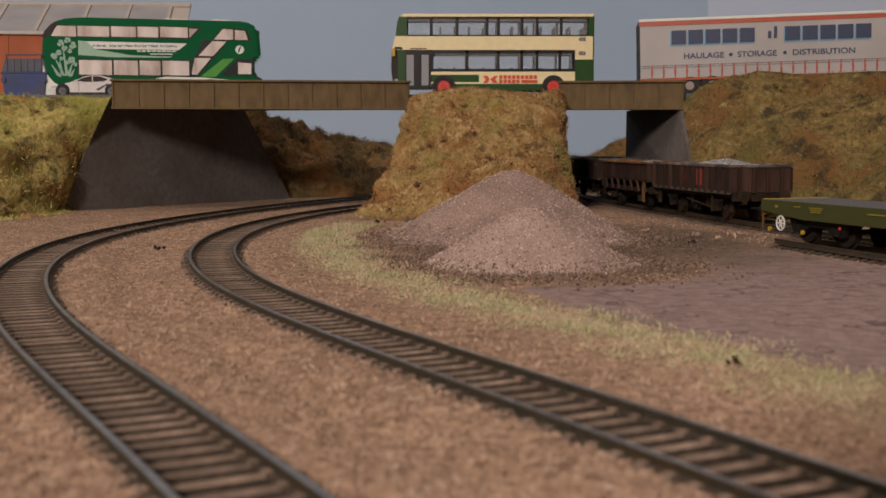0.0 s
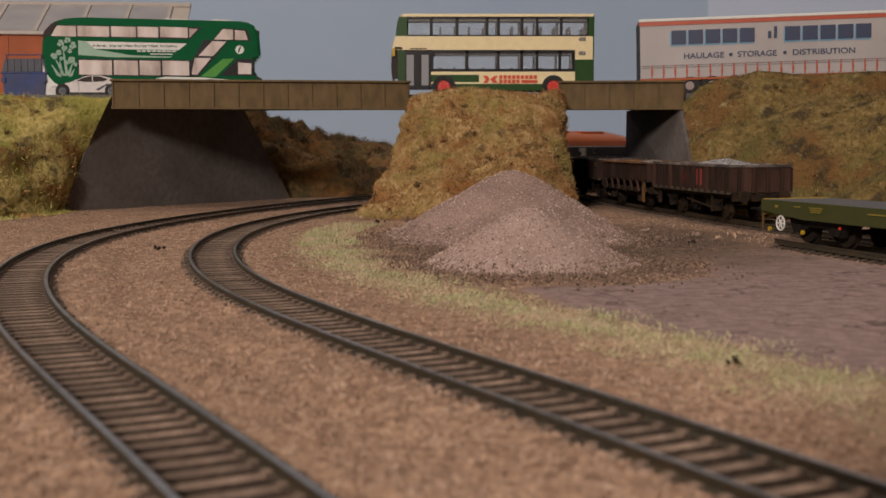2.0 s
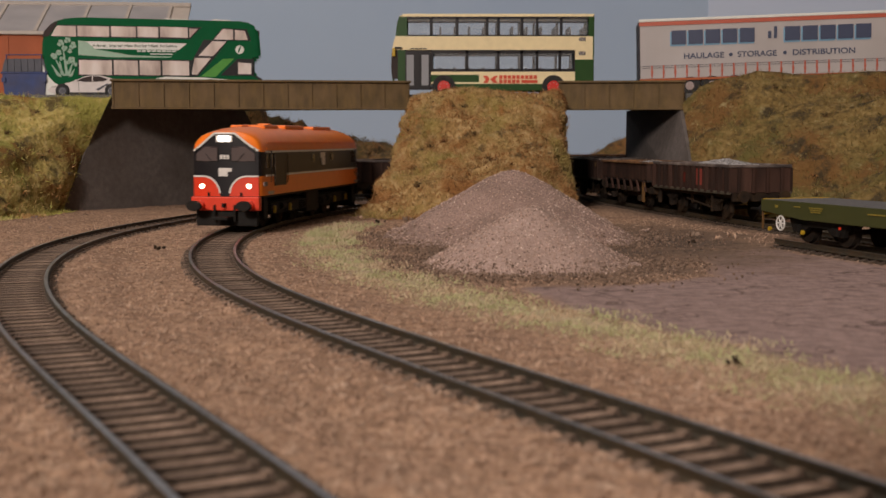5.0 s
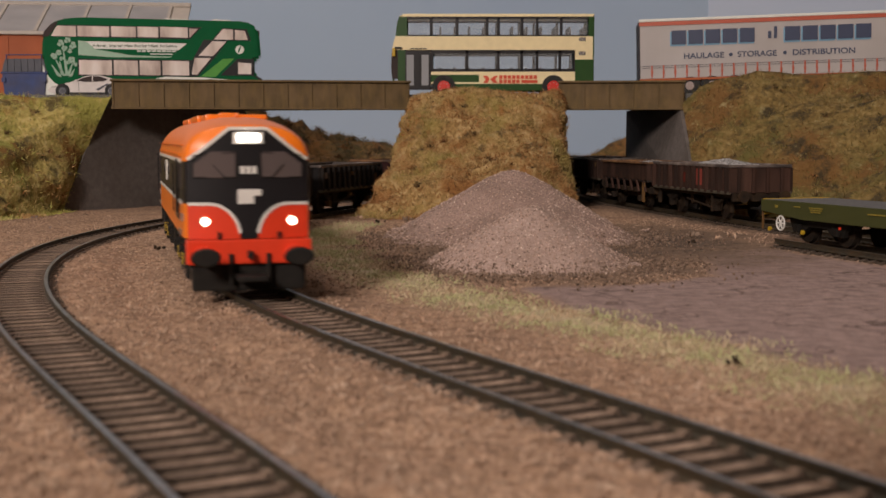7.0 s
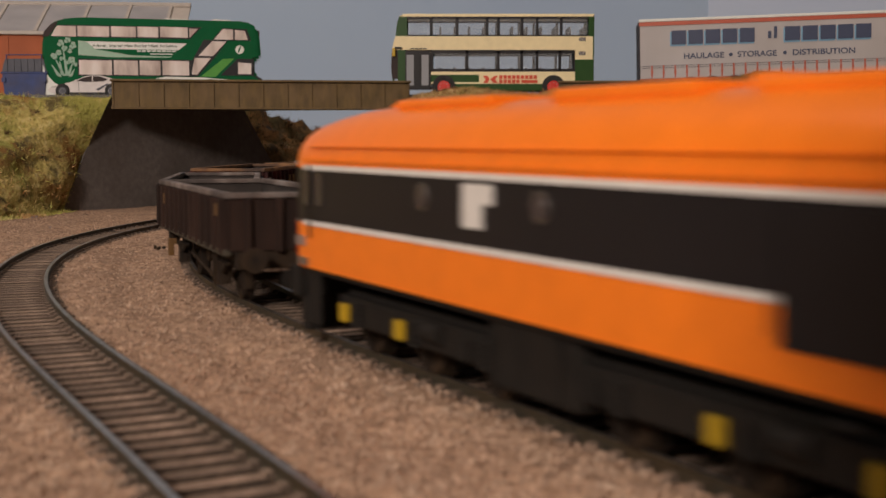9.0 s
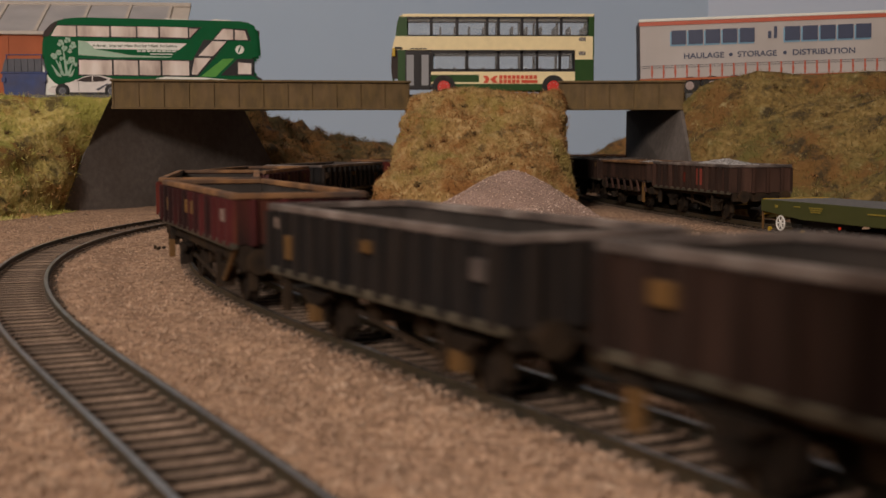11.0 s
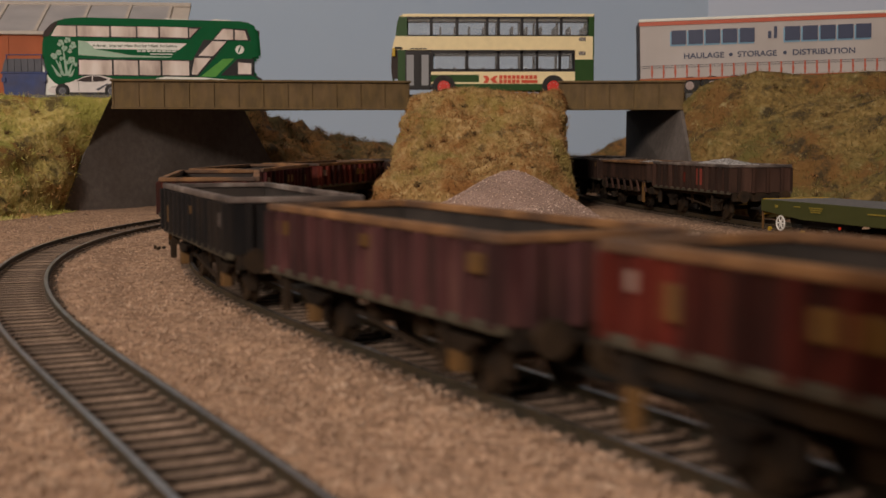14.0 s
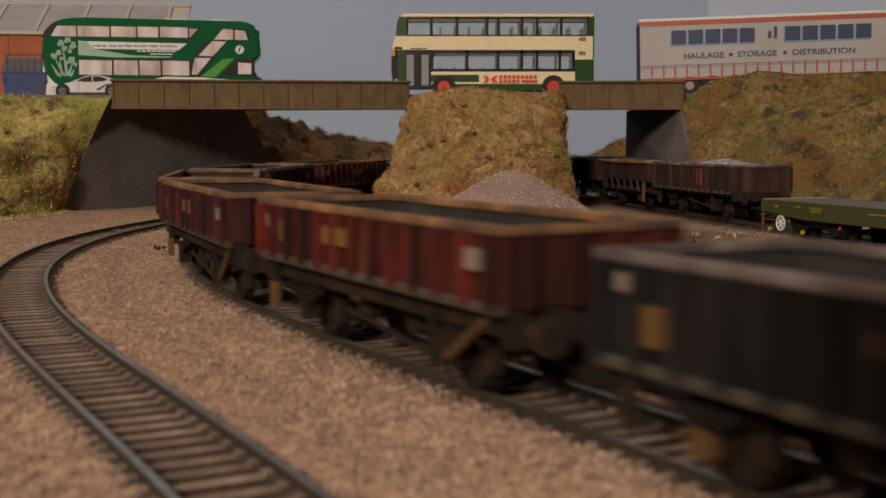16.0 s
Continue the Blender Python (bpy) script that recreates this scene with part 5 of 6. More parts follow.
def flat_wagon(m):
    """A flat wagon: x is along it, its nearer long side is at -y."""
    root = tagged(empty("flat_wagon", m), "olive green flat wagon with grey deck and white handwheel", "wagon")
    n = .170
    part("deck_board", box(0, n, -.0165, .0165, .0160, .0172, .0002), M["deck"], root, "grey deck")
    for side in (-1, 1):
        fr = part("side_frame", prism([(0, .0172), (n, .0172), (n, .0122), (n - .03, .0100), (.03, .0100), (0, .0122)], side * .0172 - .0007, side * .0172 + .0007, .0002), M["olive"], root, "olive green side frame")
        y = side * .0181
        for x, w, z, h in ((.012, .0016, .0147, .0013), (.027, .004, .0152, .0004), (.040, .009, .0152, .0004), (.040, .008, .0144, .0004), (.040, .006, .0136, .0004), (.078, .010, .0148, .0005), (.120, .010, .0148, .0005)):
            part("marking", box(x - w / 2, x + w / 2, y - .0002, y + .0002, z - h / 2, z + h / 2), M["ochre_light"], fr, "plain yellow marking bar")
        hw = bmesh.new()
        for k in range(16):
            a0, a1 = k * math.pi / 8, (k + 1) * math.pi / 8
            c = Vector((.0155 + .0029 * math.cos((a0 + a1) / 2), y, .0078 + .0029 * math.sin((a0 + a1) / 2)))
            add_cyl(hw, c, (-math.sin((a0 + a1) / 2), 0, math.cos((a0 + a1) / 2)), .00036, .0013, 6)
        for k in range(3):
            a = k * math.pi / 3
            add_cyl(hw, (.0155, y, .0078), (math.cos(a), 0, math.sin(a)), .00032, .0056, 6)
        part("handwheel", hw, M["white"], root, "white spoked handwheel")
        for x in (.0075, .0315, .110, .150):
            part("tie_down_ring", cyl((x, y, .0050), (0, 1, 0), .0009, .0010, 12), M["yellow"], root)
        for cx in (.035, .135):
            b = part("bogie_frame", prism([(cx - .020, .0100), (cx + .020, .0100), (cx + .017, .0042), (cx + .010, .0042), (cx + .006, .0070), (cx - .006, .0070), (cx - .010, .0042), (cx - .017, .0042)], side * .0125 - .0010, side * .0125 + .0010), M["chassis"], root)
            for x in (-.013, .013):
                part("axlebox", box(cx + x - .0018, cx + x + .0018, side * .0140 - .001, side * .0140 + .001, .0044, .0078, .0004), M["chassis"], b)
            part("red_tag", box(cx + .0207, cx + .0213, y - .0003, y + .0003, .0078, .0088), M["red"], root)
    part("end_beam", box(-.0012, .0004, -.0165, .0165, .0105, .0174, .0003), M["yellow"], root, "yellow end beam")
    for q in (-1, 1):
        bf = part("buffer", cyl((-.0040, q * .0112, .0122), (1, 0, 0), .0013, .006, 12), M["yellow"], root)
        part("buffer_head", cyl((-.0072, q * .0112, .0122), (1, 0, 0), .0030, .001, 18), M["chassis"], bf)
        part("end_step", box(.0000, .0007, q * .0170 - .0004, q * .0170 + .0004, .0045, .0120), M["ochre"], root)
    part("centre_sill", box(.004, n - .004, -.004, .004, .0095, .0160), M["chassis"], root)
    for cx in (.035, .135):
        for x in (-.013, .013):
            wheelset(root, cx + x, .0060)
            WHEELS.pop()
    return root


flat_wagon(Matrix.Translation((.1540, .5290, RAIL_TOP)) @ Matrix.Rotation(radians(-72.5), 4, "Z"))

# ---- road vehicles (front is at x = 0, near side at y = 0, z from the road) ----
M.update({
    "hubgrey": paint("grey_wheel_hub", (0.34, 0.26, 0.24), 0.5, amount=0.2, scale=300),
    "pane": glassy("grey_door_glass", (0.30, 0.31, 0.33), 0.08),
    "cream": paint("cream_bus_paint", (0.84, 0.72, 0.44), 0.25, amount=0.05),
    "busgreen": paint("dark_green_bus_paint", (0.025, 0.075, 0.02), 0.25, amount=0.05),
    "hubred": paint("red_wheel_hub", (0.62, 0.03, 0.02), 0.35, amount=0.05),
    "seat": mat("dark_seat", [(0.02, 0.02, 0.025), (0.04, 0.04, 0.05)], 300, 0.8),
    "emerald": paint("emerald_bus_paint", (0.008, 0.105, 0.04), 0.08, amount=0.04),
    "leafgreen": paint("leaf_green_band", (0.10, 0.33, 0.07), 0.2, amount=0.04),
    "decalwhite": paint("white_decal", (0.75, 0.77, 0.72), 0.3, amount=0.03),
    "decalmint": paint("pale_mint_decal", (0.30, 0.46, 0.35), 0.3, amount=0.03),
    "banner": paint("white_banner", (0.72, 0.73, 0.70), 0.3, amount=0.03),
    # opaque panes; the backlit saloon's brightness is painted into their colour
    "litcabin": mat("backlit_look_windows", [(0.38, 0.30, 0.27), (0.64, 0.55, 0.50), (0.78, 0.71, 0.67)], 90, 0.12, stretch=(1, 1, .3)),
    "curtain": mat("grey_trailer_curtain", [(0.40, 0.375, 0.37), (0.455, 0.43, 0.425)], 60, 0.6, stretch=(1, 1, .15), stains=(0.36, 0.33, 0.31), stain_scale=20),
    "stripered": paint("red_trailer_stripe", (0.46, 0.09, 0.045), 0.45, amount=0.06),
    "navy": paint("navy_lettering", (0.035, 0.05, 0.105), 0.5, amount=0.05),
    "skyblue": paint("light_blue_shading", (0.17, 0.36, 0.52), 0.5, amount=0.05),
    "pearl": paint("pearl_white_car_paint", (0.72, 0.68, 0.66), 0.12, amount=0.03),
    "skipblue": mat("worn_blue_steel", [(0.014, 0.032, 0.12), (0.026, 0.052, 0.18)], 150, 0.6, bump=0.0002, stains=(0.06, 0.05, 0.05), stain_scale=60),
    "skiplid": mat("grey_blue_lid", [(0.05, 0.055, 0.075), (0.085, 0.09, 0.11)], 150, 0.6),
    "rustred": mat("orange_red_cladding", [(0.36, 0.085, 0.025), (0.44, 0.11, 0.035)], 60, 0.7, bump=0.0003, bump_scale=200, stains=(0.30, 0.08, 0.03), stain_scale=20),
    "creamtrim": paint("cream_trim", (0.50, 0.45, 0.40), 0.6, amount=0.1),
    "greypane": mat("grey_roof_glazing", [(0.30, 0.29, 0.30), (0.40, 0.385, 0.385)], 40, 0.35),
})


def flat_poly(pts, y0, y1):
    """A plate of outline (x, z) between two y."""
    return prism(pts, y0, y1)


def lettering(name, words, x, z, size, width, y, material, parent, label=""):
    """Words in the built-in font as raised flat letters; x, z is the lower left corner."""
    c = bpy.data.curves.new(name, "FONT")
    c.body, c.size, c.extrude, c.offset = words, 1.0, 0.0, 0.018
    tmp = bpy.data.objects.new(name, c)
    scene.collection.objects.link(tmp)
    dg = bpy.context.evaluated_depsgraph_get()
    me = bpy.data.meshes.new_from_object(tmp.evaluated_get(dg))
    bpy.data.objects.remove(tmp)
    xs = [v.co.x for v in me.vertices]
    ys = [v.co.y for v in me.vertices]
    k = width / (max(xs) - min(xs))
    kz = size / (max(ys) - min(ys))
    x_lo, y_lo = min(xs), min(ys)
    for v in me.vertices:
        v.co = (x + (v.co.x - x_lo) * k, y, z + (v.co.y - y_lo) * kz)
    me.materials.clear()
    me.materials.append(material)
    ob = new(name, me)
    ob.parent = parent
    if label:
        ob["label"] = label
    return ob


def road_wheel(parent, x, y, r, hub, hub_r, width=.0032, label=""):
    w = part("wheel", cyl((0, 0, 0), (0, 1, 0), r, width, 28), M["tyre"], parent, label, at=Matrix.Translation((x, y, r)))
    bm = bmesh.new()
    add_cyl(bm, (0, -width / 2 - .0001, 0), (0, 1, 0), hub_r, .0006, 24)
    add_cyl(bm, (0, -width / 2 - .0005, 0), (0, 1, 0), hub_r * .45, .0008, 16)
    part("hub", bm, M[hub], w)
    bm = bmesh.new()
    for k in range(8):
        a = k * math.pi / 4
        add_cyl(bm, (hub_r * .68 * math.cos(a), -width / 2 - .0005, hub_r * .68 * math.sin(a)), (0, 1, 0), hub_r * .09, .0005, 6)
    part("wheel_nut", bm, M["steel"], w)
    return w


def cream_bus(m):
    root = tagged(empty("double_decker_bus", m), "cream and dark green double-decker bus with red wheels", "bus")
    n, w = .1450, .0330
    t = .0008
    upper = [x / 3 / 2.476 * .001 * 1 - .00525 for x in (125, 252, 388, 545, 605, 728, 808, 934, 1078)]
    lower = [x / 3 / 2.476 * .001 - .00525 for x in (262, 440, 604, 728, 808, 928, 1000)]
    for near in (True, False):
        y0, y1 = (0, t) if near else (w - t, w)
        yo = -.00015 if near else w + .00015
        def plate(x0, x1, z0, z1, key, name="panel", label="", proud=0.0):
            a, b = (y0 - proud, y1) if near else (y0, y1 + proud)
            return part(name, box(x0, x1, a, b, z0, z1), M[key], root, label)
        plate(.0095, .1430, .0324, .0420, "cream", "waist_panel", "cream waist panel")
        plate(.0085, .1430, .0557, .0571, "cream", "cornice", "cream roof edge")
        plate(.0095, upper[0], .0420, .0557, "busgreen", "corner_panel")
        plate(upper[-1], .1430, .0420, .0557, "busgreen", "corner_panel")
        for a in upper[1:-1]:
            plate(a - .0010, a + .0010, .0420, .0557, "black", "pillar")
        plate(upper[0], upper[-1], .0543, .0557, "black", "window_header")
        plate(upper[0], upper[-1], .0420, .0430, "black", "window_ledge")
        for a, b in zip(upper, upper[1:]):
            pane = part("window_pane", box(a + .0010, b - .0010, (y0 + y1) / 2 - .0001, (y0 + y1) / 2 + .0001, .0430, .0543), M["glass"], root)
            pane.visible_shadow = False
            if b - a > .013 and near:
                part("vent_bar", box(a + .0006, b - .0006, y0 + .0001, y0 + .0004, .0516, .0520), M["black"], pane)
        # lower deck
        x_door = .0285 if near else .0095
        plate(x_door, lower[0], .0180, .0324, "black", "pillar_panel")
        for a in lower[1:-1]:
            plate(a - .0010, a + .0010, .0180, .0324, "black", "pillar")
        plate(lower[0], lower[-1], .0300, .0324, "black", "window_header")
        plate(lower[0], lower[-1], .0172, .0192, "black", "window_ledge")
        for a, b in zip(lower, lower[1:]):
            pane = part("window_pane", box(a + .0010, b - .0010, (y0 + y1) / 2 - .0001, (y0 + y1) / 2 + .0001, .0192, .0300), M["glass"], root)
            pane.visible_shadow = False
        plate(lower[-1], .1305, .0172, .0324, "black", "pillar_panel")
        plate(.1305, .1430, .0257, .0324, "cream", "rear_corner_panel")
        plate(.1305, .1435, .0040, .0257, "busgreen", "engine_panel")
        plate(x_door, .1305, .0150, .0172, "cream", "cream_line")
        plate(x_door, .0625, .0098, .0150, "busgreen", "green_flash")
        plate(.0625, .1305, .0086, .0150, "cream", "logo_panel", "cream side panel")
        plate(x_door, .0625, .0086, .0098, "cream", "cream_line")
        plate(.0445, .1080, .0040, .0086, "busgreen", "skirt")
        plate(.1225, .1305, .0040, .0086, "busgreen", "skirt")
    # wheel arches and wheels
    for x in (.0376, .1153):
        for y in (.0002, w - .0002):
            part("wheel_arch", cyl((x, y, .0066), (0, 1, 0), .0082, .0016, 28), M["tyre"], root, "black wheel arch")
        road_wheel(root, x, .0010, .0064, "hubred", .0044, label="wheel with red hub")
        bk = road_wheel(root, x, w - .0010, .0064, "hubred", .0044)
        bk.rotation_euler = (0, 0, math.pi)
    # door
    door = part("bus_door", box(.0102, .0282, .0004, .0010, .0044, .0318), M["black"], root, "black twin-leaf door")
    for x0, x1 in ((.0112, .0163), (.0218, .0268)):
        part("door_glass", box(x0, x1, .0000, .0006, .0075, .0290), M["pane"], door)
    part("door_post", box(.0176, .0206, -.0003, .0006, .0044, .0318), M["black"], door)
    part("front_pillar", box(.0050, .0102, .0000, .0010, .0044, .0324), M["busgreen"], root)
    # curved front
    prof = [(.0085, .0573), (.0060, .0557), (.0045, .0512), (.0034, .0422), (.0022, .0385), (.0006, .0300), (.0002, .0200), (.0010, .0120), (.0030, .0050), (.0040, .0040)]
    def front_piece(a, b, key, name, label=""):
        pts = prof[a:b + 1]
        back = [(x + .0012, z) for x, z in pts][::-1]
        part(name, flat_poly(pts + back, .0006, w - .0006), M[key], root, label)
    front_piece(0, 1, "cream", "roof_nose")
    front_piece(1, 3, "darkglass", "upper_windscreen", "upper deck windscreen")
    front_piece(3, 5, "cream", "destination_panel", "cream front panel")
    front_piece(5, 7, "darkglass", "lower_windscreen", "lower deck windscreen")
    front_piece(7, 9, "busgreen", "front_bumper")
    part("destination_box", box(.0030, .0090, .004, w - .004, .0312, .0400, .0006), M["black"], root)
    part("front_side", flat_poly([(.0060, .0557), (.0045, .0512), (.0034, .0422), (.0095, .0422), (.0095, .0557)], .0002, .0009), M["busgreen"], root)
    part("front_side", flat_poly([(.0034, .0422), (.0022, .0385), (.0008, .0324), (.0095, .0324), (.0095, .0422)], .0002, .0009), M["cream"], root)
    part("front_glass_side", flat_poly([(.0008, .0324), (.0004, .0200), (.0010, .0120), (.0050, .0120), (.0050, .0324)], .0002, .0009), M["darkglass"], root)
    part("mirror", box(.0010, .0034, -.0028, -.0010, .0278, .0335, .0005), M["yellow"], root, "yellow wing mirror")
    part("mirror_arm", box(.0030, .0080, -.0018, .0004, .0334, .0344), M["black"], root)
    # rear, roof, floors and seats
    part("rear_panel", box(.1430, .1440, .0008, w - .0008, .0040, .0568, .0003), M["busgreen"], root)
    part("roof_panel", box(.0085, .1440, .0004, w - .0004, .0566, .0577, .0005), M["cream"], root, "cream roof")
    part("lower_floor", box(.0040, .1430, .0010, w - .0010, .0060, .0070), M["seat"], root)
    part("upper_floor", box(.0040, .1430, .0010, w - .0010, .0335, .0345), M["seat"], root)
    part("bulkhead", box(.1306, .1312, .001, w - .001, .007, .0334), M["seat"], root)
    for deck, z in ((0, .0070), (1, .0345)):
        for i in range(11):
            x = .030 + i * .0102
            if deck == 0 and x > .122:
                continue
            for y in (.003, .0195):
                s = bmesh.new()
                add_box(s, x, x + .0050, y, y + .0095, z + .003 + deck * .001, z + .0045 + deck * .001, .0003)
                add_box(s, x + .0044, x + .0058, y, y + .0095, z + .003 + deck * .001, z + .0135 + deck * .001, .0004)
                part("seat", s, M["seat"], root)
    for x0, z0 in ((.1332, .0387), (.1332, .0288)):
        g = part("vent_grille", box(x0, x0 + .0046, -.0003, .0002, z0, z0 + .0026), M["seat"], root)
        for k in range(3):
            part("vent_slat", box(x0 + .0002, x0 + .0044, -.0005, -.0002, z0 + .0004 + k * .0008, z0 + .0007 + k * .0008), M["creamtrim"], g)
    # operator's mark as plain shapes
    mark = part("operator_mark", flat_poly([(.0655, .0092), (.0685, .0092), (.0700, .0118), (.0685, .0142), (.0655, .0142), (.0672, .0117)], -.0004, .0001), M["decalred"], root, "plain red emblem shapes")
    part("mark_bar", flat_poly([(.0705, .0118), (.0735, .0142), (.0760, .0142), (.0738, .0118), (.0760, .0092), (.0728, .0092)], -.0004, .0001), M["decalred"], mark)
    for k in range(9):
        part("letter_block", box(.0768 + k * .00305, .0768 + k * .00305 + .0024, -.0004, .0001, .0121, .0146), M["decalred"], mark)
    for k in range(5):
        part("letter_block", box(.0768 + k * .00305, .0768 + k * .00305 + .0024, -.0004, .0001, .0090, .0115), M["decalred"], mark)
    part("mark_bar", box(.0925, .1040, -.0004, .0001, .0092, .0113), M["decalred"], mark)
    for k in range(4):
        part("small_lettering_bar", box(.0140 + k * .003, .0140 + k * .003 + .0024, -.0003, .0001, .0329, .0338), M["seat"], root)
    return root


cream_bus(Matrix.Translation((-.0370, .870, .0770)))


def emerald_bus(m):
    root = tagged(empty("double_decker_bus", m), "glossy emerald green double-decker bus with white leaf pattern", "bus")
    w = .0330

    def c(cx, cz):
        return ((cx / 3 - 22) / 2.46 * .001, (155 - cz / 3) / 2.46 * .001)
    outline = [c(70, 452), (c(64, 380)), c(62, 300), c(62, 200), c(68, 150), c(78, 112), c(110, 72), c(170, 47), c(260, 38), c(1110, 48), c(1150, 58), c(1180, 82), c(1196, 140), c(1204, 240), c(1168, 252), c(1168, 330), c(1200, 352), c(1204, 452)]
    body = part("body", prism(outline, .0006, w - .0006, .0016), M["emerald"], root, "glossy emerald bodywork")

    def panel(name, pts, key, label="", proud=.0001, parent=None):
        return part(name, flat_poly([c(*p) for p in pts], .0006 - proud - .0002, .0012), M[key], parent or root, label)
    # dark glass band, then panes
    band = panel("upper_glass_band", [(108, 140), (150, 80), (890, 84), (828, 148)], "black", proud=.00005)
    for a, b in ((112, 240), (248, 410), (420, 548), (556, 664), (674, 818)):
        pts = [(a, 138), (a + (32 if a == 112 else 0), 84), (b, 86), (b, 140)]
        panel("window_pane", pts, "litcabin", "opaque pane painted pale as if backlit", .00025, band)
    panel("window_pane", [(826, 142), (826, 92), (872, 92)], "litcabin", "", .00025, band)
    low = panel("lower_glass_band", [(245, 345), (245, 255), (850, 258), (830, 345)], "black", proud=.00005)
    for a, b in ((252, 420), (430, 555), (564, 672), (682, 822)):
        pane = panel("window_pane", [(a, 338), (a, 262), (b, 264), (b, 340)], "litcabin", "opaque pane painted pale as if backlit", .00025, low)
    stair = panel("stair_glass", [(828, 345), (840, 258), (900, 150), (1030, 150), (960, 240), (866, 345)], "black", "slanted staircase glazing", proud=.00008)
    panel("window_pane", [(946, 156), (1020, 158), (948, 236), (872, 234)], "litcabin", "", .0003, stair)
    panel("window_pane", [(852, 246), (938, 246), (862, 336), (834, 332)], "litcabin", "", .0003, stair)
    rear = panel("rear_glass_band", [(945, 152), (1000, 86), (1130, 92), (1150, 152)], "black", proud=.00005)
    panel("window_pane", [(955, 147), (1003, 92), (1056, 94), (1056, 148)], "litcabin", "", .00025, rear)
    panel("window_pane", [(1066, 96), (1118, 100), (1134, 148), (1066, 148)], "litcabin", "", .00025, rear)
    platform = panel("rear_platform", [(985, 338), (1078, 248), (1164, 250), (1164, 338)], "black", "dark rear platform", proud=.00008)
    panel("window_pane", [(1080, 330), (1080, 268), (1150, 272), (1150, 330)], "litcabin", "", .00025, platform)
    panel("green_band", [(900, 330), (1000, 250), (1060, 248), (960, 345), (880, 345)], "leafgreen", "lighter green slanted band", .00006)
    panel("light_swoosh", [(250, 160), (300, 165), (340, 205), (520, 235), (735, 240), (715, 246), (420, 246), (250, 236)], "decalmint", "", .00006)
    ban = panel("banner", [(292, 164), (812, 170), (768, 206), (334, 203)], "banner", "white slogan banner", .00012)
    x0, z0 = c(322, 194)
    lettering("slogan", "A faster, smarter New Bus for West Yorkshire", x0, z0, .0022, c(760, 0)[0] - x0, .0001, M["busgreen"], ban, "dark slogan lettering")
    for cx in range(552, 745, 26):
        panel("small_lettering_bar", [(cx, 216), (cx, 208), (cx + 20, 208), (cx + 20, 216)], "banner", "", .00012)
    panel("small_lettering_bar", [(620, 230), (620, 225), (735, 225), (735, 230)], "banner", "", .00012)
    # leaf and seed-head pattern
    rng = random.Random(8)
    deco = empty("leaf_pattern")
    deco.parent = root
    deco["label"] = "white seed-head pattern"
    for cx, cz, r in ((160, 175, 17), (195, 160, 16), (222, 186, 18), (178, 200, 14), (205, 215, 12), (125, 242, 16), (150, 225, 14), (165, 255, 12), (215, 262, 17), (232, 285, 11), (195, 275, 10)):
        for k in range(5):
            a = k * 2 * math.pi / 5 + rng.random()
            x, z = c(cx + r * .62 * math.cos(a), cz + r * .62 * math.sin(a))
            part("petal", cyl((x, .0003, z), (0, 1, 0), r * .48 / 3 / 2460, .0003, 10), M["decalmint"], deco)
    for a, b in (((170, 210), (185, 345)), ((215, 280), (190, 345)), ((130, 260), (170, 345)), ((110, 290), (150, 350)), ((225, 310), (200, 350)), ((150, 270), (160, 340)), ((120, 310), (140, 345))):
        panel("stem", [(a[0], a[1]), (a[0] + 5, a[1]), (b[0] + 12, b[1]), (b[0] - 4, b[1])], "decalmint", "", .0001, deco)
    panel("white_skirt_swoosh", [(66, 285), (80, 330), (115, 375), (150, 400), (120, 450), (72, 450)], "decalwhite", "", .00007)
    panel("white_skirt_swoosh", [(640, 358), (700, 346), (900, 350), (1040, 360), (900, 362)], "decalwhite", "", .00007)
    x, z = c(1090, 200)
    disc = part("operator_mark", cyl((x, .0003, z), (0, 1, 0), .0031, .0004, 24), M["decalwhite"], root, "plain white disc emblem")
    panel("mark_bar", [(1078, 215), (1092, 180), (1098, 180), (1086, 215)], "emerald", "", .00035, disc)
    # front glass, trims and wheels
    part("windscreen", flat_poly([c(64, 142), c(80, 112), c(112, 76), c(150, 60), c(130, 100), c(100, 140)], .0003, w - .0003), M["darkglass"], root, "wrap-round upper windscreen")
    for a, b in ((690, 830), (940, 1050)):
        part("roof_hatch", flat_poly([c(a, 44), c(a + 8, 34), c(b - 8, 38), c(b, 48)], .008, .022), M["decalwhite"], root)
    # small bright studs added to imitate highlights on the glossy roof edge
    for k in range(6):
        part("highlight_vent", cyl((c(175 + k * 12, 52)[0], .006 + k * .003, c(0, 40)[1] - .0012), (0, 0, 1), .0006, .002, 8), M["steel"], root)
    part("rear_window", box(c(1200, 0)[0] - .0022, c(1200, 0)[0] - .0006, .004, w - .004, .0330, .0500), M["darkglass"], root, "dark rear window")
    part("rear_bumper", flat_poly([c(1165, 335), c(1206, 352), c(1212, 400), c(1165, 400)], .001, w - .001), M["black"], root)
    for x in (.030, .118):
        part("wheel_arch", cyl((x, .0010, .0066), (0, 1, 0), .0080, .0014, 24), M["tyre"], root)
        road_wheel(root, x, .0016, .0064, "steel", .0040)
        bk = road_wheel(root, x, w - .0016, .0064, "steel", .0040)
        bk.rotation_euler = (0, 0, math.pi)
    return root


emerald_bus(Matrix.Translation((-.2853, .8755, .0755)) @ Matrix.Rotation(radians(8.0), 4, "Z"))


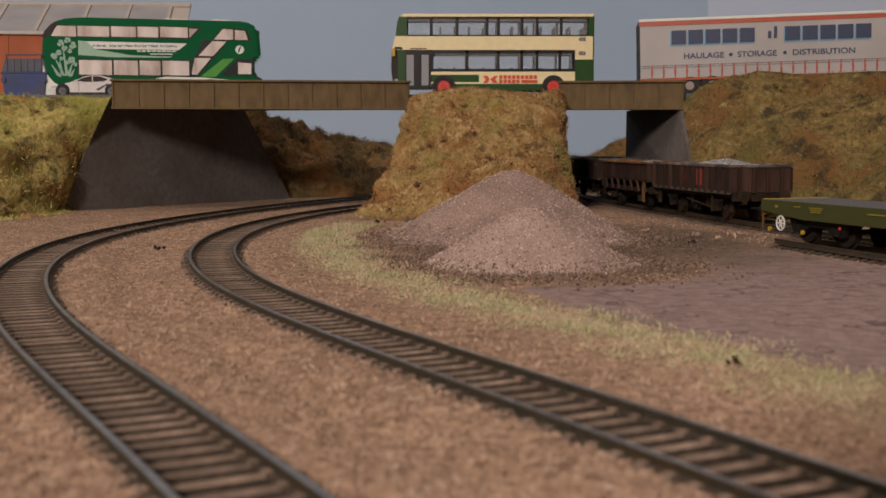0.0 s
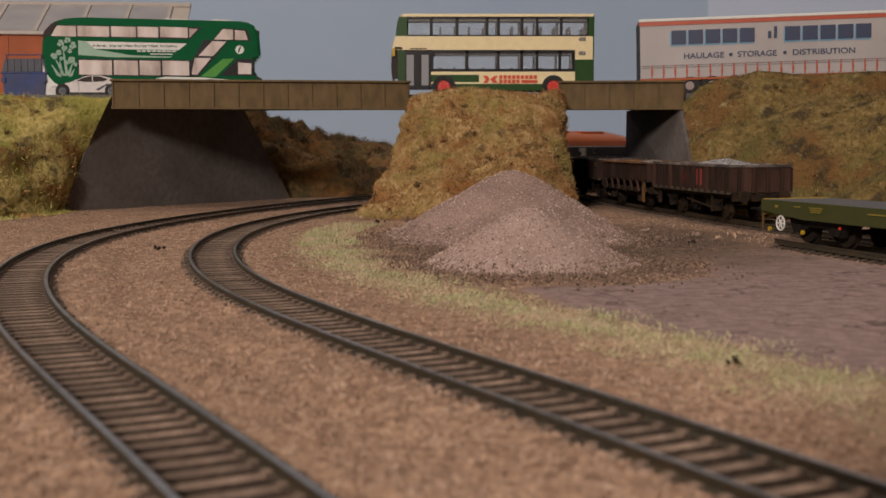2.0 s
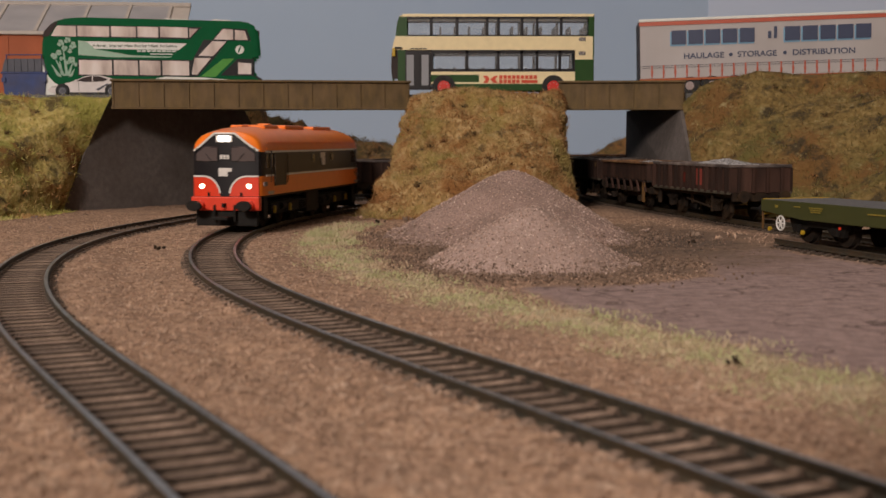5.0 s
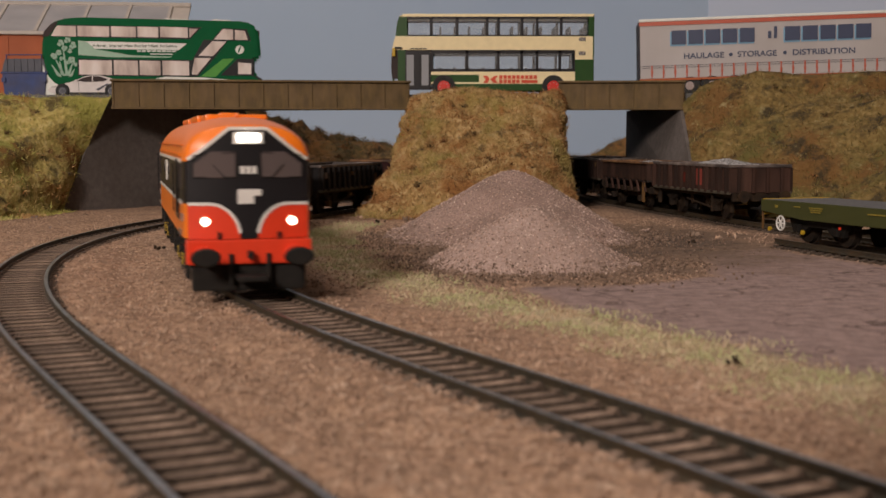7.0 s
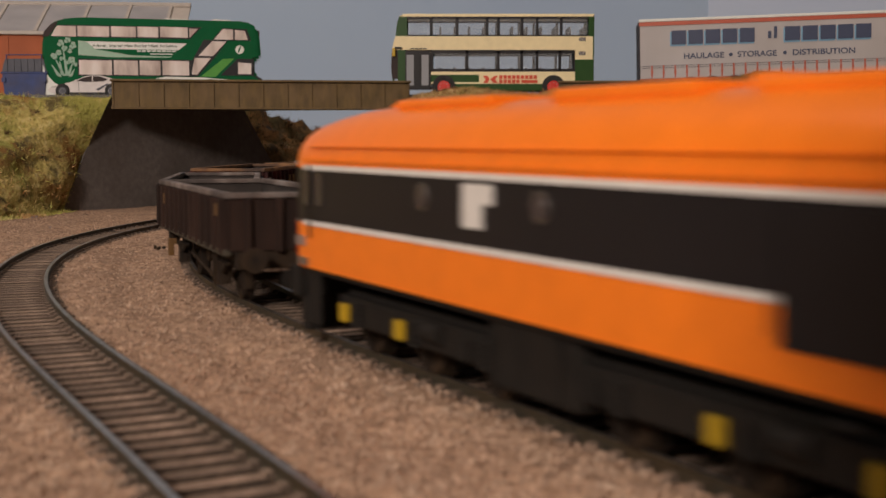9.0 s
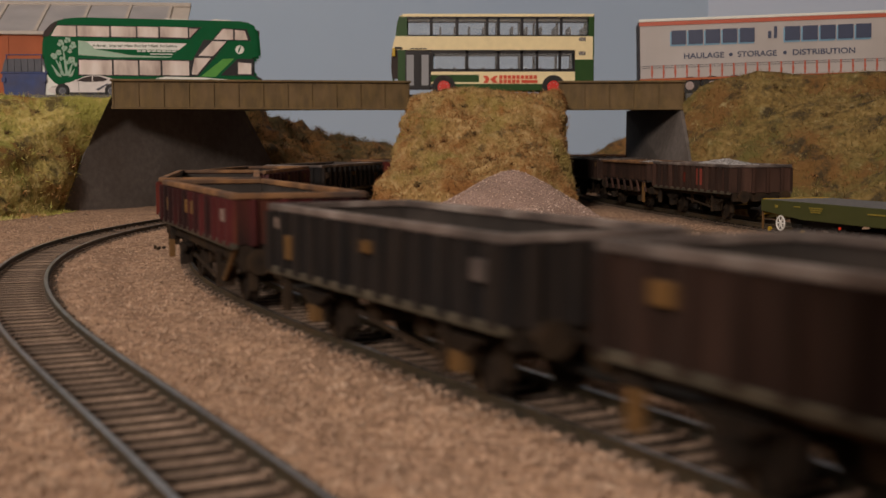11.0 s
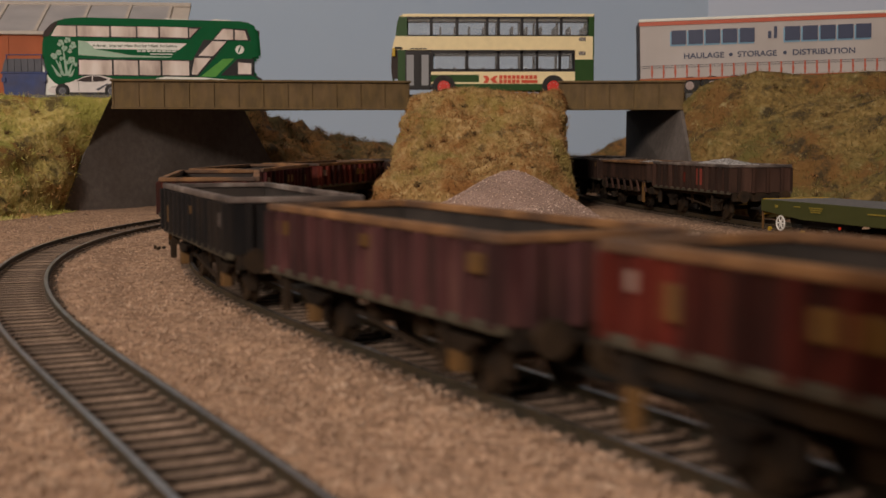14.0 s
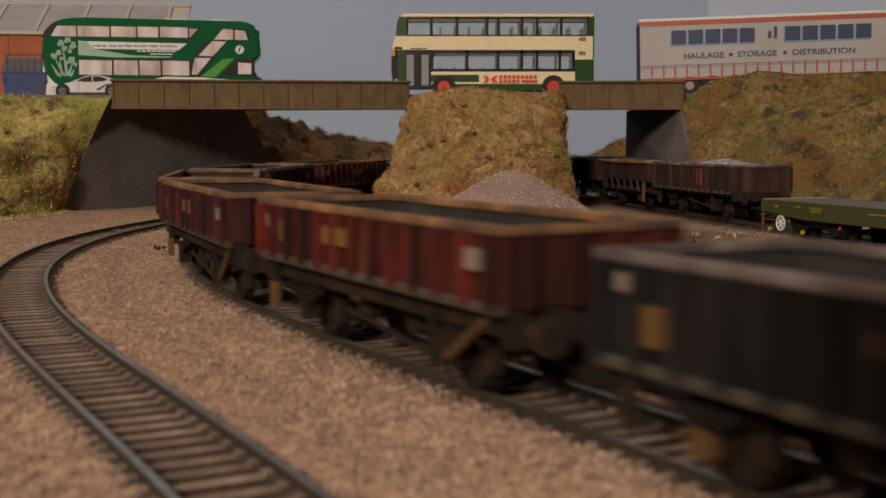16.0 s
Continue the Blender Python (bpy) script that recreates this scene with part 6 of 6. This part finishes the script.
def curtain_trailer(m):
    root = tagged(empty("lorry_trailer", m), "grey curtain-sided lorry trailer with red stripe and blue lettering", "lorry trailer")
    n, w, z0, z1 = .1790, .0330, .0122, .0540
    part("trailer_body", box(0, n, .0006, w - .0006, z0, z1 - .0026, .0004), M["curtain"], root, "grey curtain sides")
    part("roof_rail", box(-.0004, n + .0004, 0, w, z1 - .0020, z1, .0005), M["decalwhite"], root, "white roof rail")
    part("red_stripe", box(-.0002, n + .0002, .0001, w - .0001, z1 - .0048, z1 - .0021), M["stripered"], root, "red stripe under the roof")
    part("rear_post", box(-.0010, .0002, .0002, w - .0002, z0 - .0006, z1 - .0022, .0003), M["seat"], root)
    part("side_rail", box(-.0004, n, .0002, w - .0002, z0 - .0016, z0, .0003), M["rustred"], root)
    for k in range(2):
        z = z0 + .0088 - k * .0014
        part("curtain_seam", box(.001, n, .0003, .0007, z, z + .00025), M["skiplid"], root)
    for k in range(22):
        x = .0083 + k * .0081
        s = part("strap", box(x - .0005, x + .0005, .0001, .0007, z0 + .0006, z0 + .0092), M["stripered"], root, "red curtain strap")
        part("buckle", box(x - .0007, x + .0007, -.0002, .0003, z0 + .0034, z0 + .0052), M["stripered"], s)
    # firm's name as plain blocks, blue shaded
    name = empty("name_blocks")
    name.parent = root
    name["label"] = "plain navy letter blocks with light blue shading"
    def blocks(x0, x1, k, z, h):
        step = (x1 - x0) / k
        for i in range(k):
            a, b = x0 + i * step, x0 + (i + .86) * step
            shade = part("letter_shade", box(a - .0010, b - .0004, .0003, .00062, z - .0011, z + h - .0008), M["skyblue"], name)
            blk = part("letter_block", box(a, b, -.0001, .0003, z, z + h), M["navy"], name)
    zt = z1 - .0078
    blocks(.0221, .0810, 5, zt - .0106, .0098)
    blocks(.1000, .1600, 5, zt - .0106, .0098)
    for a in (.0885, .0925):
        part("letter_block", box(a, a + .0022, -.0001, .0003, zt - .0085, zt - .0035 + (.003 if a > .09 else 0)), M["navy"], name)
    zb = zt - .0208
    for words, a, b in (("HAULAGE", .0306, .0584), ("STORAGE", .0676, .0945), ("DISTRIBUTION", .1053, .1475)):
        lettering("lettering", words, a, zb, .0040, b - a, .0002, M["navy"], root, "navy capital lettering")
    for x in (.0630, .1000):
        part("lettering_dot", cyl((x, .0003, zb + .0020), (0, 1, 0), .0013, .0004, 16), M["navy"], root)
    # chassis, bogie and side guard
    part("chassis_beam", box(.004, n - .004, .010, .023, .0072, z0 - .0016), M["rustred"], root, "red-brown chassis")
    g = part("side_guard", box(.0850, .1290, .0006, .0012, .0072, .0086), M["decalwhite"], root, "white side guard")
    for x in (.0855, .1040, .1225):
        part("guard_post", box(x, x + .0018, .0004, .0012, .0066, z0), M["decalwhite"], g)
    for x in (.0345, .0500, .0655):
        part("mudguard", cyl((x, .0030, .0078), (0, 1, 0), .0076, .0036, 24), M["tyre"], root)
        road_wheel(root, x, .0022, .0066, "hubgrey", .0030)
        bk = road_wheel(root, x, w - .0022, .0066, "creamtrim", .0036)
        bk.rotation_euler = (0, 0, math.pi)
    part("landing_leg", box(.142, .145, .006, .010, .0000, .0106), M["skiplid"], root)
    part("landing_leg", box(.142, .145, .023, .027, .0000, .0106), M["skiplid"], root)
    return root


curtain_trailer(Matrix.Translation((.1400, .8690, .0766)) @ Matrix.Rotation(radians(-6.5), 4, "Z") @ Matrix.Rotation(radians(-1.6), 4, "Y"))


def sports_car(m):
    root = tagged(empty("sports_car", m), "pearl white low sports car parked by the road", "car")
    w = .0255
    side = [(.0000, .0045), (.0005, .0068), (.0060, .0092), (.0170, .0112), (.0220, .0128), (.0285, .0158), (.0350, .0170), (.0420, .0166), (.0500, .0142), (.0570, .0122), (.0610, .0112), (.0620, .0080), (.0612, .0035),
            (.0570, .0022), (.0455, .0022), (.0170, .0020), (.0060, .0022)]
    part("body", prism(side, .0008, w - .0008, .0008), M["pearl"], root, "pearl white bodywork")
    cabin = [(.0235, .0126), (.0290, .0152), (.0350, .0163), (.0415, .0160), (.0480, .0138), (.0440, .0122), (.0300, .0118)]
    win = part("side_window", flat_poly(cabin, .0004, .0012), M["darkglass"], root, "dark side windows")
    part("window_post", box(.0352, .0360, .0003, .0012, .0120, .0162), M["pearl"], win)
    part("windscreen", flat_poly([(.0200, .0126), (.0285, .0164), (.0310, .0166), (.0230, .0126)], .004, w - .004), M["darkglass"], root)
    part("side_scoop", flat_poly([(.0380, .0060), (.0470, .0105), (.0480, .0100), (.0400, .0050)], .0004, .0012), M["skiplid"], root)
    part("sill", box(.015, .046, .0006, .0014, .0020, .0036), M["black"], root)
    part("mirror", box(.0222, .0240, -.0010, .0010, .0120, .0134, .0003), M["pearl"], root)
    part("headlamp", box(.0030, .0070, .0004, .0030, .0074, .0086, .0003), M["steel"], root)
    part("door_line", box(.0246, .0248, .0005, .0010, .0040, .0118), M["skiplid"], root)
    for x in (.0120, .0505):
        part("wheel_arch", cyl((x, .0012, .0048), (0, 1, 0), .0056, .0012, 24), M["tyre"], root)
        road_wheel(root, x, .0016, .0047, "skiplid", .0030, .003)
        bk = road_wheel(root, x, w - .0016, .0047, "steel", .0032, .003)
        bk.rotation_euler = (0, 0, math.pi)
    return root


sports_car(Matrix.Translation((-.2725, .8440, .0755)) @ Matrix.Scale(0.88, 4))


def waste_skip(m):
    root = tagged(empty("waste_container", m), "dark blue lidded waste container beside the building", "waste container")
    n, w = .0320, .0230
    part("container_body", prism([(.0015, 0.0022), (n - .0015, .0022), (n, .0190), (0, .0190)], 0, w, .0005), M["skipblue"], root, "dark blue steel body")
    part("lid", prism([(-.0004, .0190), (n + .0004, .0190), (n - .002, .0285), (.002, .0285)], .001, w - .001, .0005), M["skiplid"], root, "grey-blue lid")
    for k in range(6):
        part("lid_rib", box(.003 + k * .0048, .0042 + k * .0048, .0002, .0012, .0195, .0280), M["skiplid"], root)
    part("rim", box(-.0006, n + .0006, -.0006, w + .0006, .0180, .0192, .0003), M["skipblue"], root)
    part("lift_bar", cyl((n / 2, .0005, .0312), (1, 0, 0), .0004, n - .006, 8), M["skipblue"], root)
    for x in (.0035, n - .0035):
        part("lift_post", cyl((x, .0005, .0298), (0, 0, 1), .0004, .0034, 8), M["skipblue"], root)
        for y in (.003, w - .003):
            part("caster", cyl((x, y, .0012), (0, 1, 0), .0012, .001, 12), M["tyre"], root)
    for x in (.001, n - .002):
        part("side_pocket", box(x - .001, x + .002, -.0012, .0002, .0120, .0150), M["skipblue"], root)
    return root


waste_skip(Matrix.Translation((-.3145, .8750, .0752)))


def shed(m):
    """A long works building: orange-red wall, cream gutter and a glazed roof slope."""
    root = tagged(empty("works_building", m), "orange-red works building with a grey glazed cream-framed roof", "building")
    n, hgt = .420, .0535
    part("front_wall", box(-n, -.040, 0, .004, 0, hgt), M["rustred"], root, "orange-red front wall")
    part("side_wall", box(-.044, -.040, .004, .120, 0, hgt), M["rustred"], root)
    for k in range(14):
        part("cladding_rib", box(-n + .010 + k * .027, -n + .0115 + k * .027, -.0008, .0002, 0, hgt - .002), M["rustred"], root)
    part("gutter", box(-n, -.030, -.0030, .0020, hgt, hgt + .0028, .0006), M["creamtrim"], root, "cream gutter")
    roof = empty("roof")
    roof.parent = root
    roof.matrix_basis = Matrix.Translation((0, .002, hgt + .0025)) @ Matrix.Rotation(radians(26.0), 4, "X")
    part("roof_deck", box(-n, -.002, .0, .065, -.0020, -.0004), M["creamtrim"], roof)
    x = -n + .002
    while x < -.03:
        part("roof_pane", box(x, x + .030, .0012, .0600, -.0004, .0006), M["greypane"], roof, "grey roof pane")
        part("glazing_bar", box(x + .0304, x + .0330, .0, .063, -.0004, .0014), M["creamtrim"], roof)
        x += .0335
    part("ridge", box(-n, -.002, .0600, .0660, -.0002, .0018, .0004), M["creamtrim"], roof)
    part("rear_wall", box(-n, -.010, .064, .068, 0, hgt + .027), M["creamtrim"], root)
    part("end_wall", flat_poly([(-.0021, 0), (-.0061, 0), (-.0061, hgt), (-.0021, hgt)], .004, .064), M["rustred"], root)
    return root


shed(Matrix.Translation((-.2050, .985, .0752)) @ Matrix.Rotation(radians(6.0), 4, "Z"))

# ---- small things on the ground ----


def scatter_ground():
    rng = np.random.default_rng(77)
    n = 88000
    y = .125 + .62 * rng.random(n) ** 1.6
    x = y * rng.uniform(-.40, .42, n)
    p = np.c_[x, y]
    g, yd, so = zones(p)
    z, near = ground_height(p, g, yd)
    ok = (near > .0094) & (yd < .35) & (so < .45) & (g < .55)
    p, z = p[ok], z[ok]
    F = np.arange(len(p) * 4).reshape(-1, 4)
    V = np.repeat(np.c_[p, z], 4, axis=0)
    s = stones("ballast_grains", V, F, len(p), .00032, M["grain"], 5)
    return tagged(s, "loose tan ballast grains strewn over the ground", "ballast", kind="stuff")


M["grain"] = mat("tan_ballast_grain", [(0.23, 0.147, 0.098), (0.37, 0.245, 0.17), (0.50, 0.37, 0.275)], 300, 0.95, vary=0.3, island=True)
scatter_ground()


def verge_grass():
    """Two overlapping strips: a thick middle and a thin straggling edge."""
    pts = resample([(x, y) for x, y in VERGE], 160)
    for k, (wide, count, length) in enumerate(((.0075, 9000, .0014), (.0160, 9000, .0011))):
        V, F = [], []
        for i in range(len(pts) - 1):
            a, b = pts[i], pts[i + 1]
            d = (b - a) / np.linalg.norm(b - a)
            nrm = np.array((-d[1], d[0])) * (wide * (1 + .45 * i / 160) + .0035 * math.sin(i * .45) + .002 * math.sin(i * 1.3))
            n0 = len(V)
            V += [(*(a - nrm), .0006), (*(b - nrm), .0006), (*(b + nrm), .0006), (*(a + nrm), .0006)]
            F.append((n0, n0 + 1, n0 + 2, n0 + 3))
        fibres("verge_grass", V, F, count, length, BLADES["verge"], "pale green and straw static grass verge between track and yard", None, 12 + k, lean=1.6, width=.00016)


verge_grass()


def shrub(name, x, y, z, r, material, label, seed):
    """A tuft of small leaf clumps round a few twigs."""
    rng = random.Random(seed)
    root = tagged(empty(name, Matrix.Translation((x, y, z))), label, "shrub")
    tw = bmesh.new()
    for k in range(6):
        v = Vector((rng.gauss(0, .6), rng.gauss(0, .6), rng.uniform(.5, 1))).normalized()
        add_cyl(tw, v * r * .45, v, .00025, r * .9, 5, .0001)
    part("twig", tw, M["underframe"], root)
    lf = bmesh.new()
    for k in range(70):
        p = Vector((rng.gauss(0, .45), rng.gauss(0, .45), abs(rng.gauss(.45, .3)))) * r
        u = Vector((rng.gauss(0, 1), rng.gauss(0, 1), rng.gauss(0, 1))).normalized() * r * .18
        q = u.orthogonal().normalized() * r * .12
        lf.faces.new([lf.verts.new(p + o) for o in (u, q, -u, -q)])
    part("foliage", lf, material, root)
    return root


dark_leaf = blade_material("dark_shrub_leaf", [(0.04, 0.032, 0.012), (0.11, 0.08, 0.028), (0.16, 0.08, 0.028), (0.09, 0.09, 0.03)])
rust_leaf = blade_material("rust_shrub_leaf", [(0.10, 0.04, 0.01), (0.22, 0.10, 0.03), (0.16, 0.11, 0.03)])


def shrubs_on_banks():
    rng = random.Random(4)
    dg = bpy.context.evaluated_depsgraph_get()
    spots = []
    for name, x0, x1, y0, y1, k in (("embankment_west", -.33, -.235, .69, .80, 34), ("embankment_east", .175, .36, .66, .81, 60), ("embankment_middle", -.035, .08, .72, .815, 34), ("far_bank", -.15, .05, .98, 1.22, 60)):
        ob = bpy.data.objects[name]
        for _ in range(k):
            x, y = rng.uniform(x0, x1), rng.uniform(y0, y1)
            hit, p, nrm, _i = ob.ray_cast(Vector((x, y, .3)), Vector((0, 0, -1)))
            if hit and p.z > .004:
                spots.append((p, name))
    for i, (p, name) in enumerate(spots):
        dark = rng.random() < .6
        s = shrub("shrub", p.x, p.y, p.z - .0008, rng.uniform(.0030, .0075) if name == "far_bank" else rng.uniform(.0012, .0034), dark_leaf if dark else rust_leaf,
                  "small dark scrub tuft on the grassy bank" if dark else "small rust-brown scrub tuft on the bank", i)
        s["group"] = "scrub tufts on the banks"


shrubs_on_banks()


def debris(name, x, y, r, colour_key, label, seed):
    """A small crumpled lump lying on the ground or bank."""
    rng = random.Random(seed)
    bm = bmesh.new()
    for k in range(5):
        c = Vector((rng.gauss(0, .6), rng.gauss(0, .6), abs(rng.gauss(.25, .2)))) * r
        m = Matrix.Translation(c) @ Euler((rng.random() * 3, rng.random() * 3, rng.random() * 3)).to_matrix().to_4x4() @ Matrix.Diagonal((r * rng.uniform(.3, .8), r * rng.uniform(.2, .5), r * rng.uniform(.15, .4), 1))
        bmesh.ops.create_icosphere(bm, subdivisions=1, radius=1.0, matrix=m)
    for v in bm.verts:
        v.co += Vector((rng.gauss(0, .06), rng.gauss(0, .06), rng.gauss(0, .06))) * r
    ob = part(name, bm, M[colour_key])
    ob.matrix_basis = Matrix.Translation((x, y, .0012))
    return tagged(ob, label, "debris", "debris on the ground")


for i, (x, y, r, key, lab) in enumerate(((-.118, .50, .0022, "underframe", "dark crumbled clod beside the track"), (.0585, .243, .0016, "underframe", "dark weed tuft on the verge"),
                                         (.118, .575, .0022, "sleeper", "brown earth clod by the siding"), (.101, .60, .0020, "grit", "brown earth clod by the siding"), (.125, .555, .0018, "grain", "brown earth clod by the siding"),
                                         (.11, .53, .0017, "underframe", "dark earth clod at the yard edge"), (.135, .565, .0020, "grain", "tan earth clod by the siding"), (.098, .55, .0016, "sleeper", "brown earth clod at the yard edge"),
                                         (-.235, .70, .0018, "dullwhite", "pale dry twig scrap by the bank"), (-.215, .735, .0016, "sleeper", "brown scrap at the foot of the bank"), (-.20, .62, .0012, "dullwhite", "pale stone scrap by the bank"),
                                         (-.035, .66, .0018, "underframe", "dark clod at the mound's foot"), (-.02, .685, .0024, "sleeper", "brown clod at the mound's foot"), (-.048, .70, .0016, "grain", "tan clod at the mound's foot"))):
    debris("clod", x, y, r, key, lab, i)


def toe_grass():
    """Loose straw-coloured fibres where the banks run out on to the ground."""
    for k, (pts, wd, cnt, key, lab) in enumerate((
            ([(-.33, .655), (-.27, .675), (-.252, .73), (-.249, .78)], .014, 3200, "turf_green", "straw grass at the foot of the western bank"),
            ([(-.050, .735), (-.034, .715), (.0, .705), (.045, .71), (.075, .725)], .014, 3600, "turf", "straw grass at the foot of the mound"),
            ([(-.045, .66), (-.055, .60), (-.050, .53)], .012, 2200, "verge", "pale grass beside the heaps"))):
        V, F = [], []
        P = resample(pts, 40)
        for a, b in zip(P[:-1], P[1:]):
            d = (b - a) / np.linalg.norm(b - a)
            nr = np.array((-d[1], d[0])) * wd
            n0 = len(V)
            V += [(*(a - nr), .0004), (*(b - nr), .0004), (*(b + nr), .0004), (*(a + nr), .0004)]
            F.append((n0, n0 + 1, n0 + 2, n0 + 3))
        fibres("toe_grass", V, F, cnt, .0022, BLADES[key], lab, None, 40 + k, lean=1.5)


toe_grass()


def shading_phone():
    """An unseen phone on edge in a block at the board's front, added so that its shade falls on the nearest rails."""
    phone = tagged(empty("smartphone"), "unseen black smartphone on edge, added to shade the nearest rails", "phone")
    part("case", box(-.0235, .128, -.0165, -.0085, .0345, .1140, .0035), M["tyre"], phone)
    part("screen", box(-.015, .123, -.0170, -.0164, .0385, .1070, .0002), M["darkglass"], phone, "dark glass screen")
    part("lens_ring", cyl((0, -.0082, .046), (0, 1, 0), .0042, .0016, 20), M["steel"], phone)
    stand = tagged(empty("phone_holder"), "unseen black block, added to hold the shading smartphone", "phone holder")
    part("block", box(.030, .090, -.040, -.006, -.0016, .0345, .002), M["tyre"], stand)
    return phone


shading_phone()


# ---- what moves ----
WAGON_GAP, WAGON_PITCH = 0.191, 0.131
RUN = [(0.0, 2.385), (0.8, 2.502), (2.0, 2.684), (2.5, 2.757), (3.2, 2.866), (4.2, 3.002), (5.25, 3.135), (6.3, 3.267), (7.0, 3.3555), (7.4, 3.4105), (8.0, 3.4875), (8.5, 3.5494),
       (9.0, 3.6117), (9.2, 3.637), (12.5, 4.0785), (13.0, 4.143), (13.5, 4.2075), (14.0, 4.2705), (15.0, 4.399), (16.0, 4.5285)]


def run_at(t):
    return float(np.interp(t, [r[0] for r in RUN], [r[1] for r in RUN]))


def riding(s, half):
    a, b = on(MAIN, s + half), on(MAIN, s - half)
    c, d = (a + b) / 2, a - b
    return Matrix.Translation((c.x, c.y, RAIL_TOP)) @ Matrix.Rotation(math.atan2(d.y, d.x), 4, "Z")


def motions():
    times = [round(0.2 * i, 3) for i in range(81)]
    walk(LOCO, [(t, riding(run_at(t), 0.043)) for t in times])
    for i, w in enumerate(TRAIN):
        walk(w, [(t, riding(run_at(t) - WAGON_GAP - WAGON_PITCH * i, 0.034)) for t in times])
    ticks = [i / 30 for i in range(481)]
    for w, x, r in WHEELS:
        walk(w, [(t, Matrix.Translation((x, 0, r)) @ Matrix.Rotation((run_at(t) / r) % (2 * math.pi), 4, "Y")) for t in ticks])


motions()
